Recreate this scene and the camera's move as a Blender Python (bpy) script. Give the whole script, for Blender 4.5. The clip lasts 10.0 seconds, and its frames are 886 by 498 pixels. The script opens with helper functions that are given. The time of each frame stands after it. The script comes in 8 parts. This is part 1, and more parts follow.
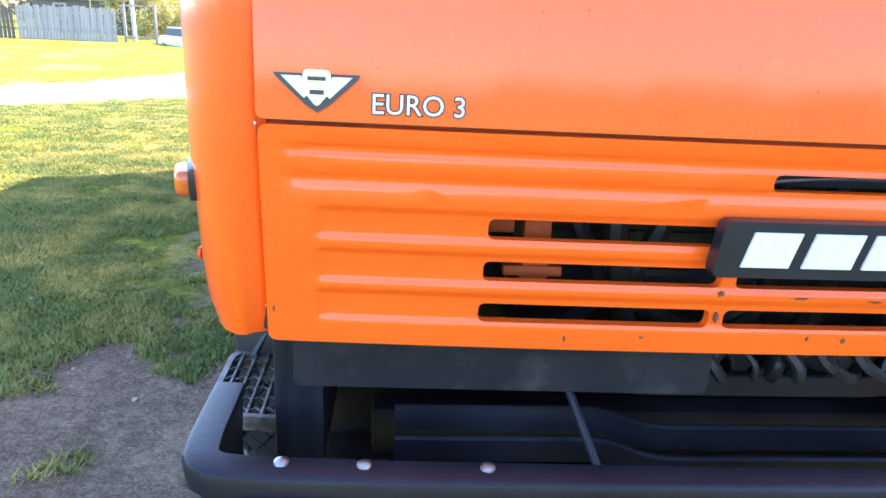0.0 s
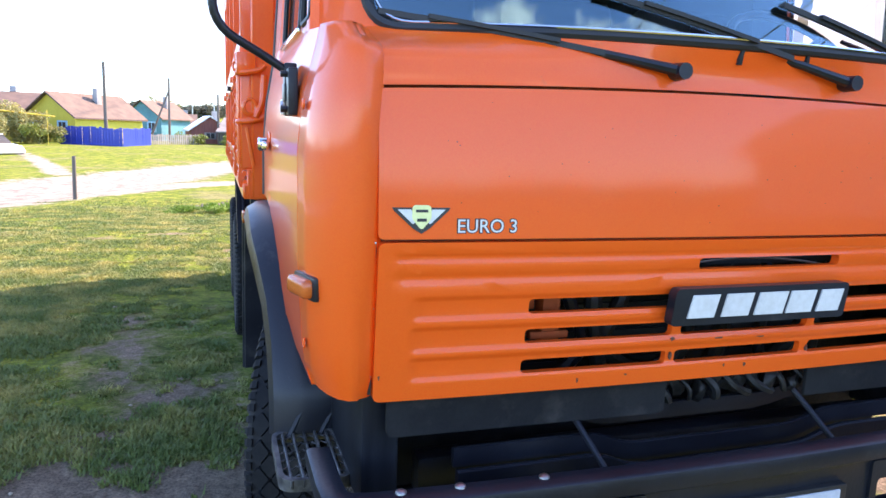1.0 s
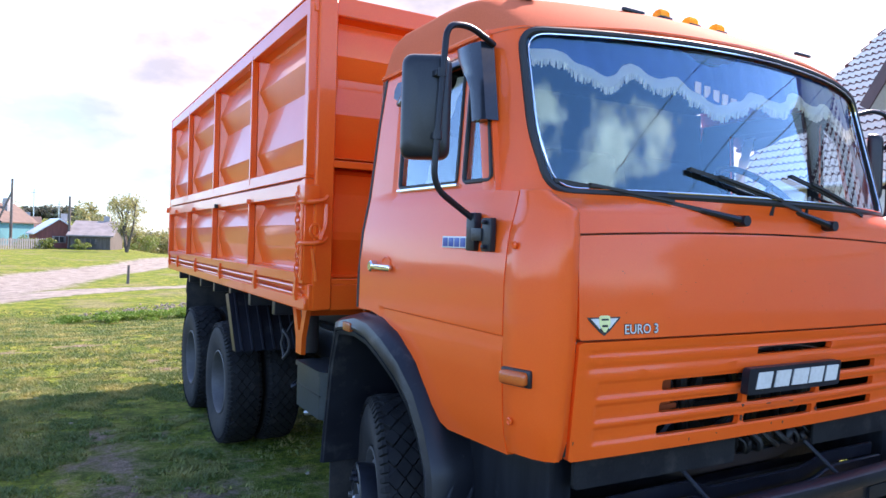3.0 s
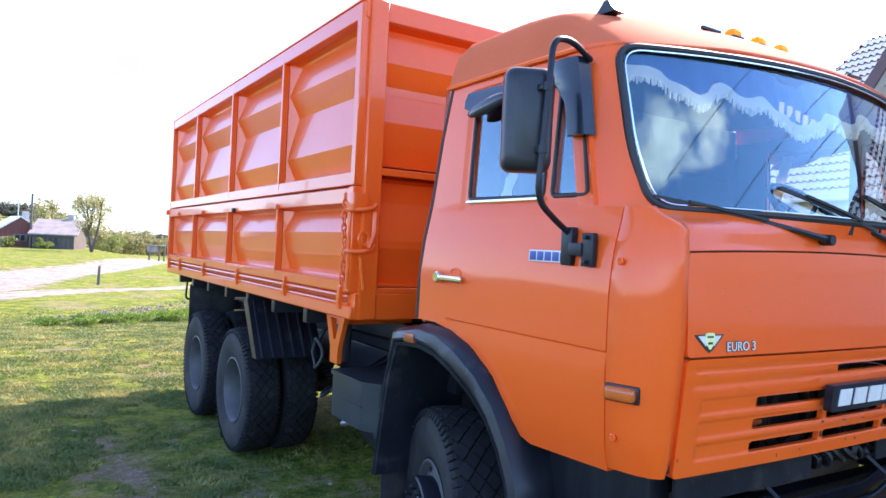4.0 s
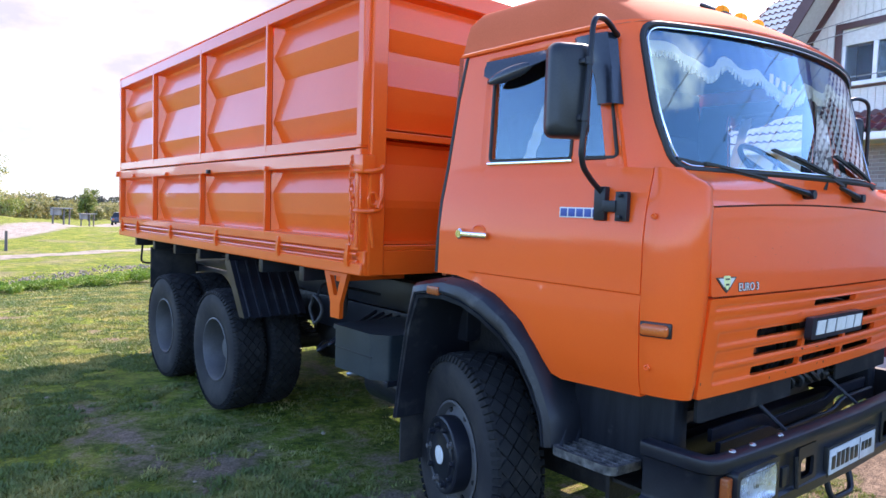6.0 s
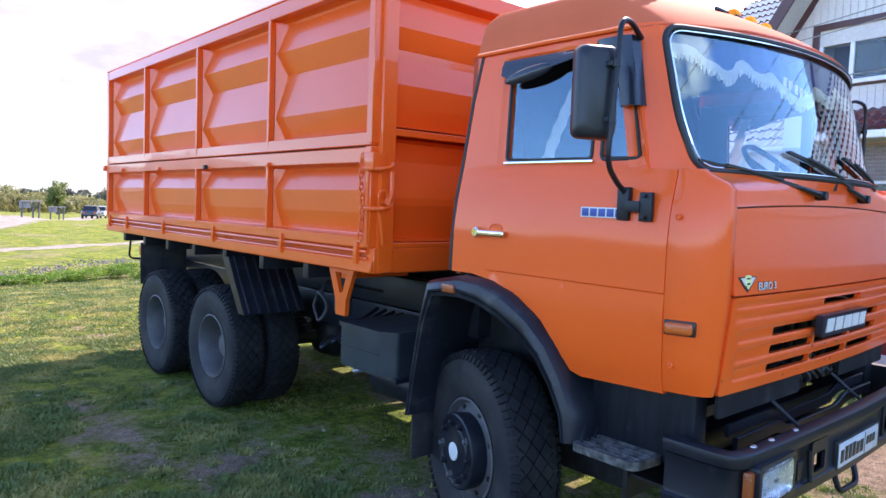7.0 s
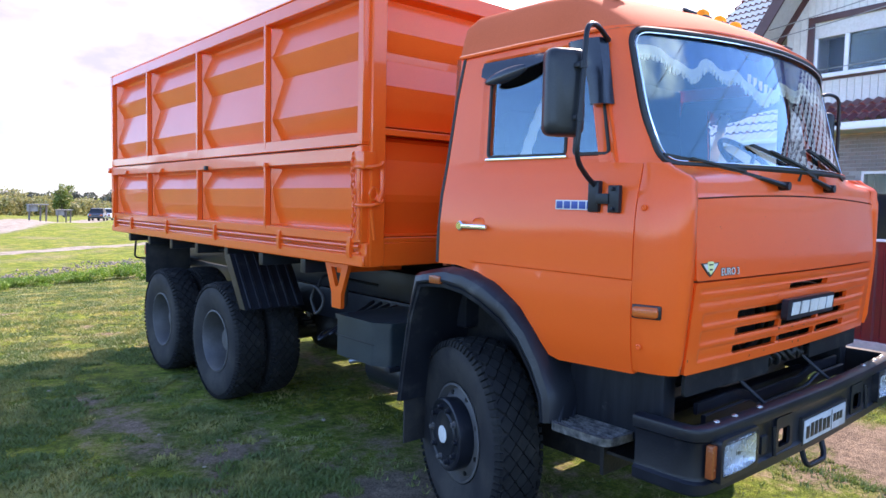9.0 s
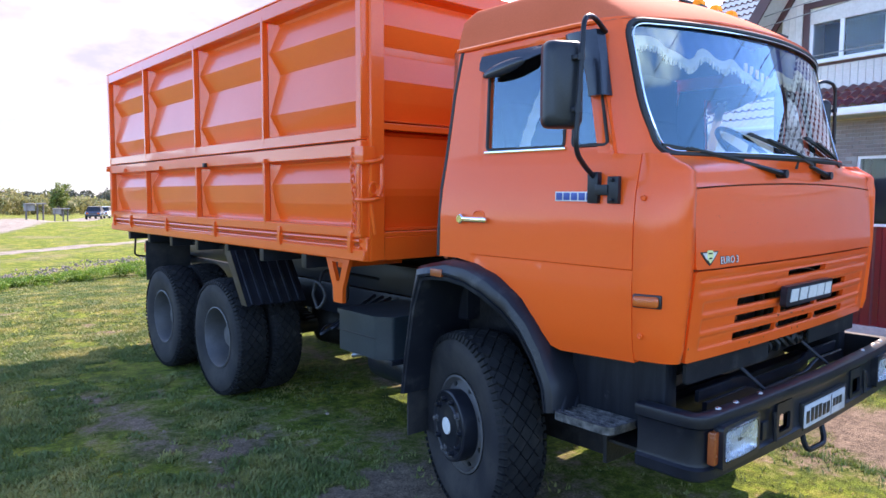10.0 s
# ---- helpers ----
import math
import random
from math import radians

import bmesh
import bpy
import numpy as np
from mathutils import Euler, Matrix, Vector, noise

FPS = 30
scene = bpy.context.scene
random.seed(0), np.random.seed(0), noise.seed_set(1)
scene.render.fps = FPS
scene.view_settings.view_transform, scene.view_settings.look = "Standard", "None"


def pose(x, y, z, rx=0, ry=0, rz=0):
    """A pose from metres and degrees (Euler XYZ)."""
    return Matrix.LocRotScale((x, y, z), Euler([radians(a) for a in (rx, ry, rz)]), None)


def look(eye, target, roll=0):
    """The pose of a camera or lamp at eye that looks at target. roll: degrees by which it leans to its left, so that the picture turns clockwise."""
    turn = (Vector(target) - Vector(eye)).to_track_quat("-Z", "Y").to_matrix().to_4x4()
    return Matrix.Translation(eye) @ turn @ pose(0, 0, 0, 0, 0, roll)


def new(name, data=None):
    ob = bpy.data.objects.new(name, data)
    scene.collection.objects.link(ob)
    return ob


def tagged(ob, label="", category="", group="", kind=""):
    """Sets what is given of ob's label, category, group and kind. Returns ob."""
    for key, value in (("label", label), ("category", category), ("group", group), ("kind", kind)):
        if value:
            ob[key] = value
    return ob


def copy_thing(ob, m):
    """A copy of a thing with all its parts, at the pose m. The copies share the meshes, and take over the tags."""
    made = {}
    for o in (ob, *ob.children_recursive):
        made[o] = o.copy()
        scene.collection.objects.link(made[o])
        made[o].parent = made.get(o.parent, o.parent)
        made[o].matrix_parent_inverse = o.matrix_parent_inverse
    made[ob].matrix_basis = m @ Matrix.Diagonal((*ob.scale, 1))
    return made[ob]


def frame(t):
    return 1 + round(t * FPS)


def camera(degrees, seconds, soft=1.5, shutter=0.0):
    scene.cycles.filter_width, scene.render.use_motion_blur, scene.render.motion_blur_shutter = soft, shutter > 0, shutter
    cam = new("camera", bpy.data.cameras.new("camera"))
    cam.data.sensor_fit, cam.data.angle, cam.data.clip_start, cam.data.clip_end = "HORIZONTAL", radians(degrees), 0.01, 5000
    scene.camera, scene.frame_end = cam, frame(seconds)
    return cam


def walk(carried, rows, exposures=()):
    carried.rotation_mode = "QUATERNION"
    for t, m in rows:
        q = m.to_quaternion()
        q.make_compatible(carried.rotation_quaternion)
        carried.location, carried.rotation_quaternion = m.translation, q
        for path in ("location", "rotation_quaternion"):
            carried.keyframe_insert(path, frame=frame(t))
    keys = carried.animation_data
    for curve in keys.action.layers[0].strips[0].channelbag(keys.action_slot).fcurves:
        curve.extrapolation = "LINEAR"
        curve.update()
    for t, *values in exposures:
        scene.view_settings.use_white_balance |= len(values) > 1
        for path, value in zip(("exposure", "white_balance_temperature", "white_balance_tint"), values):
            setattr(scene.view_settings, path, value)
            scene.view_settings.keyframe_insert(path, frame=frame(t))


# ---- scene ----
cam = camera(65.5, 10.0)
PATH = [
    (0, (-0.811, -1.104, 1.613), (-0.667, 0.795, 1.002), 2.8),
    (0.5, (-1.108, -1.268, 1.678), (-0.715, 0.643, 1.235), 1.9),
    (1, (-1.371, -1.484, 1.701), (-0.751, 0.389, 1.373), 2.0),
    (1.5, (-1.629, -1.602, 1.754), (-0.977, 0.277, 1.545), 3.1),
    (2, (-1.968, -1.613, 1.771), (-1.136, 0.205, 1.693), -0.2),
    (2.5, (-2.214, -1.622, 1.785), (-1.381, 0.196, 1.82), 4.2),
    (3, (-2.484, -1.667, 1.77), (-1.496, 0.071, 1.744), 1.7),
    (3.2, (-2.576, -1.642, 1.787), (-1.604, 0.106, 1.775), 3.0),
    (4.3, (-2.948, -1.381, 1.778), (-1.802, 0.257, 1.79), 3.8),
    (4.5, (-3.004, -1.396, 1.78), (-1.807, 0.206, 1.8), 4.6),
    (5, (-3.175, -1.431, 1.759), (-1.927, 0.13, 1.675), 2.1),
    (5.5, (-3.298, -1.419, 1.771), (-2.09, 0.171, 1.665), 1.6),
    (6.8, (-3.569, -1.179, 1.766), (-2.185, 0.256, 1.613), 2.2),
    (7, (-3.585, -1.207, 1.78), (-2.261, 0.286, 1.646), 2.1),
    (7.5, (-3.594, -1.27, 1.783), (-2.301, 0.25, 1.648), 2.3),
    (8, (-3.6, -1.351, 1.782), (-2.31, 0.172, 1.652), 1.4),
    (8.5, (-3.619, -1.394, 1.773), (-2.33, 0.132, 1.665), 0.5),
    (9, (-3.632, -1.414, 1.775), (-2.321, 0.089, 1.632), 1.2),
    (9.5, (-3.648, -1.42, 1.785), (-2.345, 0.09, 1.642), 0.7),
    (10, (-3.657, -1.421, 1.783), (-2.343, 0.077, 1.617), 0.2),
]
walk(cam, [(t, look(eye, target, roll)) for t, eye, target, roll in PATH],
     exposures=[(0.0, 2.66, 8400, 31), (0.5, 2.24, 8200, 32), (1.0, 1.90, 8000, 32), (1.5, 1.71, 7800, 32), (2.0, 1.76, 7500, 33), (2.5, 1.27, 7100, 33),
                (3.2, 1.54, 7500, 33), (4.5, 1.74, 7200, 33), (5.0, 1.54, 7150, 33), (5.5, 1.53, 7200, 33), (7.0, 1.54, 7300, 33), (10.0, 1.49, 7350, 33)])

# ---- sky, sun, exposure ----
SUN_AZ, SUN_EL = 66.0, 42.0
world = bpy.data.worlds.new("sky")
scene.world = world
world.use_nodes = True
wn = world.node_tree
wn.nodes.clear()


def wnode(kind, **kw):
    nd = wn.nodes.new(kind)
    for k, v in kw.items():
        nd.inputs[k].default_value = v
    return nd


sky = wn.nodes.new("ShaderNodeTexSky")
sky.sky_type = "NISHITA"
sky.sun_disc = False
sky.sun_elevation, sky.sun_rotation = radians(SUN_EL), radians(SUN_AZ)
sky.altitude = 1200
sky.air_density, sky.dust_density, sky.ozone_density = 0.9, 0.2, 3.0
tc = wn.nodes.new("ShaderNodeTexCoord")
sep = wn.nodes.new("ShaderNodeSeparateXYZ")
wn.links.new(tc.outputs["Generated"], sep.inputs[0])
up = wn.nodes.new("ShaderNodeMath")
up.operation = "MAXIMUM"
up.inputs[1].default_value = 0.0
wn.links.new(sep.outputs["Z"], up.inputs[0])
off = wn.nodes.new("ShaderNodeMath")
off.inputs[1].default_value = 0.16
wn.links.new(up.outputs[0], off.inputs[0])
flat = wn.nodes.new("ShaderNodeVectorMath")
flat.operation = "DIVIDE"
wn.links.new(tc.outputs["Generated"], flat.inputs[0])
wn.links.new(off.outputs[0], flat.inputs[1])
clouds = wnode("ShaderNodeTexNoise", Scale=1.15, Detail=9.0, Roughness=0.56, Distortion=0.25)
drift = wn.nodes.new("ShaderNodeVectorMath")
drift.inputs[1].default_value = (5.3, 2.1, 0.0)
wn.links.new(flat.outputs[0], drift.inputs[0])
wn.links.new(drift.outputs[0], clouds.inputs["Vector"])
# flat-based heaps of cumulus, wider than high, stand in the south, open blue lies round them
squat = wn.nodes.new("ShaderNodeVectorMath")
squat.operation = "MULTIPLY"
squat.inputs[1].default_value = (1.0, 1.0, 2.2)
wn.links.new(tc.outputs["Generated"], squat.inputs[0])
heap = None
for az, el, wide in ((192.5, 35.5, 0.16), (187, 38, 0.10), (174, 31.5, 0.16), (164, 33, 0.19), (154, 32, 0.17)):
    far = wn.nodes.new("ShaderNodeVectorMath")
    far.operation = "DISTANCE"
    far.inputs[1].default_value = (math.sin(radians(az)) * math.cos(radians(el)), math.cos(radians(az)) * math.cos(radians(el)), 2.2 * math.sin(radians(el)))
    wn.links.new(squat.outputs[0], far.inputs[0])
    lump = wn.nodes.new("ShaderNodeMapRange")
    lump.inputs["From Min"].default_value, lump.inputs["From Max"].default_value = wide * 1.3, wide * 0.2
    lump.inputs["To Max"].default_value = 0.33
    wn.links.new(far.outputs["Value"], lump.inputs[0])
    if heap is None:
        heap = lump.outputs[0]
    else:
        both = wn.nodes.new("ShaderNodeMath")
        both.operation = "MAXIMUM"
        wn.links.new(heap, both.inputs[0])
        wn.links.new(lump.outputs[0], both.inputs[1])
        heap = both.outputs[0]
clear = wn.nodes.new("ShaderNodeMapRange")
clear.inputs["From Min"].default_value, clear.inputs["From Max"].default_value = 0.25, -0.30
clear.inputs["To Max"].default_value = -0.17
wn.links.new(sep.outputs["Y"], clear.inputs[0])
# open blue low towards the west
west = wn.nodes.new("ShaderNodeMapRange")
west.inputs["From Min"].default_value, west.inputs["From Max"].default_value = 0.0, -0.45
wn.links.new(sep.outputs["X"], west.inputs[0])
near_rim = wn.nodes.new("ShaderNodeMapRange")
near_rim.inputs["From Min"].default_value, near_rim.inputs["From Max"].default_value = 0.34, 0.24
near_rim.inputs["To Max"].default_value = -0.2
wn.links.new(up.outputs[0], near_rim.inputs[0])
west_blue = wn.nodes.new("ShaderNodeMath")
west_blue.operation = "MULTIPLY"
wn.links.new(west.outputs[0], west_blue.inputs[0])
wn.links.new(near_rim.outputs[0], west_blue.inputs[1])
amount = None
billow = wnode("ShaderNodeTexNoise", Scale=7.0, Detail=7.0, Roughness=0.6)
wn.links.new(squat.outputs[0], billow.inputs["Vector"])
ragged = wn.nodes.new("ShaderNodeMapRange")
ragged.inputs["From Min"].default_value, ragged.inputs["From Max"].default_value = 0.25, 0.75
ragged.inputs["To Min"].default_value, ragged.inputs["To Max"].default_value = -0.15, 0.15
wn.links.new(billow.outputs["Fac"], ragged.inputs[0])
for part_of in (heap, clear.outputs[0], west_blue.outputs[0], ragged.outputs[0]):
    plus = wn.nodes.new("ShaderNodeMath")
    wn.links.new(amount or clouds.outputs["Fac"], plus.inputs[0])
    wn.links.new(part_of, plus.inputs[1])
    amount = plus.outputs[0]
cover = wn.nodes.new("ShaderNodeValToRGB")
cover.color_ramp.elements[0].position, cover.color_ramp.elements[1].position = 0.585, 0.72
wn.links.new(amount, cover.inputs[0])
shade = wnode("ShaderNodeTexNoise", Scale=6.5, Detail=6.0, Roughness=0.55)
wn.links.new(squat.outputs[0], shade.inputs["Vector"])
tone = wn.nodes.new("ShaderNodeValToRGB")
tone.color_ramp.elements[0].color, tone.color_ramp.elements[1].color = (5.4, 6.0, 6.8, 1), (9.6, 10.2, 10.9, 1)
tone.color_ramp.elements[0].position, tone.color_ramp.elements[1].position = 0.36, 0.62
wn.links.new(shade.outputs["Fac"], tone.inputs[0])
mixs = wn.nodes.new("ShaderNodeMix")
mixs.data_type = "RGBA"
# white haze round the sun's side of the sky
glow = wn.nodes.new("ShaderNodeVectorMath")
glow.operation = "DOT_PRODUCT"
wn.links.new(tc.outputs["Generated"], glow.inputs[0])
glow.inputs[1].default_value = (math.sin(radians(36)) * 0.91, math.cos(radians(36)) * 0.91, 0.42)
haze = wn.nodes.new("ShaderNodeMapRange")
haze.interpolation_type = "SMOOTHSTEP"
haze.inputs["From Min"].default_value, haze.inputs["From Max"].default_value = 0.70, 0.89
haze.inputs["To Max"].default_value = 0.92
wn.links.new(glow.outputs["Value"], haze.inputs[0])
veil = wn.nodes.new("ShaderNodeMath")
veil.operation = "MAXIMUM"
wn.links.new(cover.outputs[0], veil.inputs[0])
wn.links.new(haze.outputs[0], veil.inputs[1])
wn.links.new(veil.outputs[0], mixs.inputs[0])
deep = wn.nodes.new("ShaderNodeMix")
deep.data_type, deep.blend_type = "RGBA", "MULTIPLY"
deep.inputs[0].default_value = 1.0
deep.inputs[7].default_value = (1.28, 1.78, 2.0, 1)
wn.links.new(sky.outputs[0], deep.inputs[6])
wn.links.new(deep.outputs[2], mixs.inputs[6])
wn.links.new(tone.outputs[0], mixs.inputs[7])
bg = wn.nodes.new("ShaderNodeBackground")
bg.inputs["Strength"].default_value = 0.15
wout = wn.nodes.new("ShaderNodeOutputWorld")
# dims the low northern sky so it stays below white at this exposure
north = wn.nodes.new("ShaderNodeVectorMath")
north.operation = "DOT_PRODUCT"
wn.links.new(tc.outputs["Generated"], north.inputs[0])
north.inputs[1].default_value = (math.sin(radians(25)), math.cos(radians(25)), 0.0)
low = wn.nodes.new("ShaderNodeMapRange")
low.interpolation_type = "SMOOTHSTEP"
low.inputs["From Min"].default_value, low.inputs["From Max"].default_value = 0.70, 0.94
low.inputs["To Min"].default_value, low.inputs["To Max"].default_value = 1.0, 0.34
wn.links.new(north.outputs["Value"], low.inputs[0])
dim = wn.nodes.new("ShaderNodeVectorMath")
dim.operation = "SCALE"
wn.links.new(mixs.outputs[2], dim.inputs[0])
wn.links.new(low.outputs[0], dim.inputs["Scale"])
wn.links.new(dim.outputs[0], bg.inputs[0])
wn.links.new(bg.outputs[0], wout.inputs[0])

sun_data = bpy.data.lights.new("sun", "SUN")
sun_data.energy, sun_data.angle, sun_data.color = 4.3, radians(0.55), (1.0, 0.95, 0.86)
sun = new("sun", sun_data)
sa, se = radians(SUN_AZ), radians(SUN_EL)
sun.matrix_world = look((9 * math.sin(sa), 9 * math.cos(sa), 9 * math.tan(se)), (0, 0, 0))

# ---- materials ----
def mk(name, col, col2=None, rough=0.5, metal=0.0, scale=3.0, fine=60.0, bump=0.05, coat=0.0, rvar=0.08, split=(0.35, 0.7),
       dirt=None, dirt_at=(0.6, 0.75), dirt_scale=2.0, island=0.0, spec=0.5, stretch=(1, 1, 1)):
    """Paint, rubber, wood and so on: two colours mixed by coarse noise, fine grain in colour, roughness and bump, dirt in patches."""
    m = bpy.data.materials.new(name)
    m.use_nodes = True
    nt = m.node_tree
    b = nt.nodes["Principled BSDF"]
    tcs = nt.nodes.new("ShaderNodeTexCoord")
    mp = nt.nodes.new("ShaderNodeMapping")
    mp.inputs["Scale"].default_value = stretch
    nt.links.new(tcs.outputs["Object"], mp.inputs[0])
    n1 = nt.nodes.new("ShaderNodeTexNoise")
    n1.inputs["Scale"].default_value, n1.inputs["Detail"].default_value = scale, 6
    n2 = nt.nodes.new("ShaderNodeTexNoise")
    n2.inputs["Scale"].default_value, n2.inputs["Detail"].default_value = fine, 4
    for n in (n1, n2):
        nt.links.new(mp.outputs[0], n.inputs["Vector"])
    col2 = col2 or tuple(c * 0.8 for c in col)
    rp = nt.nodes.new("ShaderNodeValToRGB")
    rp.color_ramp.elements[0].position, rp.color_ramp.elements[1].position = split
    rp.color_ramp.elements[0].color, rp.color_ramp.elements[1].color = (*col, 1), (*col2, 1)
    nt.links.new(n1.outputs["Fac"], rp.inputs[0])
    last = rp.outputs[0]
    grain = nt.nodes.new("ShaderNodeMix")
    grain.data_type, grain.blend_type = "RGBA", "OVERLAY"
    grain.inputs[0].default_value = 0.25
    nt.links.new(last, grain.inputs[6])
    nt.links.new(n2.outputs["Fac"], grain.inputs[7])
    last = grain.outputs[2]
    if island:
        gi = nt.nodes.new("ShaderNodeNewGeometry")
        oi = nt.nodes.new("ShaderNodeObjectInfo")
        ad = nt.nodes.new("ShaderNodeMath")
        nt.links.new(gi.outputs["Random Per Island"], ad.inputs[0])
        nt.links.new(oi.outputs["Random"], ad.inputs[1])
        mr = nt.nodes.new("ShaderNodeMapRange")
        mr.inputs["From Max"].default_value = 2.0
        mr.inputs["To Min"].default_value, mr.inputs["To Max"].default_value = 1 - island, 1 + island
        nt.links.new(ad.outputs[0], mr.inputs[0])
        hs = nt.nodes.new("ShaderNodeHueSaturation")
        nt.links.new(mr.outputs[0], hs.inputs["Value"])
        nt.links.new(last, hs.inputs["Color"])
        last = hs.outputs[0]
    if dirt:
        n3 = nt.nodes.new("ShaderNodeTexNoise")
        n3.inputs["Scale"].default_value, n3.inputs["Detail"].default_value, n3.inputs["Roughness"].default_value = dirt_scale, 10, 0.65
        nt.links.new(tcs.outputs["Object"], n3.inputs["Vector"])
        r3 = nt.nodes.new("ShaderNodeValToRGB")
        r3.color_ramp.elements[0].position, r3.color_ramp.elements[1].position = dirt_at
        nt.links.new(n3.outputs["Fac"], r3.inputs[0])
        md = nt.nodes.new("ShaderNodeMix")
        md.data_type = "RGBA"
        md.inputs[7].default_value = (*dirt, 1)
        nt.links.new(r3.outputs[0], md.inputs[0])
        nt.links.new(last, md.inputs[6])
        last = md.outputs[2]
    nt.links.new(last, b.inputs["Base Color"])
    rr = nt.nodes.new("ShaderNodeMapRange")
    rr.inputs["To Min"].default_value, rr.inputs["To Max"].default_value = max(rough - rvar, 0.02), min(rough + rvar, 1)
    nt.links.new(n1.outputs["Fac"], rr.inputs[0])
    nt.links.new(rr.outputs[0], b.inputs["Roughness"])
    b.inputs["Metallic"].default_value = metal
    b.inputs["Specular IOR Level"].default_value = spec
    b.inputs["Coat Weight"].default_value = coat
    b.inputs["Coat Roughness"].default_value = 0.045
    if bump:
        bp = nt.nodes.new("ShaderNodeBump")
        bp.inputs["Strength"].default_value, bp.inputs["Distance"].default_value = bump, 0.01
        nt.links.new(n2.outputs["Fac"], bp.inputs["Height"])
        nt.links.new(bp.outputs[0], b.inputs["Normal"])
    return m


def mk_glass(name, tint=(0.9, 0.95, 0.95), rough=0.0):
    m = bpy.data.materials.new(name)
    m.use_nodes = True
    b = m.node_tree.nodes["Principled BSDF"]
    b.inputs["Base Color"].default_value = (*tint, 1)
    b.inputs["Transmission Weight"].default_value, b.inputs["Roughness"].default_value, b.inputs["IOR"].default_value = 1.0, rough, 1.5
    return m


ORANGE = mk("orange_paint", (0.95, 0.102, 0.010), (0.91, 0.096, 0.009), rough=0.42, scale=1.5, fine=240, bump=0.004, coat=0.7, spec=0.2, rvar=0.05,
            dirt=(0.45, 0.12, 0.05), dirt_at=(0.68, 0.86), dirt_scale=9)
ORANGE.node_tree.nodes["Principled BSDF"].inputs["Coat IOR"].default_value = 1.37
ORANGE.node_tree.nodes["Principled BSDF"].inputs["Coat Roughness"].default_value = 0.09
ORANGE_ROOF = mk("faded_orange_paint", (0.66, 0.125, 0.055), (0.60, 0.112, 0.048), rough=0.8, scale=2, fine=200, bump=0.02, rvar=0.06, spec=0.06)
# cab orange darkened to lessen light bounced by the rear wall; dirt in patches
ORANGE_DULL = mk("darkened_orange_paint", (0.42, 0.07, 0.015), (0.30, 0.05, 0.014), rough=0.7, scale=3, fine=90, bump=0.05, spec=0.2, dirt=(0.07, 0.05, 0.04), dirt_at=(0.45, 0.7))
BOX_PAINT = mk("dark_blue_green_steel", (0.014, 0.024, 0.029), (0.024, 0.034, 0.037), rough=0.38, scale=6, fine=60, bump=0.04, spec=0.4, dirt=(0.06, 0.06, 0.055), dirt_at=(0.62, 0.9), dirt_scale=5)
PLATE_WHITE = mk("road_worn_white", (0.50, 0.51, 0.52), (0.40, 0.41, 0.42), rough=0.45, scale=9, fine=60, bump=0.02)
ORANGE_BODY = mk("orange_enamel", (0.90, 0.108, 0.009), (0.85, 0.10, 0.008), rough=0.34, scale=2, fine=120, bump=0.006, coat=0.42, spec=0.35, rvar=0.05)
ORANGE_BODY.node_tree.nodes["Principled BSDF"].inputs["Coat IOR"].default_value = 1.5
ORANGE_BODY.node_tree.nodes["Principled BSDF"].inputs["Coat Roughness"].default_value = 0.03
BLACK_PLASTIC = mk("black_plastic", (0.009, 0.010, 0.014), (0.017, 0.019, 0.024), rough=0.33, scale=4, fine=200, bump=0.05, spec=0.32,
                   dirt=(0.085, 0.08, 0.076), dirt_at=(0.56, 0.86), dirt_scale=7)
BLACK_METAL = mk("black_frame_paint", (0.007, 0.008, 0.012), (0.014, 0.016, 0.021), rough=0.36, scale=5, fine=90, bump=0.07, spec=0.28,
                 dirt=(0.055, 0.052, 0.05), dirt_at=(0.62, 0.9), dirt_scale=9)
GREASY = mk("greasy_iron", (0.007, 0.007, 0.008), (0.024, 0.021, 0.019), rough=0.5, scale=14, fine=60, bump=0.3, spec=0.3)
RUST = mk("rusty_bare_metal", (0.15, 0.055, 0.028), (0.08, 0.035, 0.022), rough=0.85, scale=60, fine=200, bump=0.2)
STEP_METAL = mk("worn_dark_steel", (0.045, 0.045, 0.046), (0.20, 0.19, 0.18), rough=0.45, metal=0.4, scale=26, fine=120, bump=0.1)
RUBBER = mk("tyre_rubber", (0.016, 0.016, 0.018), (0.027, 0.026, 0.026), rough=0.75, scale=6, fine=80, bump=0.12,
            dirt=(0.055, 0.048, 0.041), dirt_at=(0.45, 0.8), dirt_scale=5, spec=0.2)
TREAD = mk("dark_tread_rubber", (0.010, 0.010, 0.011), (0.018, 0.018, 0.018), rough=0.75, scale=9, fine=90, bump=0.1, dirt=(0.05, 0.044, 0.038), dirt_at=(0.55, 0.85), dirt_scale=7, spec=0.15)
SKIRT = mk("scratched_black_sheet", (0.008, 0.009, 0.012), (0.016, 0.018, 0.022), rough=0.42, scale=3, fine=80, bump=0.06, spec=0.12, stretch=(9, 9, 0.8), dirt=(0.07, 0.072, 0.075), dirt_at=(0.66, 0.82), dirt_scale=8)
SMOKED = mk("smoked_plastic", (0.014, 0.018, 0.028), (0.022, 0.027, 0.038), rough=0.2, fine=60, bump=0.02, coat=0.12, spec=0.35)
SEAL = mk("rubber_seal", (0.012, 0.012, 0.013), rough=0.6, fine=150, bump=0.03)
RIM = mk("grey_wheel_paint", (0.078, 0.075, 0.076), (0.05, 0.048, 0.047), rough=0.55, scale=7, fine=60, bump=0.08, dirt=(0.10, 0.086, 0.072), dirt_at=(0.5, 0.8))
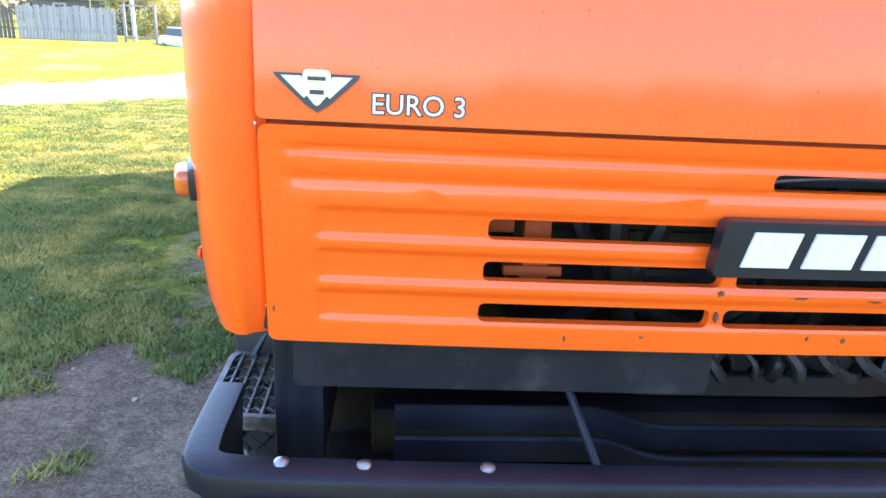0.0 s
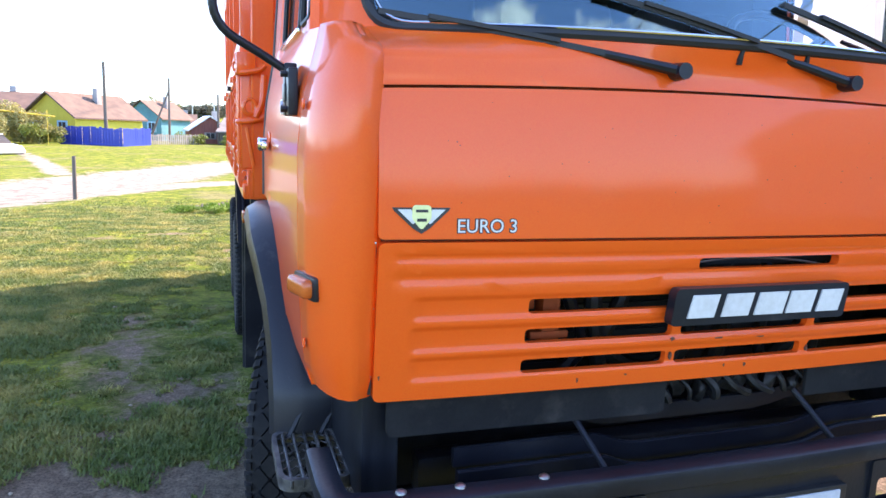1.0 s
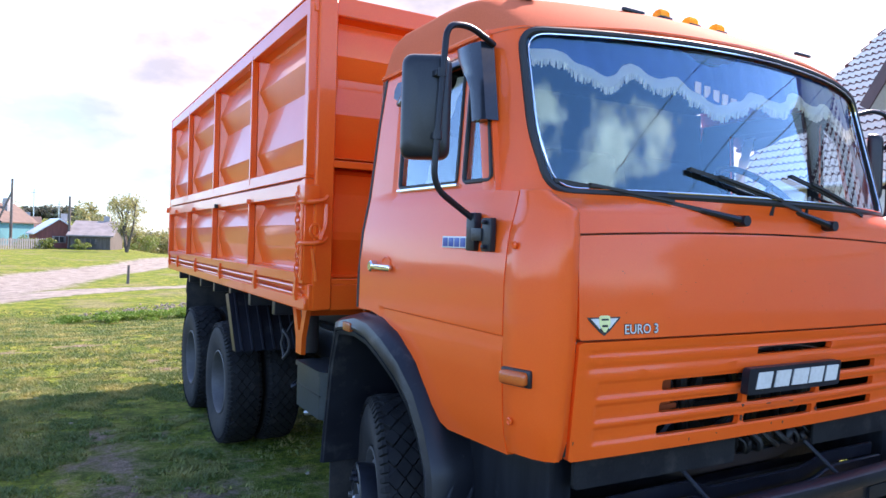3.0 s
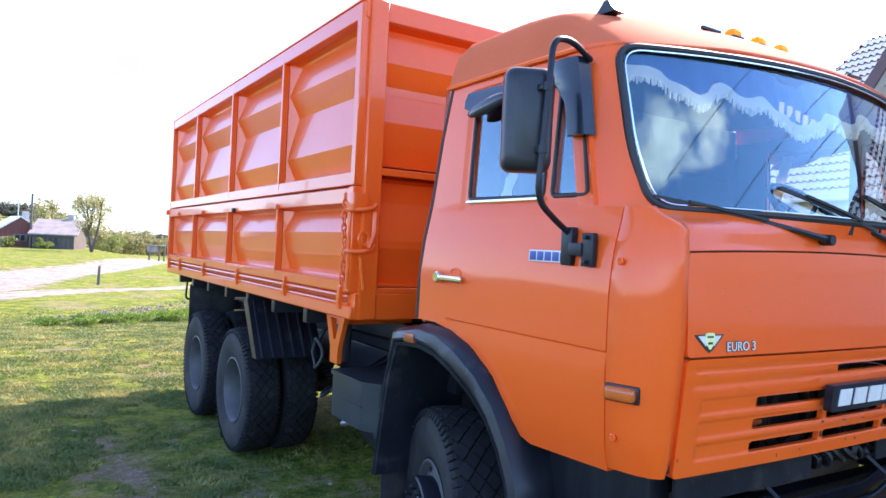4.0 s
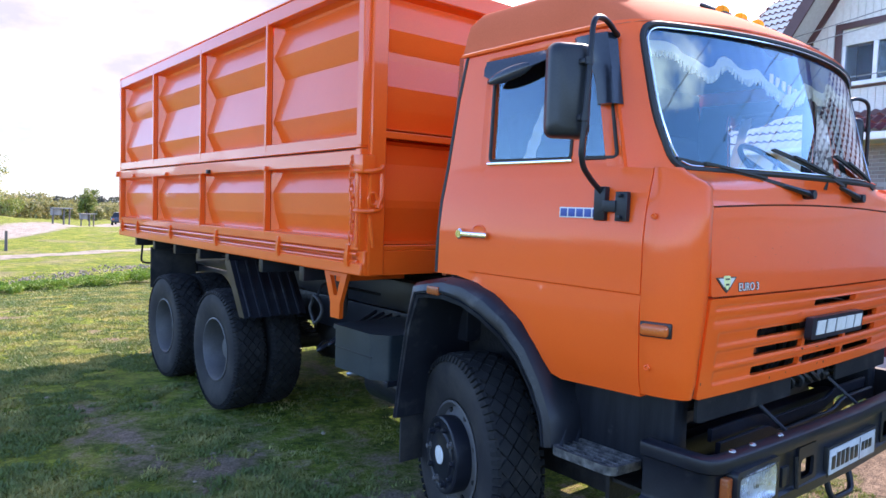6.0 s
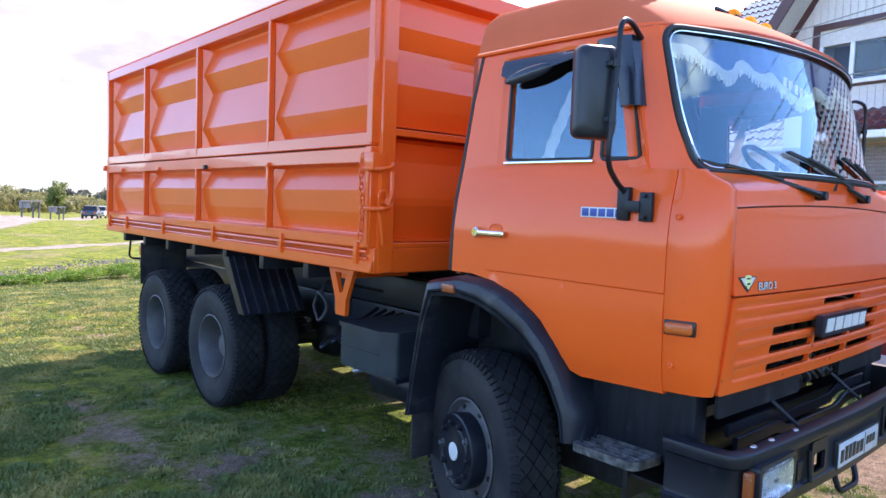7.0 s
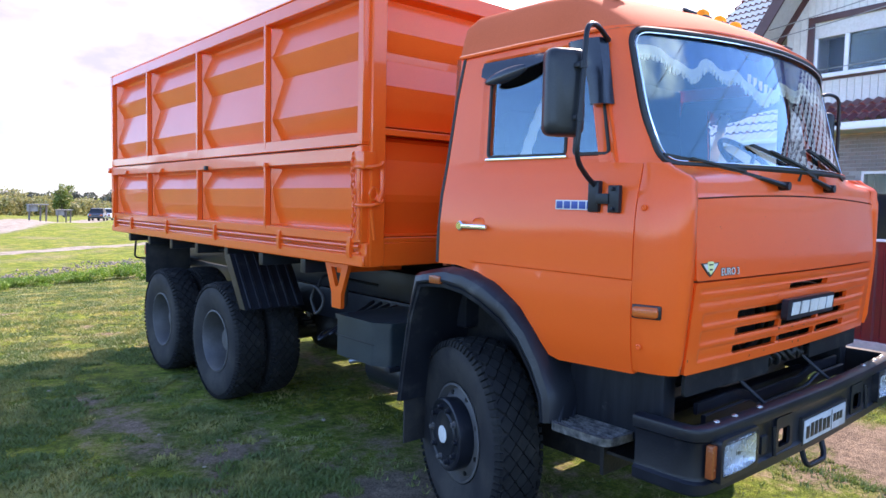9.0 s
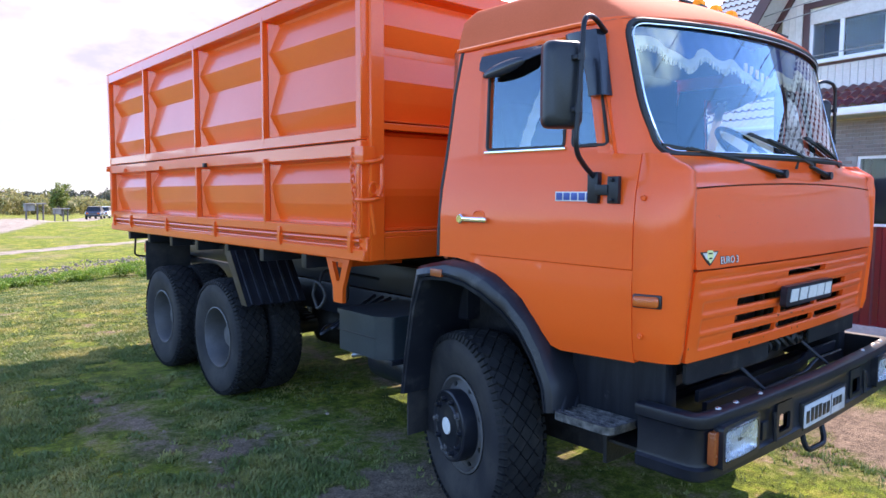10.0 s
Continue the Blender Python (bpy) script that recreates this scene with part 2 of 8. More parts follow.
CHROME = mk("chrome", (0.75, 0.75, 0.76), rough=0.14, metal=1, fine=200, bump=0.01)
STEEL = mk("bare_steel", (0.42, 0.42, 0.41), (0.3, 0.29, 0.28), rough=0.4, metal=1, scale=20, fine=120, bump=0.1)
WHITE = mk("white_paint", (0.63, 0.61, 0.57), (0.55, 0.53, 0.49), rough=0.4, bump=0.02)
YELLOW = mk("pale_yellow_print", (0.72, 0.72, 0.32), (0.66, 0.66, 0.28), rough=0.4, bump=0.0)
BLUE_PRINT = mk("blue_print", (0.012, 0.055, 0.25), rough=0.4, bump=0.0)
INK = mk("black_print", (0.015, 0.015, 0.016), rough=0.4, bump=0.0)
AMBER_DULL = mk("orange_lens", (0.62, 0.11, 0.02), (0.55, 0.09, 0.015), rough=0.2, scale=30, fine=150, bump=0.12, coat=0.1)
LENS_DARK = mk("brown_orange_lens", (0.36, 0.075, 0.02), (0.28, 0.055, 0.015), rough=0.25, scale=30, fine=150, bump=0.12, coat=0.1)
REFLECTOR = mk("lamp_reflector", (0.66, 0.70, 0.72), rough=0.28, metal=0.85, scale=30, fine=50, bump=0.2)
MIRROR = mk("mirror_glass", (0.85, 0.87, 0.88), rough=0.02, metal=1, bump=0.0, rvar=0.0)
FABRIC = mk("grey_blue_cloth", (0.022, 0.028, 0.04), (0.016, 0.02, 0.03), rough=0.9, fine=300, bump=0.1)
TRIM_IN = mk("cab_lining", (0.014, 0.016, 0.02), (0.010, 0.012, 0.016), rough=0.8, fine=150, bump=0.08)
PENNANT = mk("pink_print", (0.92, 0.62, 0.48), rough=0.7, bump=0.0)
GLASS = mk_glass("window_glass", (0.84, 0.91, 0.95))
GLASS.node_tree.nodes["Principled BSDF"].inputs["IOR"].default_value = 1.72
GLASS.node_tree.nodes["Principled BSDF"].inputs["Specular Tint"].default_value = (0.48, 0.82, 1.0, 1)
SHIELD_GLASS = mk_glass("windscreen_glass", (0.90, 0.95, 0.97))
SHIELD_GLASS.node_tree.nodes["Principled BSDF"].inputs["IOR"].default_value = 1.85
SHIELD_GLASS.node_tree.nodes["Principled BSDF"].inputs["Specular Tint"].default_value = (0.44, 0.87, 1.0, 1)
HOUSE_GLASS = mk_glass("house_window_glass", (0.75, 0.8, 0.85))
HOUSE_GLASS.node_tree.nodes["Principled BSDF"].inputs["IOR"].default_value = 1.27
MIRROR_SHELL = mk("mirror_shell", (0.016, 0.019, 0.024), (0.024, 0.027, 0.032), rough=0.3, scale=5, fine=150, bump=0.02, spec=0.3)
LENS = mk_glass("headlight_glass", (0.95, 0.97, 1.0), 0.04)
WOOD = mk("weathered_wood", (0.30, 0.28, 0.26), (0.18, 0.165, 0.15), rough=0.85, scale=1.2, fine=14, bump=0.25, island=0.25, stretch=(6, 6, 0.6))
WOOD_DARK = mk("old_dark_wood", (0.12, 0.10, 0.085), (0.07, 0.06, 0.05), rough=0.85, scale=1.5, fine=14, bump=0.25, island=0.2, stretch=(6, 6, 0.6))
POLE = mk("grey_pole_wood", (0.16, 0.13, 0.11), (0.09, 0.075, 0.065), rough=0.85, scale=2, fine=20, bump=0.3, stretch=(8, 8, 0.5))
CONCRETE = mk("pole_concrete", (0.45, 0.43, 0.40), (0.34, 0.33, 0.31), rough=0.85, scale=2, fine=30, bump=0.2)
BLUE_SHEET = mk("blue_sheet_metal", (0.012, 0.045, 0.36), (0.01, 0.035, 0.28), rough=0.4, scale=1, fine=30, bump=0.05, island=0.08)
YELLOW_WALL = mk("yellow_house_paint", (0.62, 0.50, 0.06), (0.52, 0.42, 0.05), rough=0.8, scale=0.7, fine=12, bump=0.1)
TEAL_WALL = mk("teal_house_paint", (0.06, 0.24, 0.27), (0.045, 0.18, 0.21), rough=0.8, scale=0.7, fine=12, bump=0.1)
SKY_TRIM = mk("light_blue_trim", (0.25, 0.5, 0.62), rough=0.7, bump=0.05)
PALE_WALL = mk("pale_plaster", (0.5, 0.52, 0.48), (0.4, 0.42, 0.39), rough=0.85, scale=0.8, fine=15, bump=0.1)
RED_WALL = mk("red_brown_boards", (0.26, 0.08, 0.06), (0.18, 0.06, 0.05), rough=0.85, scale=1, fine=14, bump=0.15, stretch=(5, 5, 0.7))
ROOF_BROWN = mk("brown_slate_roof", (0.14, 0.088, 0.066), (0.095, 0.064, 0.052), rough=0.8, scale=1.5, fine=20, bump=0.2)
ROOF_GREY = mk("grey_slate_roof", (0.24, 0.22, 0.21), (0.16, 0.15, 0.14), rough=0.8, scale=1.5, fine=20, bump=0.2)
TIN = mk("bright_tin", (0.7, 0.72, 0.74), (0.58, 0.6, 0.62), rough=0.35, metal=0.6, scale=2, fine=20, bump=0.05)
# burgundy tile with the sky's glare painted in as a pale base colour
TILE_GLARE = mk("sky_glare_tile", (0.86, 0.72, 0.58), (0.78, 0.64, 0.51), rough=0.45, scale=1.5, fine=30, bump=0.02)
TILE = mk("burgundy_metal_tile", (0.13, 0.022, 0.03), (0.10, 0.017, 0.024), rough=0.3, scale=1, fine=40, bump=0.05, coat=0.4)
RED_SHEET = mk("burgundy_sheet", (0.16, 0.012, 0.02), (0.13, 0.01, 0.016), rough=0.36, scale=0.8, fine=30, bump=0.04, coat=0.3)
SIDING = mk("light_vinyl_siding", (0.62, 0.60, 0.56), (0.55, 0.53, 0.50), rough=0.55, scale=0.6, fine=20, bump=0.05, island=0.05)
BRICK = mk("grey_brown_brick", (0.24, 0.20, 0.18), (0.17, 0.145, 0.135), rough=0.85, scale=3, fine=40, bump=0.2, island=0.25)
MORTAR = mk("mortar", (0.34, 0.33, 0.31), (0.26, 0.25, 0.24), rough=0.9, scale=5, fine=60, bump=0.2)
PVC = mk("white_window_frame", (0.78, 0.79, 0.8), (0.72, 0.73, 0.75), rough=0.35, bump=0.01)
DARK_TRIM = mk("brown_trim", (0.09, 0.035, 0.035), rough=0.5, bump=0.03)
CURTAIN = mk("dim_room_cloth", (0.07, 0.085, 0.11), (0.045, 0.055, 0.075), rough=0.9, scale=1.2, bump=0.05)
RUBBLE = mk("pale_rubble_stone", (0.30, 0.25, 0.18), (0.20, 0.165, 0.12), rough=0.9, scale=4, fine=40, bump=0.3, island=0.3)
BARK = mk("bark", (0.11, 0.085, 0.065), (0.07, 0.055, 0.045), rough=0.9, scale=6, fine=40, bump=0.4)
CABLE = mk("cable_jacket", (0.25, 0.25, 0.25), rough=0.5, bump=0.0)
PIPE_YELLOW = mk("yellow_gas_pipe", (0.65, 0.45, 0.05), rough=0.5, bump=0.03)
CAR_WHITE = mk("white_car_paint", (0.72, 0.72, 0.7), rough=0.25, coat=0.6, bump=0.0)
CAR_DARK = mk("dark_car_paint", (0.05, 0.06, 0.08), rough=0.25, coat=0.6, bump=0.0)


def mk_leaf(name, a, b2, trans=0.35, patch=0.5, split=(0.35, 0.7)):
    m = mk(name, a, b2, rough=0.6, scale=patch, fine=20, bump=0.0, island=0.4, split=split)
    nt = m.node_tree
    b = nt.nodes["Principled BSDF"]
    tr = nt.nodes.new("ShaderNodeBsdfTranslucent")
    nt.links.new(b.inputs["Base Color"].links[0].from_socket, tr.inputs["Color"])
    mx = nt.nodes.new("ShaderNodeMixShader")
    mx.inputs[0].default_value = trans
    nt.links.new(b.outputs[0], mx.inputs[1])
    nt.links.new(tr.outputs[0], mx.inputs[2])
    nt.links.new(mx.outputs[0], nt.nodes["Material Output"].inputs["Surface"])
    return m


FRINGE = mk_leaf("cream_fringe_cloth", (0.95, 0.91, 0.78), (0.90, 0.84, 0.68), 0.3, 12.0)
VALANCE = mk_leaf("blue_valance_cloth", (0.016, 0.105, 0.40), (0.012, 0.085, 0.34), 0.3, 8.0)
AMBER_ROOF = mk_leaf("amber_lens_lit_through", (0.90, 0.46, 0.015), (0.95, 0.54, 0.03), 0.55)
WEED = mk_leaf("bright_weeds", (0.085, 0.19, 0.018), (0.17, 0.29, 0.032))
LEAF = mk_leaf("spring_leaves", (0.20, 0.24, 0.05), (0.13, 0.17, 0.035))
# leaf colour lightened and greyed to carry the haze of distance
LEAF_HAZE = mk_leaf("hazy_dark_leaves", (0.12, 0.13, 0.085), (0.085, 0.095, 0.07))
LEAF_OLIVE = mk_leaf("olive_twigs", (0.34, 0.32, 0.12), (0.24, 0.23, 0.09))
BLADE = mk_leaf("grass_blades", (0.100, 0.158, 0.037), (0.38, 0.335, 0.10), 0.35, 2.0, (0.45, 0.72))


def mk_ground():
    m = bpy.data.materials.new("meadow_and_dirt")
    m.use_nodes = True
    nt = m.node_tree
    L = nt.links.new
    b = nt.nodes["Principled BSDF"]
    b.inputs["Roughness"].default_value = 0.95
    b.inputs["Specular IOR Level"].default_value = 0.2
    tcs = nt.nodes.new("ShaderNodeTexCoord")

    def noise_tex(sc, det, ro=0.6):
        n = nt.nodes.new("ShaderNodeTexNoise")
        n.inputs["Scale"].default_value, n.inputs["Detail"].default_value, n.inputs["Roughness"].default_value = sc, det, ro
        L(tcs.outputs["Object"], n.inputs["Vector"])
        return n.outputs["Fac"]

    def ramp(src, *stops):
        r = nt.nodes.new("ShaderNodeValToRGB")
        for i, (p, c) in enumerate(stops):
            e = r.color_ramp.elements[i] if i < 2 else r.color_ramp.elements.new(p)
            e.position, e.color = p, (*c, 1)
        L(src, r.inputs[0])
        return r.outputs[0]

    def mix(f, a, c, blend="MIX"):
        x = nt.nodes.new("ShaderNodeMix")
        x.data_type, x.blend_type = "RGBA", blend
        if isinstance(f, float):
            x.inputs[0].default_value = f
        else:
            L(f, x.inputs[0])
        L(a, x.inputs[6])
        L(c, x.inputs[7])
        return x.outputs[2]

    coarse, mid, fine, grit = noise_tex(0.35, 5), noise_tex(2.6, 10, 0.72), noise_tex(14, 8, 0.75), noise_tex(70, 5, 0.7)
    green = ramp(mid, (0.36, (0.042, 0.074, 0.011)), (0.5, (0.125, 0.172, 0.018)), (0.63, (0.25, 0.235, 0.06)))
    green = mix(0.9, green, ramp(fine, (0.32, (0.09, 0.09, 0.045)), (0.62, (0.72, 0.74, 0.5))), "OVERLAY")
    green = mix(ramp(coarse, (0.53, (0, 0, 0)), (0.64, (0.65, 0.65, 0.65))), green, ramp(fine, (0.35, (0.10, 0.085, 0.05)), (0.65, (0.30, 0.26, 0.15))))
    green = mix(0.55, green, ramp(grit, (0.36, (0.2, 0.2, 0.15)), (0.62, (0.8, 0.8, 0.7))), "OVERLAY")
    dirt = ramp(mid, (0.3, (0.095, 0.071, 0.050)), (0.5, (0.15, 0.115, 0.082)), (0.7, (0.24, 0.185, 0.135)))
    dirt = mix(0.85, dirt, ramp(fine, (0.32, (0.2, 0.2, 0.2)), (0.66, (0.8, 0.78, 0.75))), "OVERLAY")
    dirt = mix(0.7, dirt, ramp(grit, (0.36, (0.2, 0.2, 0.2)), (0.62, (0.8, 0.8, 0.8))), "OVERLAY")
    sand = ramp(mid, (0.36, (0.175, 0.152, 0.125)), (0.62, (0.35, 0.315, 0.265)))
    sand = mix(0.65, sand, ramp(fine, (0.3, (0.3, 0.3, 0.3)), (0.7, (0.7, 0.7, 0.7))), "OVERLAY")

    def cover_of(attr, lo, hi):
        at = nt.nodes.new("ShaderNodeAttribute")
        at.attribute_name = attr
        s = nt.nodes.new("ShaderNodeMath")
        s.operation = "MULTIPLY_ADD"
        L(mid, s.inputs[0])
        s.inputs[1].default_value = 0.9
        L(at.outputs["Fac"], s.inputs[2])
        s2 = nt.nodes.new("ShaderNodeMath")
        s2.operation = "MULTIPLY_ADD"
        L(fine, s2.inputs[0])
        s2.inputs[1].default_value = 0.5
        L(s.outputs[0], s2.inputs[2])
        mr = nt.nodes.new("ShaderNodeMapRange")
        mr.inputs["From Min"].default_value, mr.inputs["From Max"].default_value = lo, hi
        L(s2.outputs[0], mr.inputs[0])
        return mr.outputs[0]

    col = mix(cover_of("bare", 1.03, 1.2), green, dirt)
    col = mix(cover_of("track", 1.1, 1.3), col, sand)
    L(col, b.inputs["Base Color"])
    bp = nt.nodes.new("ShaderNodeBump")
    bp.inputs["Strength"].default_value, bp.inputs["Distance"].default_value = 0.7, 0.05
    h = nt.nodes.new("ShaderNodeMath")
    h.operation = "ADD"
    L(fine, h.inputs[0])
    L(grit, h.inputs[1])
    L(h.outputs[0], bp.inputs["Height"])
    L(bp.outputs[0], b.inputs["Normal"])
    return m


GROUND = mk_ground()

# ---- building tools ----
def thing(name, label, category, at=None, group=""):
    e = new(name)
    e.empty_display_size = 0.3
    if at is not None:
        e.matrix_basis = at
    return tagged(e, label, category, group)


def part(name, bm, material, parent, label="", smooth=40, recalc=True):
    """Link a bmesh as one mesh object under a thing or a part."""
    if recalc:
        bmesh.ops.recalc_face_normals(bm, faces=bm.faces)
    me = bpy.data.meshes.new(name)
    bm.to_mesh(me)
    bm.free()
    me.materials.append(material)
    if smooth:
        me.polygons.foreach_set("use_smooth", [True] * len(me.polygons))
        me.set_sharp_from_angle(angle=radians(smooth))
    ob = new(name, me)
    if parent is not None:
        ob.parent = parent
    if label:
        tagged(ob, label)
    return ob


def raw_mesh(name, verts, faces, material, parent=None):
    me = bpy.data.meshes.new(name)
    me.from_pydata(verts, [], faces)
    me.materials.append(material)
    ob = new(name, me)
    if parent is not None:
        ob.parent = parent
    return ob


def box(bm, lo, hi, bevel=0.0, seg=2, m=None):
    lo, hi = Vector(lo), Vector(hi)
    made = bmesh.ops.create_cube(bm, size=1.0, matrix=Matrix.Translation((lo + hi) / 2) @ Matrix.Diagonal((*(hi - lo), 1)))["verts"]
    if bevel:
        edges = list({e for v in made for e in v.link_edges})
        res = bmesh.ops.bevel(bm, geom=edges, offset=bevel, segments=seg, profile=0.6, affect="EDGES")
        made = list({v for f in res["faces"] for v in f.verts} | {v for v in made if v.is_valid})
    if m is not None:
        bmesh.ops.transform(bm, matrix=m, verts=[v for v in made if v.is_valid])
    return bm


def boxed(lo, hi, bevel=0.0, seg=2):
    return box(bmesh.new(), lo, hi, bevel, seg)


def tube(bm, pts, r, n=8, closed=False, cap=True):
    """A round bar along a line of points; r is one radius or one for each point."""
    pts = [Vector(p) for p in pts]
    rs = r if isinstance(r, (list, tuple)) else [r] * len(pts)
    rings, side = [], None
    for i, p in enumerate(pts):
        a = pts[i - 1] if i or closed else p
        c = pts[(i + 1) % len(pts)] if i + 1 < len(pts) or closed else p
        d = (c - a).normalized()
        if side is None:
            side = d.orthogonal().normalized()
        side = (side - d * side.dot(d)).normalized()
        oth = d.cross(side)
        rings.append([bm.verts.new(p + rs[i] * (math.cos(k * math.tau / n) * side + math.sin(k * math.tau / n) * oth)) for k in range(n)])
    for i in range(len(rings) - (0 if closed else 1)):
        a, c = rings[i], rings[(i + 1) % len(rings)]
        for k in range(n):
            bm.faces.new((a[k], a[(k + 1) % n], c[(k + 1) % n], c[k]))
    if cap and not closed:
        bm.faces.new(rings[0][::-1])
        bm.faces.new(rings[-1])
    return bm


def bend(pts, r, n=5):
    """The points with rounded corners of about radius r."""
    pts = [Vector(p) for p in pts]
    out = [pts[0]]
    for a, p, c in zip(pts, pts[1:], pts[2:]):
        da, dc = (a - p), (c - p)
        q = min(r, da.length * 0.45, dc.length * 0.45)
        s, e = p + da.normalized() * q, p + dc.normalized() * q
        out += [(1 - t) ** 2 * s + 2 * t * (1 - t) * p + t * t * e for t in (k / n for k in range(n + 1))]
    return out + [pts[-1]]


def lathe(bm, profile, n=48, axis="X", m=None, caps=True):
    """Turn a profile of (along, radius) round an axis."""
    rings = []
    for a, r in profile:
        ring = []
        for k in range(n):
            c, s = r * math.cos(k * math.tau / n), r * math.sin(k * math.tau / n)
            ring.append(bm.verts.new({"X": (a, c, s), "Y": (c, a, s), "Z": (c, s, a)}[axis]))
        rings.append(ring)
    for a, c in zip(rings, rings[1:]):
        for k in range(n):
            bm.faces.new((a[k], a[(k + 1) % n], c[(k + 1) % n], c[k]))
    for ring, (a, r) in ((rings[0], profile[0]), (rings[-1], profile[-1])):
        if caps and r > 1e-4:
            bm.faces.new(ring)
    if m is not None:
        bmesh.ops.transform(bm, matrix=m, verts=[v for ring in rings for v in ring])
    return bm


def round_poly(pts, r, n=4):
    """A closed polygon in a plane with rounded corners."""
    out = []
    for i, p in enumerate(pts):
        p, a, c = Vector(p), Vector(pts[i - 1]), Vector(pts[(i + 1) % len(pts)])
        da, dc = a - p, c - p
        q = min(r, da.length * 0.45, dc.length * 0.45)
        s, e = p + da.normalized() * q, p + dc.normalized() * q
        out += [tuple((1 - t) ** 2 * s + 2 * t * (1 - t) * p + t * t * e) for t in (k / n for k in range(n + 1))]
    return out


def sheet(bm, outer, holes, place, thick, us=(), vs=()):
    """A plate: a flat outline with holes in (u, v), cut along u and v, then laid by place(u, v, depth)."""
    flat2 = bmesh.new()
    edges = []
    for loop in (outer, *holes):
        vsx = [flat2.verts.new((p[0], p[1], 0)) for p in loop]
        edges += [flat2.edges.new((vsx[i - 1], vsx[i])) for i in range(len(vsx))]
    bmesh.ops.triangle_fill(flat2, use_beauty=True, use_dissolve=False, edges=edges)
    for k, vals in enumerate((us, vs)):
        for c in vals:
            co, no = [0, 0, 0], [0, 0, 0]
            co[k], no[k] = c, 1
            bmesh.ops.bisect_plane(flat2, geom=flat2.verts[:] + flat2.edges[:] + flat2.faces[:], dist=1e-5, plane_co=co, plane_no=no)
    flat2.verts.index_update()
    top = [bm.verts.new(place(v.co.x, v.co.y, 0.0)) for v in flat2.verts]
    low = [bm.verts.new(place(v.co.x, v.co.y, thick)) for v in flat2.verts]
    for f in flat2.faces:
        ix = [v.index for v in f.verts]
        bm.faces.new([top[i] for i in ix])
        bm.faces.new([low[i] for i in reversed(ix)])
    for e in flat2.edges:
        if len(e.link_faces) == 1:
            i, j = (v.index for v in e.verts)
            bm.faces.new((top[i], top[j], low[j], low[i]))
    flat2.free()
    return bm


def loft(bm, rings, closed=False, caps=False):
    rows = [[bm.verts.new(p) for p in ring] for ring in rings]
    for a, c in zip(rows, rows[1:]):
        for k in range(len(a) if closed else len(a) - 1):
            j = (k + 1) % len(a)
            bm.faces.new((a[k], a[j], c[j], c[k]))
    if caps:
        bm.faces.new(rows[0][::-1])
        bm.faces.new(rows[-1])
    return bm


def extrude_poly(bm, pts, place, d0, d1):
    """A prism over a plane outline: place(u, v, d)."""
    a = [bm.verts.new(place(u, v, d0)) for u, v in pts]
    c = [bm.verts.new(place(u, v, d1)) for u, v in pts]
    bm.faces.new(a[::-1])
    bm.faces.new(c)
    for i in range(len(a)):
        j = (i + 1) % len(a)
        bm.faces.new((a[i], a[j], c[j], c[i]))
    return bm


def table(x, pts):
    """Straight lines between (x, y) pairs."""
    return float(np.interp(x, [p[0] for p in pts], [p[1] for p in pts]))


def steps(a, b, n):
    return [a + (b - a) * i / n for i in range(n + 1)]


def lettering(body, size, depth, material, parent, m, name, grow=0.0):
    cu = bpy.data.curves.new(name, "FONT")
    cu.body, cu.size, cu.extrude, cu.offset, cu.resolution_u = body, size, depth, grow, 3
    tmp = new(name, cu)
    bpy.context.view_layer.update()
    me = bpy.data.meshes.new_from_object(tmp.evaluated_get(bpy.context.evaluated_depsgraph_get()))
    bpy.data.objects.remove(tmp)
    me.transform(m)
    me.materials.clear()
    me.materials.append(material)
    ob = new(name, me)
    ob.parent = parent
    return ob

# ---- ground ----
MAIN_ROAD = [(-20, -3, 2.6), (-13.8, 7.2, 2.7), (-9.5, 14.7, 2.9), (-6.6, 20.4, 3.1), (-4.6, 26.0, 3.1), (-1.6, 34.5, 2.6), (2.1, 41.0, 2.2), (7.0, 54.0, 2.0), (14.0, 72.0, 2.0), (26, 110, 2.0)]
SIDE_TRACK = [(-5.9, 19.3, 1.8), (-2.0, 23.5, 1.2), (0.95, 25.3, 0.9), (3.2, 26.4, 0.8), (10.3, 29.0, 0.7), (34, 34, 0.7)]
YARD_PATH = [(-14.5, 50.0, 0.6), (-10, 38, 0.7), (-7, 28, 0.8)]


def on_line(x, y, line):
    """How far inside a strip a place lies: 1 in the middle, 0 at its edge, below 0 outside."""
    best = -9.0
    for (ax, ay, ar), (bx, by, br) in zip(line, line[1:]):
        dx, dy = bx - ax, by - ay
        t = min(max(((x - ax) * dx + (y - ay) * dy) / (dx * dx + dy * dy), 0), 1)
        r = ar + (br - ar) * t
        best = max(best, 1 - math.hypot(x - ax - t * dx, y - ay - t * dy) / r)
    return best


def smooth(a, b, x):
    t = min(max((x - a) / (b - a), 0), 1)
    return t * t * (3 - 2 * t)


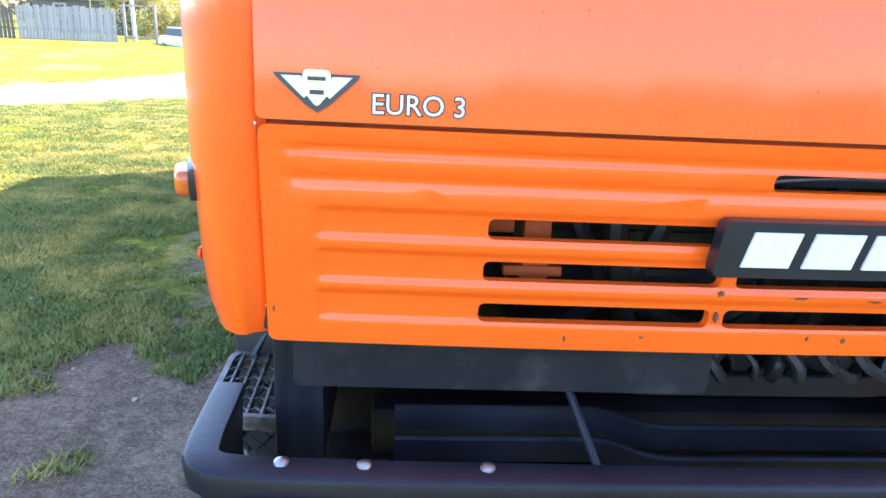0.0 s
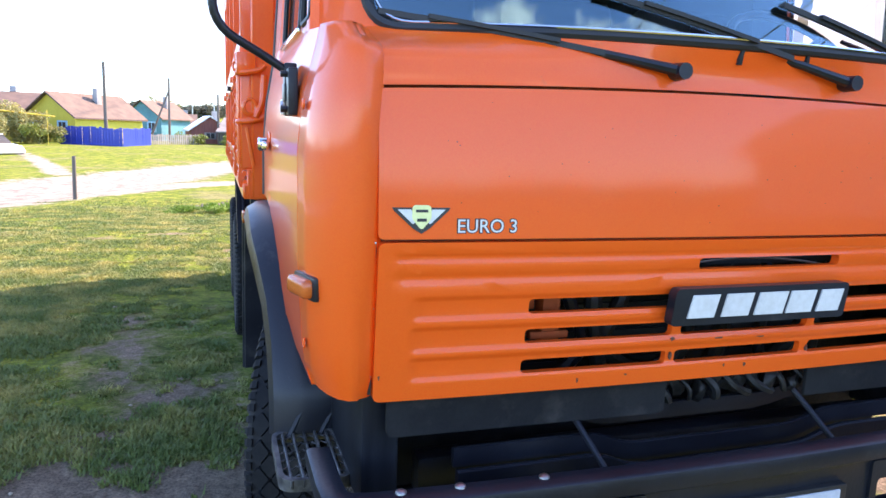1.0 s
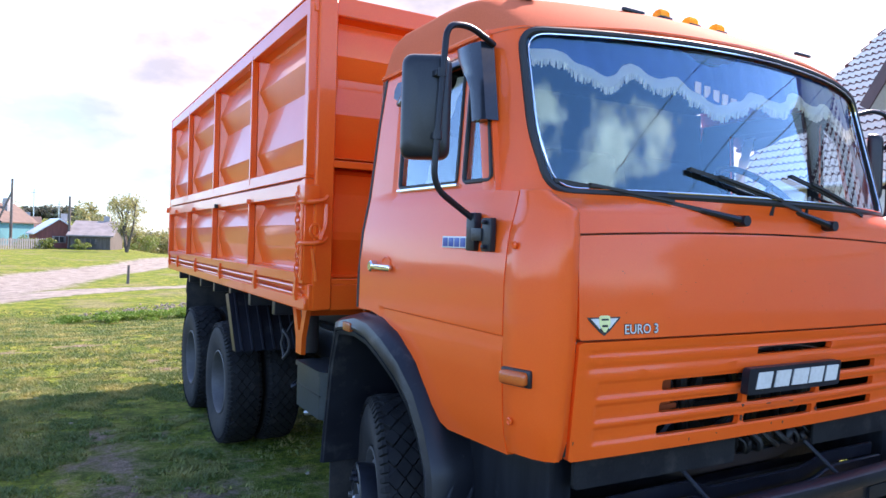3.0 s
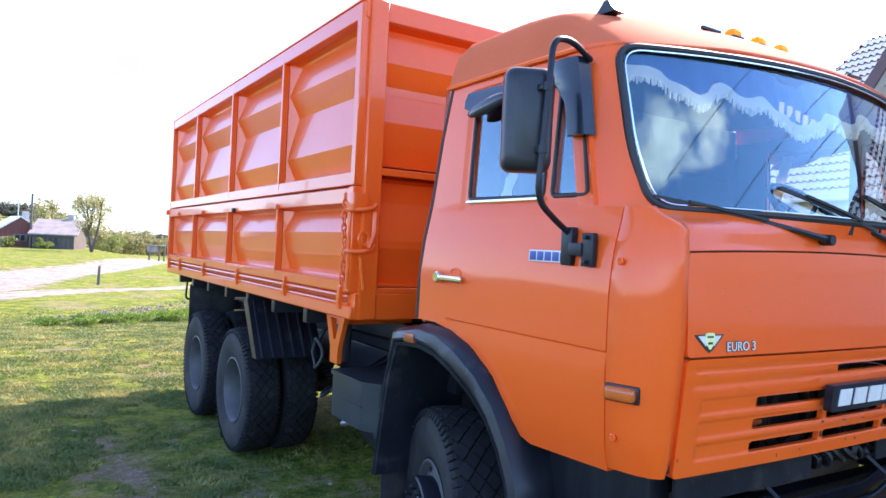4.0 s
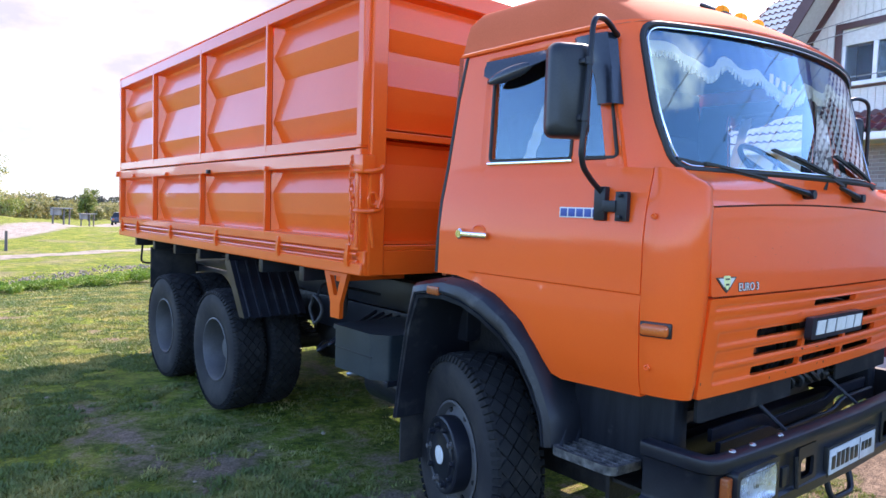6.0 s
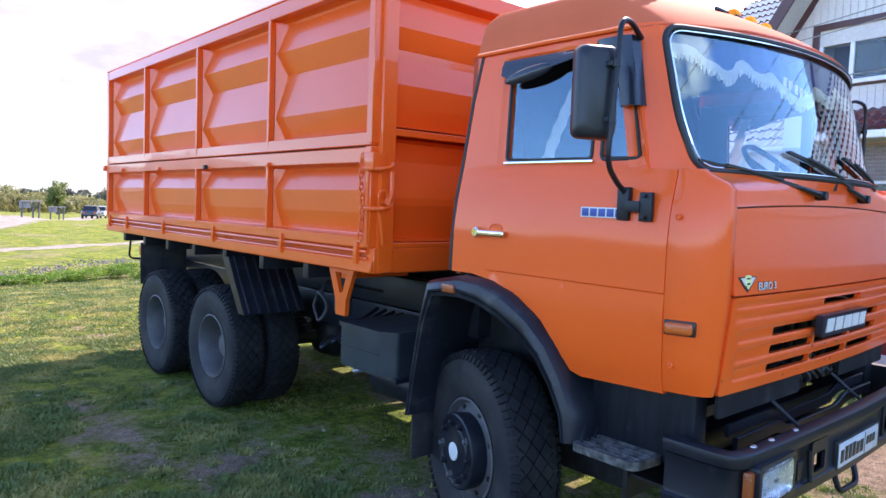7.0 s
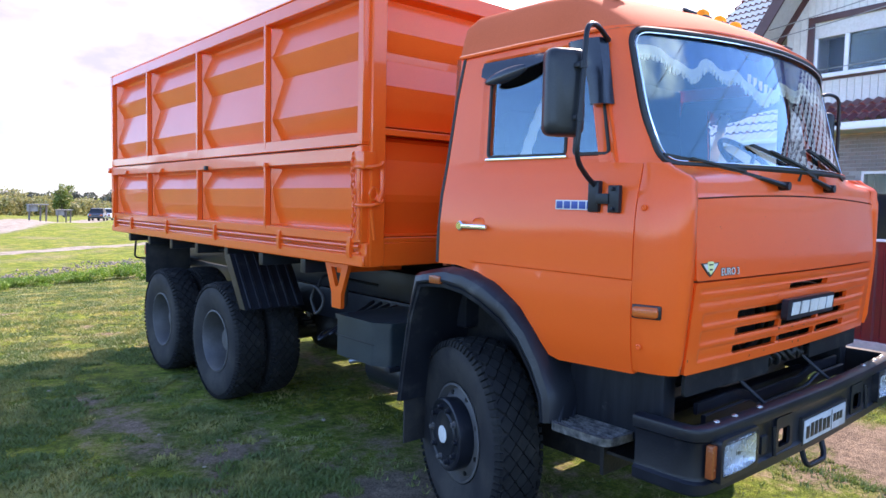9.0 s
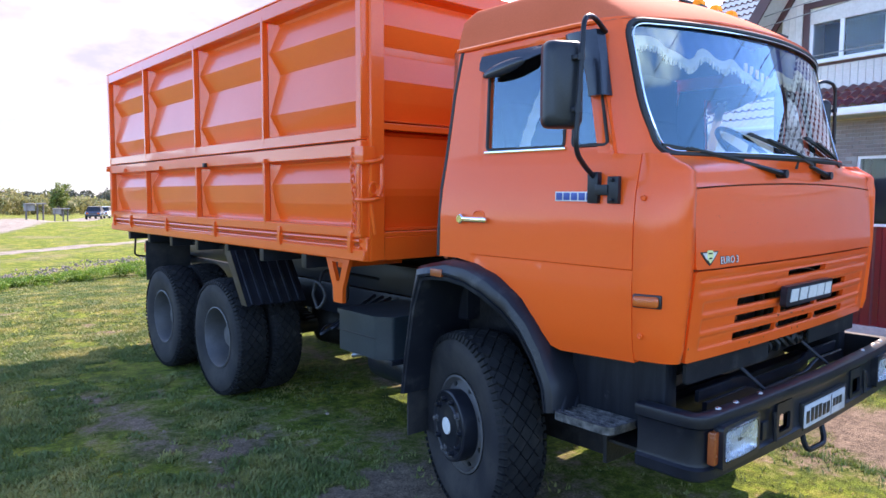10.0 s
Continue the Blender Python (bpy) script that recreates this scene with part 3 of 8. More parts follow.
def ground_z(x, y):
    fall = -0.027 * max(0.0, y - 32) * smooth(2, 12, x) * (1 - 0.75 * smooth(250, 500, y))
    fall -= 0.27 * smooth(9, 17, y) * (1 - smooth(33, 50, y)) * smooth(10, 4, x)
    rise = 6.0 * smooth(110, 330, y) * (1 - smooth(6, 30, x))
    rise *= 1 - smooth(600, 1500, abs(y))
    w = smooth(1.5, 6, math.hypot(max(abs(x) - 1.2, 0), max(0, abs(y - 3.5) - 4)))
    bump = 0.05 * noise.noise((x * 0.35, y * 0.35, 3)) + 0.018 * noise.noise((x * 1.4, y * 1.4, 8))
    dig = -0.06 * smooth(-0.2, 0.6, on_line(x, y, MAIN_ROAD)) if -30 < x < 30 and -10 < y < 115 else 0
    return fall + rise + bump * (0.15 + 0.85 * w) + dig


def bare_at(x, y):
    """Worn, bare ground round the parked truck."""
    v = 0.62 * math.exp(-(((x + 2.05) / 1.25) ** 4 + ((y - 1.0) / 1.1) ** 4))
    v += 0.22 * math.exp(-(((x + 0.2) / 1.5) ** 2 + ((y - 3.2) / 3.2) ** 2))
    v += 0.34 * math.exp(-(((x - 1.9) / 1.9) ** 2 + ((y - 0.3) / 1.9) ** 2))
    v += 0.22 * math.exp(-(((x + 2.0) / 1.0) ** 2 + ((y - 10.5) / 1.4) ** 2))
    v += 0.16 * math.exp(-(((x + 1.9) / 0.9) ** 2 + ((y - 4.9) / 1.6) ** 2))
    v += 0.26 * math.exp(-(((x + 1.1) / 1.2) ** 2 + ((y - 7.6) / 0.8) ** 2))
    v += 0.20 * math.exp(-(((x + 1.7) / 0.5) ** 2 + ((y - 2.6) / 0.5) ** 2))
    # wear comes in patches
    v += 0.22 * noise.noise((x * 0.75, y * 0.75, 9)) + 0.26 * noise.noise((x * 2.1, y * 2.1, 3))
    return v


def spread(core, lo, hi, step, grow):
    """Grid lines, dense in core and wider and wider outside."""
    a, b = core
    out = list(np.arange(a, b + 1e-6, step))
    s, p = step, b
    while p < hi:
        s *= grow
        p += s
        out.append(p)
    s, p = step, a
    while p > lo:
        s *= grow
        p -= s
        out.insert(0, p)
    return out


gx, gy = spread((-8, 6), -2500, 2500, 0.2, 1.12), spread((-3, 26), -2500, 3500, 0.2, 1.10)
ground_verts = [(x, y, ground_z(x, y)) for y in gy for x in gx]
nx = len(gx)
ground_faces = [(j * nx + i, j * nx + i + 1, (j + 1) * nx + i + 1, (j + 1) * nx + i) for j in range(len(gy) - 1) for i in range(nx - 1)]
ground = raw_mesh("ground", ground_verts, ground_faces, GROUND)
ground.data.polygons.foreach_set("use_smooth", [True] * len(ground_faces))
near = [(-40 < x < 40 and -20 < y < 120) for x, y, z in ground_verts]
# the spot near (2.0, -0.6) paints sunlit dirt as pale sand
track_and_lit_v = [max(1.15 * math.exp(-((x - 2.0) / 1.6) ** 2 - ((y + 0.6) / 1.3) ** 2) - 0.9, min(0.6, 0.9 * max(on_line(x, y, MAIN_ROAD), on_line(x, y, SIDE_TRACK) - 0.1, 0.8 * on_line(x, y, YARD_PATH) - 0.1))) + 0.3 if k else -1 for (x, y, z), k in zip(ground_verts, near)]
bare_v = [bare_at(x, y) + 0.12 if k else 0.0 for (x, y, z), k in zip(ground_verts, near)]
for nm, vals in (("track", track_and_lit_v), ("bare", bare_v)):
    ground.data.attributes.new(nm, "FLOAT", "POINT").data.foreach_set("value", vals)
tagged(ground, "short spring grass with worn brown dirt and sandy tracks", "ground", kind="structure")


def grass_stuff():
    """Short blades in tufts round the truck and on the near meadow."""
    rnd = random.Random(5)
    vs, fs = [], []
    count = 0
    while count < 285000:
        dense = count >= 230000
        if dense:
            # the strip that the camera passes nearest
            x, y = rnd.uniform(-5.0, -0.9), -0.8 + 8.5 * rnd.random() ** 1.3
        else:
            y = -5.0 + 24.0 * rnd.random() ** 1.5
            half = 2.6 + 0.28 * max(y, -1.0)
            side = rnd.uniform(-1.25, 1.25)
            x = -2.6 - 0.12 * max(y, -1.0) + side * half * 1.2
            if rnd.random() < max((abs(side) - 0.8) / 0.45, (-2.3 - y) / 2.6, (y - 14.0) / 5.0):
                continue
            if rnd.random() < 0.12:
                x, y = rnd.uniform(1.2, 5.2), rnd.uniform(-2.5, 3.5)
        if -1.1 < x < 1.1 and -0.3 < y < 7.3 and rnd.random() < 0.8:
            continue
        n = 0.52 + 0.42 * noise.noise((x * 0.9, y * 0.9, 1.5)) + 0.34 * noise.noise((x * 2.2, y * 2.2, 6)) + 0.42 * noise.noise((x * 5.5, y * 5.5, 4))
        if n - 1.25 * bare_at(x, y) - 1.5 * max(on_line(x, y, MAIN_ROAD) + 0.15, 0) < 0.09 + 0.28 * rnd.random():
            continue
        count += 1
        z = ground_z(x, y) - 0.004
        tall = 1.12 if dense else 1.0
        for k in range(rnd.randint(3, 5)):
            a, r = rnd.uniform(0, math.tau), rnd.uniform(0, 0.03)
            h = rnd.uniform(0.008, 0.032) * (0.5 + 0.9 * n) * tall
            w = rnd.uniform(0.003, 0.0085) * (1 + 0.06 * max(y, 0))
            px, py = x + r * math.cos(a), y + r * math.sin(a)
            b2 = rnd.uniform(0, math.tau)
            out = h * rnd.uniform(0.2, 1.5)
            lx, ly = out * math.cos(b2), out * math.sin(b2)
            sx, sy = -w * math.sin(b2), w * math.cos(b2)
            i = len(vs)
            vs.extend(((px - sx, py - sy, z), (px + sx, py + sy, z), (px + lx, py + ly, z + h)))
            fs.append((i, i + 1, i + 2))
    ob = raw_mesh("grass", vs, fs, BLADE)
    return tagged(ob, "short green and straw grass blades in tufts", "grass", kind="stuff")


grass_stuff()

# ---- the truck ----
truck = thing("truck", "orange three-axle tipper truck with high-sided cargo body, parked on grass", "truck")

SIDE = [(1.0, 1.158), (1.2, 1.178), (1.4, 1.188), (1.65, 1.188), (1.8, 1.175), (1.96, 1.147), (2.54, 1.112)]


def side_x(z):
    return table(z, SIDE)


def front_y(x, z):
    return -0.03 + 0.03 * (x / 1.03) ** 2 + 0.1 * max(0, 1.46 - z) + 0.05 * max(0, z - 1.465) + 0.12 * max(0, z - 1.60) ** 2 + 0.3 * max(0, z - 1.81)


def shield_y(x, z):
    return -0.005 + 0.21 * (abs(x) / 1.01) ** 2.2 + 0.27 * (z - 1.94)


# cab: front panels
def hood_top(x):
    return 1.7965 + 0.027 * (1 - (x / 1.03) ** 2)


def hood_panel(z0, z1, name, label, x1=1.032):
    def arc(u, v):
        return v + (hood_top(u) - z1) * (v - z0) / (z1 - z0)

    out = round_poly([(-x1, z0), (x1, z0), (x1, z1), (-x1, z1)], 0.014)
    bm = sheet(bmesh.new(), out, [], lambda u, v, d: (u, front_y(u, arc(u, v)) + d, arc(u, v)), 0.03, us=steps(-0.95, 0.95, 14), vs=steps(z0 + 0.02, z1 - 0.02, 4))
    return part(name, bm, ORANGE, truck, label)


hood_panel(1.465, 1.7965, "hood_panel", "orange smooth front panel with scattered stone chips")

COWL_Z = [1.80, 1.83, 1.86, 1.88, 1.895, 1.91, 1.925, 1.94, 1.95]


def cowl_y(x, z):
    f = smooth(1.872, 1.955, z)
    return (1 - f) * front_y(x, min(z, 1.84)) + f * (shield_y(x, 1.94) - 0.012)


bm = bmesh.new()


def cowl_z(x, z):
    return z + (hood_top(x) + 0.007 - 1.80) * (1.95 - z) / 0.15


loft(bm, [[(x, cowl_y(x, cowl_z(x, z)), cowl_z(x, z)) for x in steps(-1.034, 1.034, 28)] for z in COWL_Z] + [[(x, cowl_y(x, 1.95) + 0.05, 1.945) for x in steps(-1.034, 1.034, 28)]])
part("cowl_panel", bm, ORANGE, truck, "orange strip under the windscreen")
bm = bmesh.new()
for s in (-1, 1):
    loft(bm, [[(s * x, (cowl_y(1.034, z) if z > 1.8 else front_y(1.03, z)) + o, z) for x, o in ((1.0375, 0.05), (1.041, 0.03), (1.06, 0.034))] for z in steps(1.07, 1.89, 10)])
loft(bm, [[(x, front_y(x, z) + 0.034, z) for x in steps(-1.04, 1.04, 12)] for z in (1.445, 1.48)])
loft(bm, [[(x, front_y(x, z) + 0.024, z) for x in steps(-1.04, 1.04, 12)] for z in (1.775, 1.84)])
part("front_flange", bm, ORANGE_DULL, truck, "dark orange flange behind the panel joints")


def grille_relief(x, z):
    """Pressed ribs: shallow steps across the plate, ending before its left and right edge."""
    a = smooth(0.955, 0.925, abs(x))
    d = 0.0
    for c, h in ((1.420, 0.008), (1.372, 0.006)):
        d += 0.004 * smooth(h, 0.0, abs(z - c) - 0.004) * smooth(1.0, 0.97, abs(x))
    for lo, hi in ((1.270, 1.322), (1.190, 1.247), (1.115, 1.170)):
        d += 0.0065 * smooth(lo - 0.008, lo + 0.010, z) * smooth(hi + 0.008, hi - 0.010, z) * a
    return d


SLOTS = [(-0.185, 0.285, 1.378, 1.408)]
for z0, z1, xs2 in ((1.275, 1.312, [(-0.652, 0.652)]), (1.197, 1.234, [(-0.655, -0.232), (-0.205, 0.222), (0.249, 0.655)]), (1.117, 1.153, [(-0.658, -0.240), (-0.213, 0.213), (0.240, 0.658)])):
    SLOTS += [(a, c, z0, z1) for a, c in xs2]
holes = [round_poly([(a, z0), (c, z0), (c, z1), (a, z1)], 0.013) for a, c, z0, z1 in SLOTS]
outline = round_poly([(-1.03, 1.066), (1.03, 1.066), (1.03, 1.457), (-1.03, 1.457)], 0.018)
cuts_z = sorted({round(c + o, 4) for lo, hi in ((1.270, 1.322), (1.190, 1.247), (1.115, 1.170)) for c in (lo, hi) for o in (-0.010, -0.006, -0.002, 0.002, 0.006, 0.010)} | {1.408, 1.412, 1.416, 1.424, 1.428, 1.432, 1.362, 1.366, 1.378, 1.382})
cuts_x = sorted({s * c for s in (-1, 1) for c in (0.925, 0.933, 0.94, 0.947, 0.955, 0.97, 0.985, 1.0, 0.75, 0.5, 0.3, 0.1)})
bm = sheet(bmesh.new(), outline, holes, lambda u, v, d: (u, front_y(u, v) + d + (grille_relief(u, v) if d == 0 else 0), v), 0.026, us=cuts_x, vs=cuts_z)
grille = part("grille", bm, ORANGE, truck, "orange pressed steel grille with long dark slots and chipped paint", smooth=50)
bm = bmesh.new()
for x0, z0, w, h in ((-0.231, 1.187, 0.018, 0.016), (-0.229, 1.138, 0.012, 0.03), (-0.50, 1.088, 0.008, 0.03), (-0.36, 1.096, 0.012, 0.01), (0.06, 1.178, 0.05, 0.006), (-0.08, 1.182, 0.04, 0.008), (0.02, 1.096, 0.012, 0.02), (-0.05, 1.1, 0.01, 0.012), (0.235, 1.13, 0.012, 0.024), (-1.018, 1.13, 0.008, 0.02)):
    rr = random.Random(int(x0 * 1000))
    pts = [(x0 + w * 0.4 * math.cos(k * math.tau / 9) * rr.uniform(0.35, 1.1), z0 + h * 0.4 * math.sin(k * math.tau / 9) * rr.uniform(0.35, 1.1)) for k in range(9)]
    extrude_poly(bm, pts, lambda u, v, d: (u, front_y(u, v) + d, v), -0.0012, 0.006)
tagged(part("paint_chips", bm, RUST, grille, "dark rusty chips in the paint"), kind="stuff")
bm = bmesh.new()
rr = random.Random(19)
for k in range(46):
    x0, z0, r0 = rr.uniform(-0.98, 0.98), rr.uniform(1.49, 1.78), rr.uniform(0.0006, 0.0016)
    pts = [(x0 + r0 * math.cos(q * math.tau / 7) * rr.uniform(0.6, 1.2), z0 + r0 * math.sin(q * math.tau / 7) * rr.uniform(0.6, 1.2)) for q in range(7)]
    extrude_poly(bm, pts, lambda u, v, d: (u, front_y(u, v) + d, v), -0.0006, 0.004)
tagged(part("stone_chips", bm, GREASY, truck, "tiny dark stone chips on the front panel"), kind="stuff")

# name plate on the grille: plain shapes in place of the lettering
bm = bmesh.new()
logo_out = round_poly([(-0.262, 1.238), (0.318 - 0.012, 1.238), (0.318, 1.335), (-0.25, 1.335)], 0.016)
LOGO_Y = -0.055
extrude_poly(bm, [(u - 0.02, v) for u, v in logo_out], lambda u, v, d: (u, LOGO_Y + d, v), 0.0, 0.03)
name_plate = part("name_plate", bm, BLACK_PLASTIC, truck, "black badge plate with white block shapes")
for k in range(5):
    bm = bmesh.new()
    x0 = -0.236 + 0.105 * k
    w = (0.082, 0.086, 0.094, 0.086, 0.076)[k]
    extrude_poly(bm, [(x0, 1.258), (x0 + w, 1.258), (x0 + w + 0.016, 1.318), (x0 + 0.016, 1.318)], lambda u, v, d: (u, LOGO_Y + d, v), -0.004, 0.002)
    part("letter_block", bm, WHITE, name_plate)

# winged badge and lettering
badge = bmesh.new()


def on_hood(u, v, d):
    return (u, front_y(u, v) - d, v)


extrude_poly(badge, [(-1.002, 1.537), (-0.868, 1.537), (-0.872, 1.53), (-0.916, 1.49), (-0.935, 1.478), (-0.954, 1.49), (-0.998, 1.53)], on_hood, 0.0, 0.003)
badge = part("badge", badge, INK, truck, "small black, white and yellow winged shield badge")
for s in (-1, 1):
    bm = bmesh.new()
    extrude_poly(bm, [(-0.935 + s * a, v) for a, v in ((0.024, 1.533), (0.055, 1.533), (0.02, 1.5), (0.014, 1.505))], on_hood, 0.003, 0.005)
    part("wing", bm, WHITE, badge, "white wing")
bm = bmesh.new()
extrude_poly(bm, round_poly([(-0.958, 1.513), (-0.935, 1.486), (-0.912, 1.513), (-0.914, 1.543), (-0.956, 1.543)], 0.008), on_hood, 0.003, 0.006)
part("shield", bm, YELLOW, badge, "pale yellow shield")
for z0, z1, w in ((1.527, 1.533, 0.014), (1.506, 1.513, 0.011)):
    bm = bmesh.new()
    extrude_poly(bm, [(-0.935 - w, z0), (-0.935 + w, z0), (-0.935 + w, z1), (-0.935 - w, z1)], on_hood, 0.006, 0.007)
    part("shield_bar", bm, INK, badge)
for grow, proud, ink, nm in ((0.0022, 0.0015, INK, "lettering_outline"), (0.0, 0.003, WHITE, "lettering")):
    o = lettering("EURO 3", 0.044, 0.0006, ink, truck, pose(-0.852, 0, 1.4805, 90, 0, 0), nm, grow)
    for v in o.data.vertices:
        v.co.y += front_y(v.co.x, v.co.z) - proud


# cab corners, doors
def corner(s):
    plan = [(1.0405, 0.005), (1.066, 0.001), (1.075, 0.0), (1.10, 0.008), (1.13, 0.034), (1.155, 0.075), (1.174, 0.13), (1.188, 0.197)]
    rows = []
    for z in (1.075, 1.083, 1.13, 1.2, 1.3, 1.4, 1.5, 1.65, 1.75, 1.8, 1.84, 1.87, 1.89, 1.905, 1.92, 1.933, 1.945):
        k = side_x(z) - 1.188 - 0.014 * smooth(1.72, 1.94, z)
        row = []
        for i, (x, y) in enumerate(plan):
            f = i / 7
            if i < 2:
                y = y * (1 - smooth(1.79, 1.86, z)) - 0.003 * smooth(1.79, 1.86, z)
            round_off = 0.02 * smooth(1.13, 1.075, z) * (1 - 0.5 * f)
            row.append((s * (x + k * smooth(0, 1, f) - 0.012 * smooth(1.13, 1.075, z) * f), y + round_off * 0.6 + (cowl_y(1.045, z) - cowl_y(1.045, 1.80) if z > 1.8 else 0) * (1 - f) + 0.1 * max(0, 1.46 - z) * (1 - f), z))
        rows.append(row)
    bm = bmesh.new()
    loft(bm, rows)
    res = bmesh.ops.extrude_face_region(bm, geom=bm.faces[:])
    bmesh.ops.translate(bm, vec=(-s * 0.02, 0.02, 0), verts=[g for g in res["geom"] if isinstance(g, bmesh.types.BMVert)])
    ob = part("corner_panel", bm, ORANGE, truck, "orange rounded cab corner", smooth=75)
    for z0 in (1.185, 1.76):
        b3 = lathe(bmesh.new(), [(0.0, 0.013), (0.004, 0.013), (0.006, 0.009), (0.003, 0.006), (0.003, 0.0)], 12, "X", Matrix.Translation((s * (side_x(z0) - 0.003), 0.165, z0)) @ Matrix.Diagonal((s, 1, 1, 1)))
        part("bolt_plug", b3, ORANGE, ob)
    # dark strip in place of the shaded gap between corner and front panels
    rows = []
    for z in steps(1.082, 1.80, 12):
        y = front_y(1.032, z) + 0.013
        rows.append([(s * 1.0325, y + 0.03, z), (s * 1.0325, y, z), (s * 1.0400, y + 0.002, z), (s * 1.0400, y + 0.03, z)])
    part("gap_shade_strip", loft(bmesh.new(), rows, closed=True, caps=True), SEAL, ob, "dark strip standing in for the shaded panel gap", smooth=30)
    for z in (1.13, 1.30, 1.455, 1.62, 1.77):
        b6 = lathe(bmesh.new(), [(0.0, 0.004), (-0.002, 0.0035), (-0.003, 0.0)], 8, "Y", Matrix.Translation((s * 1.0365, front_y(1.032, z) + 0.013, z)))
        part("gap_screw", b6, STEEL, ob)
    # side indicator in a black rim
    b4 = boxed((-0.012, -0.060, -0.029), (0.007, 0.060, 0.029), 0.008)
    at = Matrix.Translation((s * 1.170, 0.136, 1.335)) @ pose(0, 0, 0, 0, 0, -s * 17)
    bmesh.ops.transform(b4, matrix=at, verts=b4.verts)
    ind = part("side_indicator", b4, BLACK_PLASTIC, truck, "orange side indicator in a black rim")
    b5 = boxed((-0.01 if s > 0 else -0.034, -0.050, -0.022), (0.034 if s > 0 else 0.01, 0.054, 0.022), 0.014, 3)
    bmesh.ops.transform(b5, matrix=at, verts=b5.verts)
    part("lens", b5, AMBER_DULL, ind, "orange plastic lens")


ARCH = [(0.203, 1.062), (0.60, 1.045), (0.66, 1.06), (0.72, 1.15), (0.82, 1.265), (0.96, 1.355), (1.12, 1.41), (1.27, 1.432), (1.425, 1.432)]
VENT = round_poly([(0.375, 1.99), (0.565, 1.99), (0.565, 2.455), (0.47, 2.455)], 0.022)
PANE = round_poly([(0.615, 1.99), (1.115, 1.995), (1.125, 2.455), (0.615, 2.455)], 0.022)


def door_x(y, z):
    x = side_x(z) - 0.012 * smooth(1.13, 1.062, z)
    if 0.2 < y < 1.16:
        x -= 0.006 * smooth(1.4625, 1.4565, z) * smooth(1.395, 1.455, z)
    x -= 0.014 * smooth(1.72, 1.94, z) * smooth(0.42, 0.22, y)
    if 1.93 < z < 2.6 and 0.33 < y < 1.17:
        x -= 0.012 * smooth(0.02, 0.035, min(y - (0.335 + 0.21 * (z - 1.96)), 1.17 - y, z - 1.945, 2.49 - z) + 0.02)
    return x


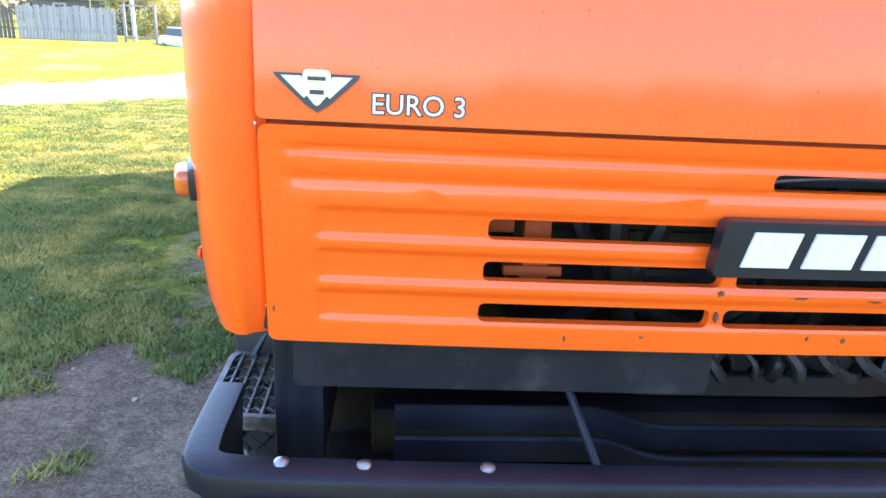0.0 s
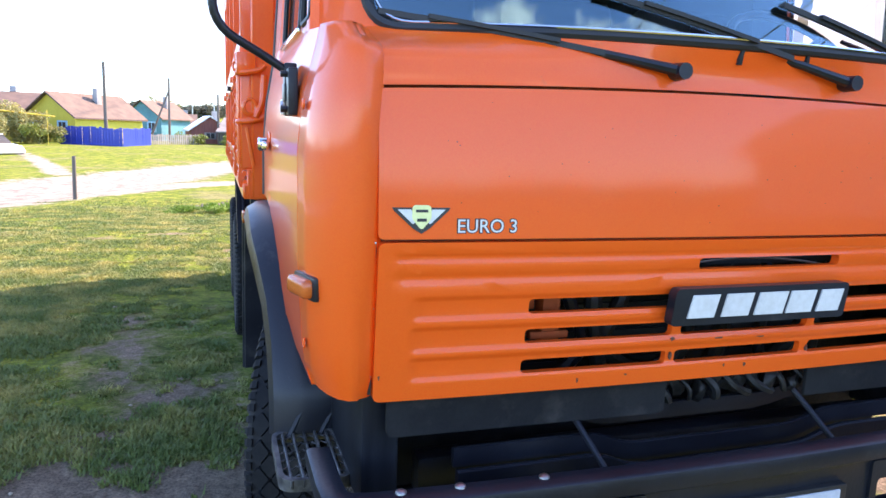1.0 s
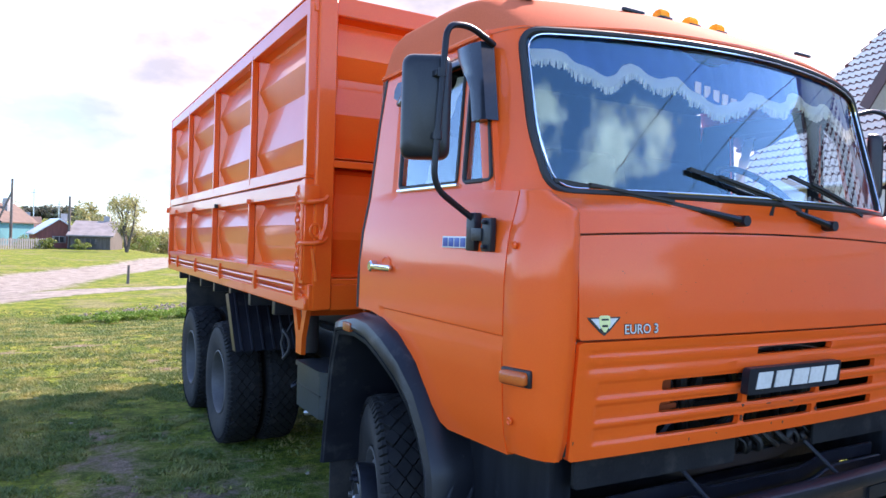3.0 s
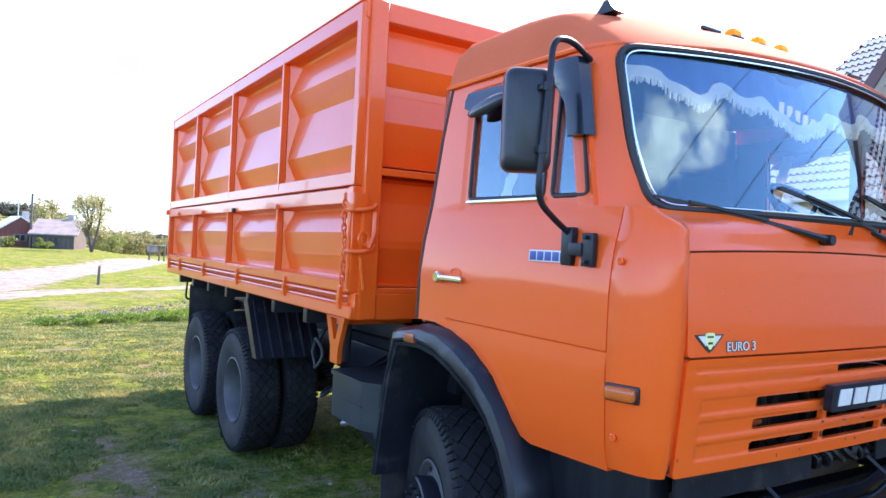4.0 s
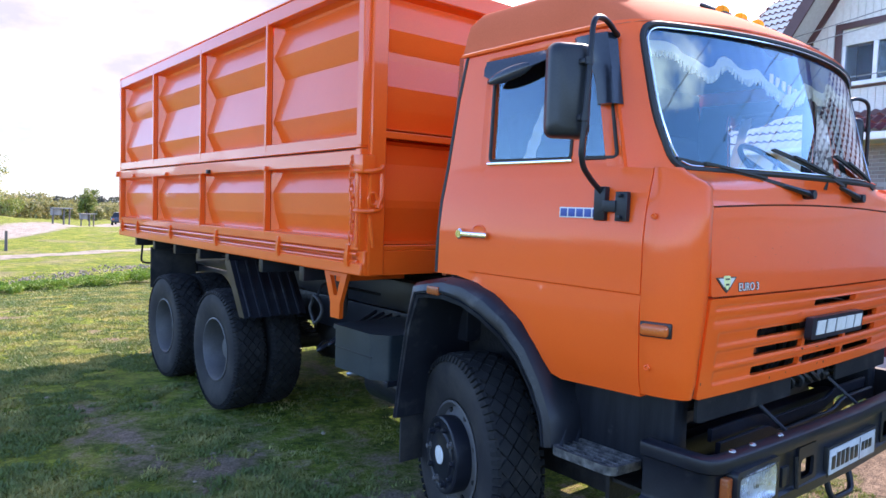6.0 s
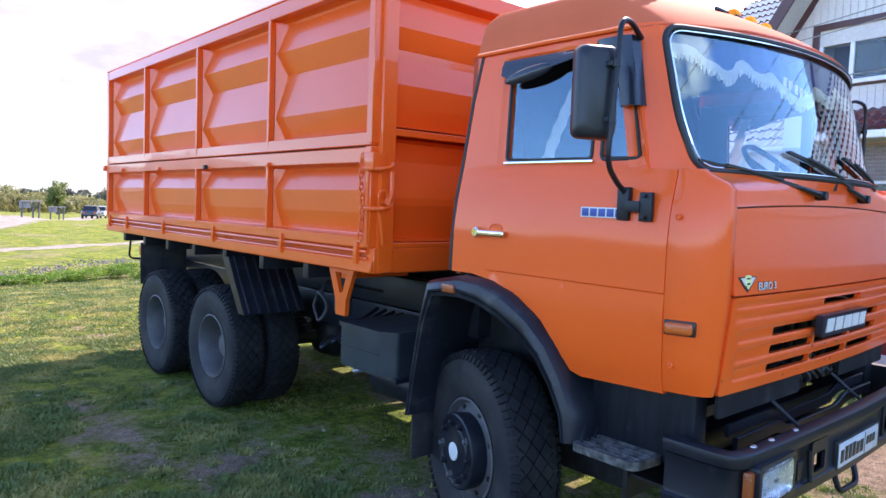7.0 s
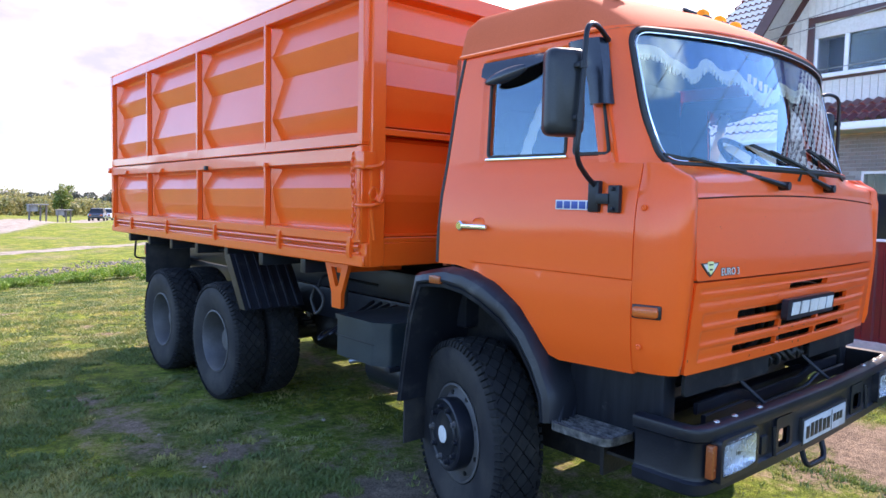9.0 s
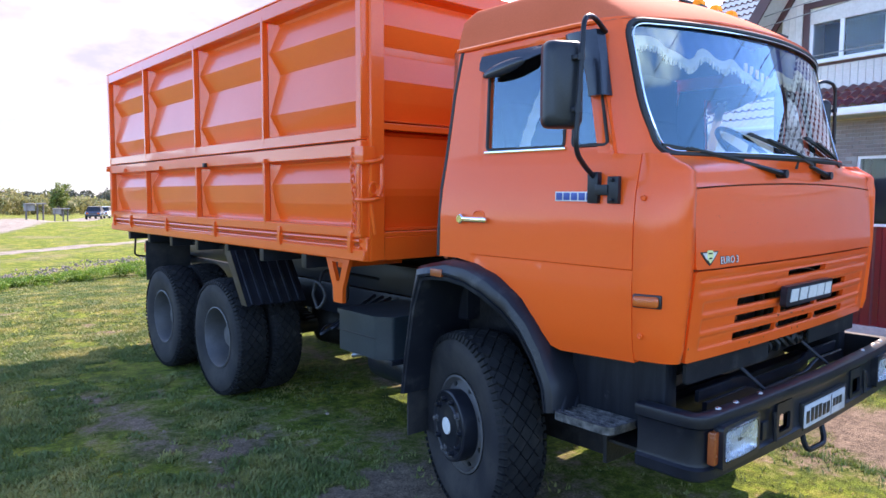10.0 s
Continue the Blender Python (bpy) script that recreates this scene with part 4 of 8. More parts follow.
def door(s):
    outer = ARCH + [(1.42, 1.6), (1.405, 1.96), (1.36, 2.3), (1.31, 2.525), (0.455, 2.525), (0.335, 1.95), (0.203, 1.94)]
    bm = sheet(bmesh.new(), outer, [VENT, PANE], lambda u, v, d: (s * (door_x(u, v) - d), u, v), 0.035,
               us=[0.22, 0.25, 0.28, 0.31, 0.34, 0.36, 0.38, 0.40, 1.13, 1.15, 1.17, 0.7, 0.9], vs=[1.1, 1.15, 1.2, 1.3, 1.4, 1.45, 1.456, 1.462, 1.468, 1.475, 1.55, 1.65, 1.7, 1.75, 1.8, 1.85, 1.9, 1.94, 1.955, 1.97, 2.47, 2.49])
    ob = part("door", bm, ORANGE, truck, "orange cab door with a vent window", smooth=30)
    for name, poly in (("vent_window", VENT), ("side_window", PANE)):
        bm = sheet(bmesh.new(), [(u, v) for u, v in poly], [], lambda u, v, d: (s * (side_x(v) - 0.022 - d), u, v), 0.005)
        part(name, bm, GLASS, ob, "clear side glass", smooth=0).visible_shadow = s > 0
        bm = tube(bmesh.new(), [(s * (side_x(v) - 0.012), u, v) for u, v in poly], 0.009, 6, closed=True)
        part("seal", bm, SEAL, ob, "black rubber window seal")
    bm = boxed((s * 1.135 - 0.012, 0.60, 1.975), (s * 1.135 + 0.012, 1.125, 1.989), 0.004)
    part("sill_strip", bm, CHROME, ob, "bright metal strip under the window")
    # black tube draws the shade of the gap behind the cab
    part("rear_gap_line", tube(bmesh.new(), [(s * (side_x(z) - 0.006), y + 0.008, z) for y, z in ((1.425, 1.435), (1.42, 1.6), (1.412, 1.8), (1.405, 1.96), (1.36, 2.3), (1.315, 2.52))], 0.013, 8), SEAL, ob, "black strip standing in for the gap shade along the rear cab edge")
    bm = sheet(bmesh.new(), outer, [[(0.49 + (u - 0.49) * 0.93, 2.2 + (v - 2.2) * 0.96) for u, v in VENT], [(0.867 + (u - 0.867) * 0.97, 2.223 + (v - 2.223) * 0.97) for u, v in PANE]], lambda u, v, d: (s * (door_x(u, v) - 0.037 - d), u, v), 0.006, vs=[1.8, 1.94])
    part("door_lining", bm, TRIM_IN, ob, "dark inner door lining", smooth=0)
    # handle in its pocket
    b = boxed((-0.012, -0.10, -0.016), (0.012, 0.075, 0.012), 0.009, 3)
    lathe(b, [(-0.014, 0.0), (-0.014, 0.026), (0.012, 0.026), (0.018, 0.02), (0.018, 0.0)], 18, "X", Matrix.Translation((0, 0.085, 0)))
    bmesh.ops.transform(b, matrix=Matrix.Translation((s * 1.205, 1.145, 1.642)) @ Matrix.Diagonal((s, 1, 1, 1)), verts=b.verts)
    part("handle", b, CHROME, ob, "chrome door handle")
    b = lathe(bmesh.new(), [(0.0, 0.036), (0.004, 0.036), (0.006, 0.03), (0.001, 0.026), (0.001, 0.0)], 20, "X", Matrix.Translation((s * 1.186, 1.12, 1.662)) @ Matrix.Diagonal((s, 1.3, 0.8, 1)))
    part("handle_pocket", b, ORANGE, ob)
    # wind deflector over the window
    b = bmesh.new()
    rows = []
    for y in steps(0.46, 1.15, 14):
        low = table(y, [(0.46, 2.438), (0.72, 2.43), (0.86, 2.405), (1.0, 2.385), (1.10, 2.378), (1.15, 2.40)])
        rows.append([(s * 1.118, y, 2.478), (s * 1.142, y, 2.47), (s * 1.157, y, 0.5 * (low + 2.47)), (s * 1.16, y, low), (s * 1.154, y, low - 0.002), (s * 1.145, y, 0.5 * (low + 2.47)), (s * 1.118, y, 2.462)])
    loft(b, rows, closed=True, caps=True)
    visor = part("wind_deflector", b, SMOKED, ob, "glossy dark plastic window deflector, broken at its rear")
    b = bmesh.new()
    bmesh.ops.create_uvsphere(b, u_segments=20, v_segments=12, radius=1.0)
    bmesh.ops.transform(b, matrix=Matrix.Translation((s * 1.152, 0.985, 2.392)) @ pose(0, 0, 0, -9) @ Matrix.Diagonal((0.02, 0.15, 0.034, 1)), verts=b.verts)
    part("deflector_lobe", b, SMOKED, visor, "curled loose end of the deflector")
    b = bmesh.new()
    loft(b, [[(s * (1.115 + a), 0.37 + (y - 0.37) * (1 + 0.9 * smooth(2.30, 2.47, z)) + 0.16 * (z - 2.2), z) for a, y in ((0, 0.37), (0.05, 0.375), (0.065, 0.40), (0.062, 0.45), (0.045, 0.465), (0, 0.46))] for z in (2.20, 2.215, 2.28, 2.32, 2.36, 2.4, 2.44, 2.47, 2.485)], closed=True, caps=True)
    part("vent_deflector", b, SMOKED, ob, "dark upright deflector on the vent window")
    # door badge as plain shapes
    b = boxed((s * 1.187 - 0.004, 0.40, 1.742), (s * 1.187 + 0.004, 0.615, 1.785), 0.002)
    part("door_badge", b, WHITE, ob, "white strip with blue block shapes")
    for k in range(5):
        b = boxed((s * 1.187 - 0.006, 0.405 + 0.042 * k, 1.747), (s * 1.187 + 0.006, 0.440 + 0.042 * k, 1.780), 0.002)
        part("badge_block", b, BLUE_PRINT, ob)
    # mirror and its bowed arm
    arm = bend([(s * 1.118, 0.41, 2.475), (s * 1.24, 0.38, 2.515), (s * 1.345, 0.352, 2.495), (s * 1.365, 0.352, 2.22), (s * 1.378, 0.36, 1.95), (s * 1.25, 0.40, 1.885), (s * 1.185, 0.40, 1.845), (s * 1.185, 0.40, 1.80)], 0.07, 6)
    b = tube(bmesh.new(), arm, 0.0112, 10)
    part("mirror_arm", b, BLACK_METAL, ob, "black bent steel mirror arm")
    b = boxed((s * 1.185 - 0.016, 0.375, 1.735), (s * 1.185 + 0.016, 0.43, 1.87), 0.006)
    box(b, (s * 1.19 - 0.012, 0.27, 1.735), (s * 1.19 + 0.012, 0.325, 1.85), 0.004)
    box(b, (s * 1.195 - 0.012, 0.32, 1.77), (s * 1.195 + 0.012, 0.385, 1.815), 0.003)
    for z in (1.75, 1.835):
        lathe(b, [(0, 0.008), (0.016, 0.008), (0.018, 0.0)], 8, "X", Matrix.Translation((s * 1.202, 0.297, z)) @ Matrix.Diagonal((s, 1, 1, 1)))
    part("mirror_bracket", b, BLACK_METAL, ob, "black mirror bracket bolted to the door")
    yaw = Matrix.Translation((s * 1.378, 0.427, 2.226)) @ pose(0, 0, 0, 0, 0, s * 30)
    shell = round_poly([(-0.086, -0.18), (0.086, -0.18), (0.086, 0.18), (-0.086, 0.18)], 0.042, 6)
    b = loft(bmesh.new(), [[(u - k * (0.02 if u > 0 else -0.02) * 0.9, y, v - k * (0.02 if v > 0 else -0.02)) for u, v in shell] for y, k in ((0.042, 0.25), (0.036, 0.0), (0.012, 0.0), (-0.006, 0.12), (-0.02, 0.45), (-0.029, 1.0), (-0.034, 1.9))], closed=True, caps=True)
    bmesh.ops.transform(b, matrix=yaw, verts=b.verts)
    mir = part("mirror", b, MIRROR_SHELL, ob, "tall black rear-view mirror")
    b = boxed((-0.068, 0.036, -0.16), (0.068, 0.045, 0.16), 0.004)
    bmesh.ops.transform(b, matrix=yaw, verts=b.verts)
    part("mirror_glass", b, MIRROR, ob, "mirror glass")
    for z in (2.33, 2.12):
        b = lathe(bmesh.new(), [(z - 0.014, 0.0), (z - 0.014, 0.016), (z + 0.014, 0.016), (z + 0.014, 0.0)], 12, "Z", Matrix.Translation((s * (1.365 + 0.05 * (2.22 - z)), 0.354, 0)))
        box(b, (s * 1.368 - 0.010, 0.356, z - 0.01), (s * 1.368 + 0.010, 0.40, z + 0.01), 0.003)
        part("mirror_clamp", b, BLACK_METAL, mir)
    return ob


for s in (-1, 1):
    corner(s)
    door(s)

# windscreen frame, windscreen
SCREEN = round_poly([(-1.012, 1.947), (1.012, 1.947), (1.045, 2.16), (1.035, 2.535), (0, 2.55), (-1.035, 2.535), (-1.045, 2.16)], 0.075, 6)


def frame_y(x, z):
    return shield_y(x, z) + 0.12 * smooth(1.04, 1.16, abs(x))


bm = sheet(bmesh.new(), [(-1.14, 1.938), (1.14, 1.938), (1.115, 2.545), (0.6, 2.575), (0, 2.585), (-0.6, 2.575), (-1.115, 2.545)], [SCREEN],
           lambda u, v, d: (u, frame_y(u, v) - 0.012 + d, v), 0.05, us=[-1.13, -1.12, -1.1, -1.08, -1.06, -1.04, 1.04, 1.06, 1.08, 1.1, 1.12, 1.13] + steps(-1, 1, 16), vs=steps(2.0, 2.5, 5))
part("windscreen_frame", bm, ORANGE, truck, "orange windscreen pillars", smooth=50)
bm = sheet(bmesh.new(), SCREEN, [], lambda u, v, d: (u, shield_y(u, v) + d, v), 0.006, us=steps(-1, 1, 40), vs=steps(1.98, 2.5, 8))
part("windscreen", bm, SHIELD_GLASS, truck, "wide curved one-piece windscreen glass").visible_shadow = False
edge = [(u, shield_y(u, v) - 0.012, v) for u, v in SCREEN]
fine_edge = []
for a, c in zip(edge, edge[1:] + edge[:1]):
    n = max(1, int((Vector(a) - Vector(c)).length / 0.05))
    for k in range(n):
        u, v = a[0] + (c[0] - a[0]) * k / n, a[2] + (c[2] - a[2]) * k / n
        fine_edge.append((u, shield_y(u, v) - 0.01, v))
part("windscreen_seal", tube(bmesh.new(), fine_edge, 0.0145, 8, closed=True), SEAL, truck, "black rubber windscreen seal")
part("seal_bead", tube(bmesh.new(), [((x * 0.984), y - 0.013, 2.245 + (z - 2.245) * 0.955) for x, y, z in fine_edge], 0.004, 6, closed=True), CHROME, truck, "bright bead in the windscreen seal")


# roof
def roof_z(x):
    a = abs(x)
    return table(a, [(0, 2.788), (0.4, 2.785), (0.75, 2.776), (0.95, 2.764), (1.03, 2.75), (1.068, 2.715), (1.095, 2.62), (1.115, 2.53)])


def roof_at(x, v):
    base = table(abs(x), [(0, 2.575), (0.6, 2.565), (1.0, 2.545), (1.115, 2.525)])
    yf = frame_y(x, base) - 0.016
    h = table(v, [(0, 0), (0.03, 0.13), (0.08, 0.32), (0.15, 0.55), (0.22, 0.75), (0.28, 0.87), (0.36, 0.95), (0.5, 1.0), (0.93, 1.0), (1.0, 0.86)])
    return (x, yf + (1.36 - yf) * v, base + max(0, roof_z(x) - base) * h)


bm = bmesh.new()
xs_r = [-1.115, -1.105, -1.09, -1.07, -1.04, -1.0, -0.95] + steps(-0.85, 0.85, 14) + [0.95, 1.0, 1.04, 1.07, 1.09, 1.105, 1.115]
loft(bm, [[roof_at(x, v) for x in xs_r] for v in (0, 0.03, 0.08, 0.115, 0.15, 0.185, 0.22, 0.25, 0.28, 0.32, 0.36, 0.43, 0.5, 0.7, 0.9, 0.93, 0.96, 0.98, 1.0)])
roof = part("roof", bm, ORANGE_ROOF, truck, "orange rounded cab roof, faded on top", smooth=60)
for s in (-1, 1):
    bm = tube(bmesh.new(), [(s * 1.123, 0.45, 2.528), (s * 1.124, 0.9, 2.53), (s * 1.122, 1.35, 2.527)], 0.011, 6)
    part("drip_rail", bm, ORANGE, truck)
for x in (-0.215, -0.035, 0.14):
    b = boxed((x - 0.036, 0.445, 2.738), (x + 0.036, 0.515, 2.755), 0.006)
    lamp = part("roof_lamp", b, BLACK_PLASTIC, truck, "small amber roof marker lamp")
    b = bmesh.new()
    loft(b, [[(x + cx * k, 0.48 + cy * k2, z) for cx, cy in ((-0.029, -0.025), (0.029, -0.025), (0.029, 0.025), (-0.029, 0.025))] for z, k, k2 in ((2.754, 1.0, 1.0), (2.776, 0.92, 0.88), (2.789, 0.66, 0.55))], closed=True, caps=True)
    part("lens", b, AMBER_ROOF, lamp, "amber lens")
for x in (-0.42, 0.72):
    b = boxed((x - 0.06, 0.43, 2.728), (x + 0.06, 0.445, 2.742), 0.004)
    part("roof_bracket", b, BLACK_PLASTIC, truck, "low dark bare lamp base")
bm = bmesh.new()
extrude_poly(bm, [(0.51, 2.73), (0.62, 2.735), (0.60, 2.752), (0.572, 2.782), (0.552, 2.782), (0.535, 2.755)], lambda u, v, d: (d, u, v), -0.905, -0.845)
part("antenna_base", bm, BLACK_PLASTIC, truck, "small black wedge on the roof edge")

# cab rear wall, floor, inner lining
# rear wall darkened so less orange light bounces onto the cargo front
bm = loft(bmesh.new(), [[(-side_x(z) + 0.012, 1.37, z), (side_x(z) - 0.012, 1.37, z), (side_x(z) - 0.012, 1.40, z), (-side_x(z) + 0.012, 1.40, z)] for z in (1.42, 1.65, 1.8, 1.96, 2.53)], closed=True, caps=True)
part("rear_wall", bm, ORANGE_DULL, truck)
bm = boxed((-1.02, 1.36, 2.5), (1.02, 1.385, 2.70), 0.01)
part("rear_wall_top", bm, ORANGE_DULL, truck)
bm = boxed((-1.1, 0.12, 1.36), (1.1, 1.37, 1.40))
part("cab_floor", bm, TRIM_IN, truck)
bm = loft(bmesh.new(), [[(-side_x(z) + 0.04, 1.335, z), (side_x(z) - 0.04, 1.335, z), (side_x(z) - 0.04, 1.36, z), (-side_x(z) + 0.04, 1.36, z)] for z in (1.40, 1.65, 1.96, 2.53, 2.60)], closed=True, caps=True)
part("rear_lining", bm, TRIM_IN, truck)
for s in (-1, 1):
    bm = loft(bmesh.new(), [[(s * (side_x(z) - 0.012), 1.27 if z > 1.9 else 1.36, z), (s * (side_x(z) - 0.012), 1.40, z), (s * (side_x(z) - 0.036), 1.40, z), (s * (side_x(z) - 0.036), 1.27 if z > 1.9 else 1.36, z)] for z in (1.45, 1.65, 1.8, 1.96, 2.2, 2.53)], closed=True, caps=True)
    part("rear_quarter", bm, ORANGE, truck, "orange narrow panel behind the door")
bm = boxed((-1.02, 0.5, 2.60), (1.02, 1.34, 2.615))
part("head_lining", bm, TRIM_IN, truck)
bm = bmesh.new()
loft(bm, [[(x, shield_y(x, 1.94) + o, z) for o, z in ((0.03, 1.5), (0.03, 1.86), (0.06, 1.90), (0.25, 1.93), (0.34, 1.90), (0.36, 1.6))] for x in steps(-1.03, 1.03, 16)])
part("dashboard", bm, TRIM_IN, truck, "dark dashboard")


def seat(x):
    b = boxed((x - 0.25, 0.68, 1.55), (x + 0.25, 1.16, 1.70), 0.05, 3)
    ob = part("seat", b, FABRIC, truck, "dark cloth cab seat")
    b = boxed((-0.24, -0.06, 0), (0.24, 0.06, 0.62), 0.05, 3)
    bmesh.ops.transform(b, matrix=Matrix.Translation((x, 1.15, 1.66)) @ pose(0, 0, 0, -10), verts=b.verts)
    part("backrest", b, FABRIC, ob)


seat(-0.62), seat(0.0), seat(0.62)
bm = tube(bmesh.new(), [(0.60 + 0.24 * math.cos(k * math.tau / 36), 0.56 + 0.24 * math.sin(k * math.tau / 36) * 0.72, 2.02 + 0.24 * math.sin(k * math.tau / 36) * 0.69) for k in range(36)], 0.017, 8, closed=True)
wheel_s = part("steering_wheel", bm, BLACK_PLASTIC, truck, "large black steering wheel")
for a in (30, 150, 270):
    c, s = math.cos(radians(a)) * 0.235, math.sin(radians(a)) * 0.235
    part("spoke", tube(bmesh.new(), [(0.60, 0.57, 2.0), (0.60 + c, 0.56 + s * 0.72, 2.02 + s * 0.69)], 0.014, 6), BLACK_PLASTIC, wheel_s)
part("steering_column", tube(bmesh.new(), [(0.60, 0.57, 2.0), (0.60, 0.35, 1.75), (0.6, 0.2, 1.4)], 0.035, 8), BLACK_PLASTIC, truck)

# fringed curtain behind the windscreen
WAVE = [(-1.0, 2.465), (-0.92, 2.468), (-0.81, 2.41), (-0.74, 2.375), (-0.64, 2.437), (-0.54, 2.388), (-0.45, 2.405), (-0.39, 2.355), (-0.28, 2.312), (-0.15, 2.342), (-0.08, 2.39), (0.10, 2.366), (0.22, 2.43), (0.36, 2.39), (0.5, 2.42), (0.62, 2.37), (0.72, 2.33), (0.85, 2.36), (0.95, 2.42), (1.0, 2.44)]


def wave_z(x):
    ws = [math.exp(-((x - a) / 0.035) ** 2) + 1e-9 for a, z in WAVE]
    soft = sum(w * z for w, (a, z) in zip(ws, WAVE)) / sum(ws)
    return 0.45 * soft + 0.55 * table(x, WAVE)


bm = bmesh.new()
loft(bm, [[(x, shield_y(x, z) + 0.014, z) for z in (wave_z(x) + 0.004, wave_z(x) - 0.02, wave_z(x) - 0.042)] for x in steps(-1.0, 1.0, 160)])
curtain = part("fringe_curtain", bm, FRINGE, truck, "cream fringed curtain along the windscreen")
bm = bmesh.new()
rr = random.Random(3)
for k in range(260):
    x = -0.995 + 1.99 * k / 259
    z = wave_z(x) - 0.036
    ln = rr.uniform(0.018, 0.032)
    y = shield_y(x, z) + 0.014 + rr.uniform(-0.003, 0.003)
    tube(bm, [(x, y, z), (x + rr.uniform(-0.004, 0.004), y, z - ln)], [0.0046, 0.0032], 4)
part("tassels", bm, FRINGE, curtain, "cream thread tassels")
for k in range(5):
    x = -0.37 + 0.042 * k
    z = 2.40 - 0.012 * k
    b = boxed((x, shield_y(x, z) + 0.010, z - 0.045), (x + 0.032, shield_y(x, z) + 0.014, z), 0.004)
    part("letter_block", b, PENNANT, curtain, "faded pink block shape")
# blue valance that the fringe edges
bm = bmesh.new()
loft(bm, [[(x, shield_y(x, z) + 0.024 + 0.004 * math.sin(x * 70), z) for z in (wave_z(x) - 0.02, wave_z(x) + 0.04, min(2.53, wave_z(x) + 0.16))] for x in steps(-0.995, 0.995, 160)])
part("valance", bm, VALANCE, curtain, "blue cloth of the curtain above its fringe")
# pale strip of curtain at each side window
for s in (-1, 1):
    rows = []
    for k, z in enumerate(steps(1.98, 2.42, 18)):
        y = (0.88 if s < 0 else 1.09) - (0.2 if s < 0 else 0.1) * ((z - 1.98) / 0.44) ** 1.3
        w = 0.034 + 0.006 * math.sin(k * 2.1)
        rows.append([(s * (side_x(z) - 0.035), y - w, z), (s * (side_x(z) - 0.045), y, z), (s * (side_x(z) - 0.035), y + w, z)])
    part("side_curtain", loft(bmesh.new(), rows), FRINGE, truck, "narrow cream curtain strip")


# wipers
def wiper(pivot, tip):
    p, t = Vector(pivot), Vector(tip)
    d = t - p
    mid = p + d * 0.62 + Vector((0, 0.0, 0.006))
    b = tube(bmesh.new(), [p, p + d * 0.2 + Vector((0, -0.02, 0.0)), mid + Vector((0, -0.016, 0))], [0.015, 0.011, 0.006], 8)
    lathe(b, [(-0.02, 0.0), (-0.02, 0.02), (0.02, 0.022), (0.035, 0.016)], 12, "Y", Matrix.Translation(p))
    ob = part("wiper_arm", b, BLACK_METAL, truck, "black wiper arm with blade")
    a = p + d * 0.28
    n = 14
    pts = []
    for k in range(n + 1):
        q = a + (t - a) * k / n
        pts.append((q.x, shield_y(q.x, q.z) - 0.012, q.z))
    b = bmesh.new()
    loft(b, [[(x, y + oy, z + oz) for oy, oz in ((-0.012, -0.006), (-0.012, 0.008), (0.008, 0.004), (0.008, -0.002))] for x, y, z in pts], closed=True, caps=True)
    loft(b, [[(x, y + oy - 0.014, z + oz + 0.006) for oy, oz in ((-0.008, -0.004), (-0.008, 0.006), (0.006, 0.006), (0.006, -0.004))] for x, y, z in pts[3:12]], closed=True, caps=True)
    part("wiper_blade", b, SEAL, ob, "black rubber wiper blade")


wiper((-0.292, -0.02, 1.872), (-1.0, 0.18, 1.985))
wiper((0.243, -0.025, 1.872), (-0.50, 0.14, 2.05))
wiper((0.76, 0.06, 1.875), (0.02, 0.12, 2.058))
bm = tube(bmesh.new(), bend([(-0.11, -0.005, 1.90), (-0.11, -0.012, 1.945), (0.10, -0.012, 1.945), (0.10, -0.005, 1.90)], 0.02, 3), 0.008, 6)
part("hood_grip", bm, BLACK_METAL, truck, "small black grip rail under the windscreen")


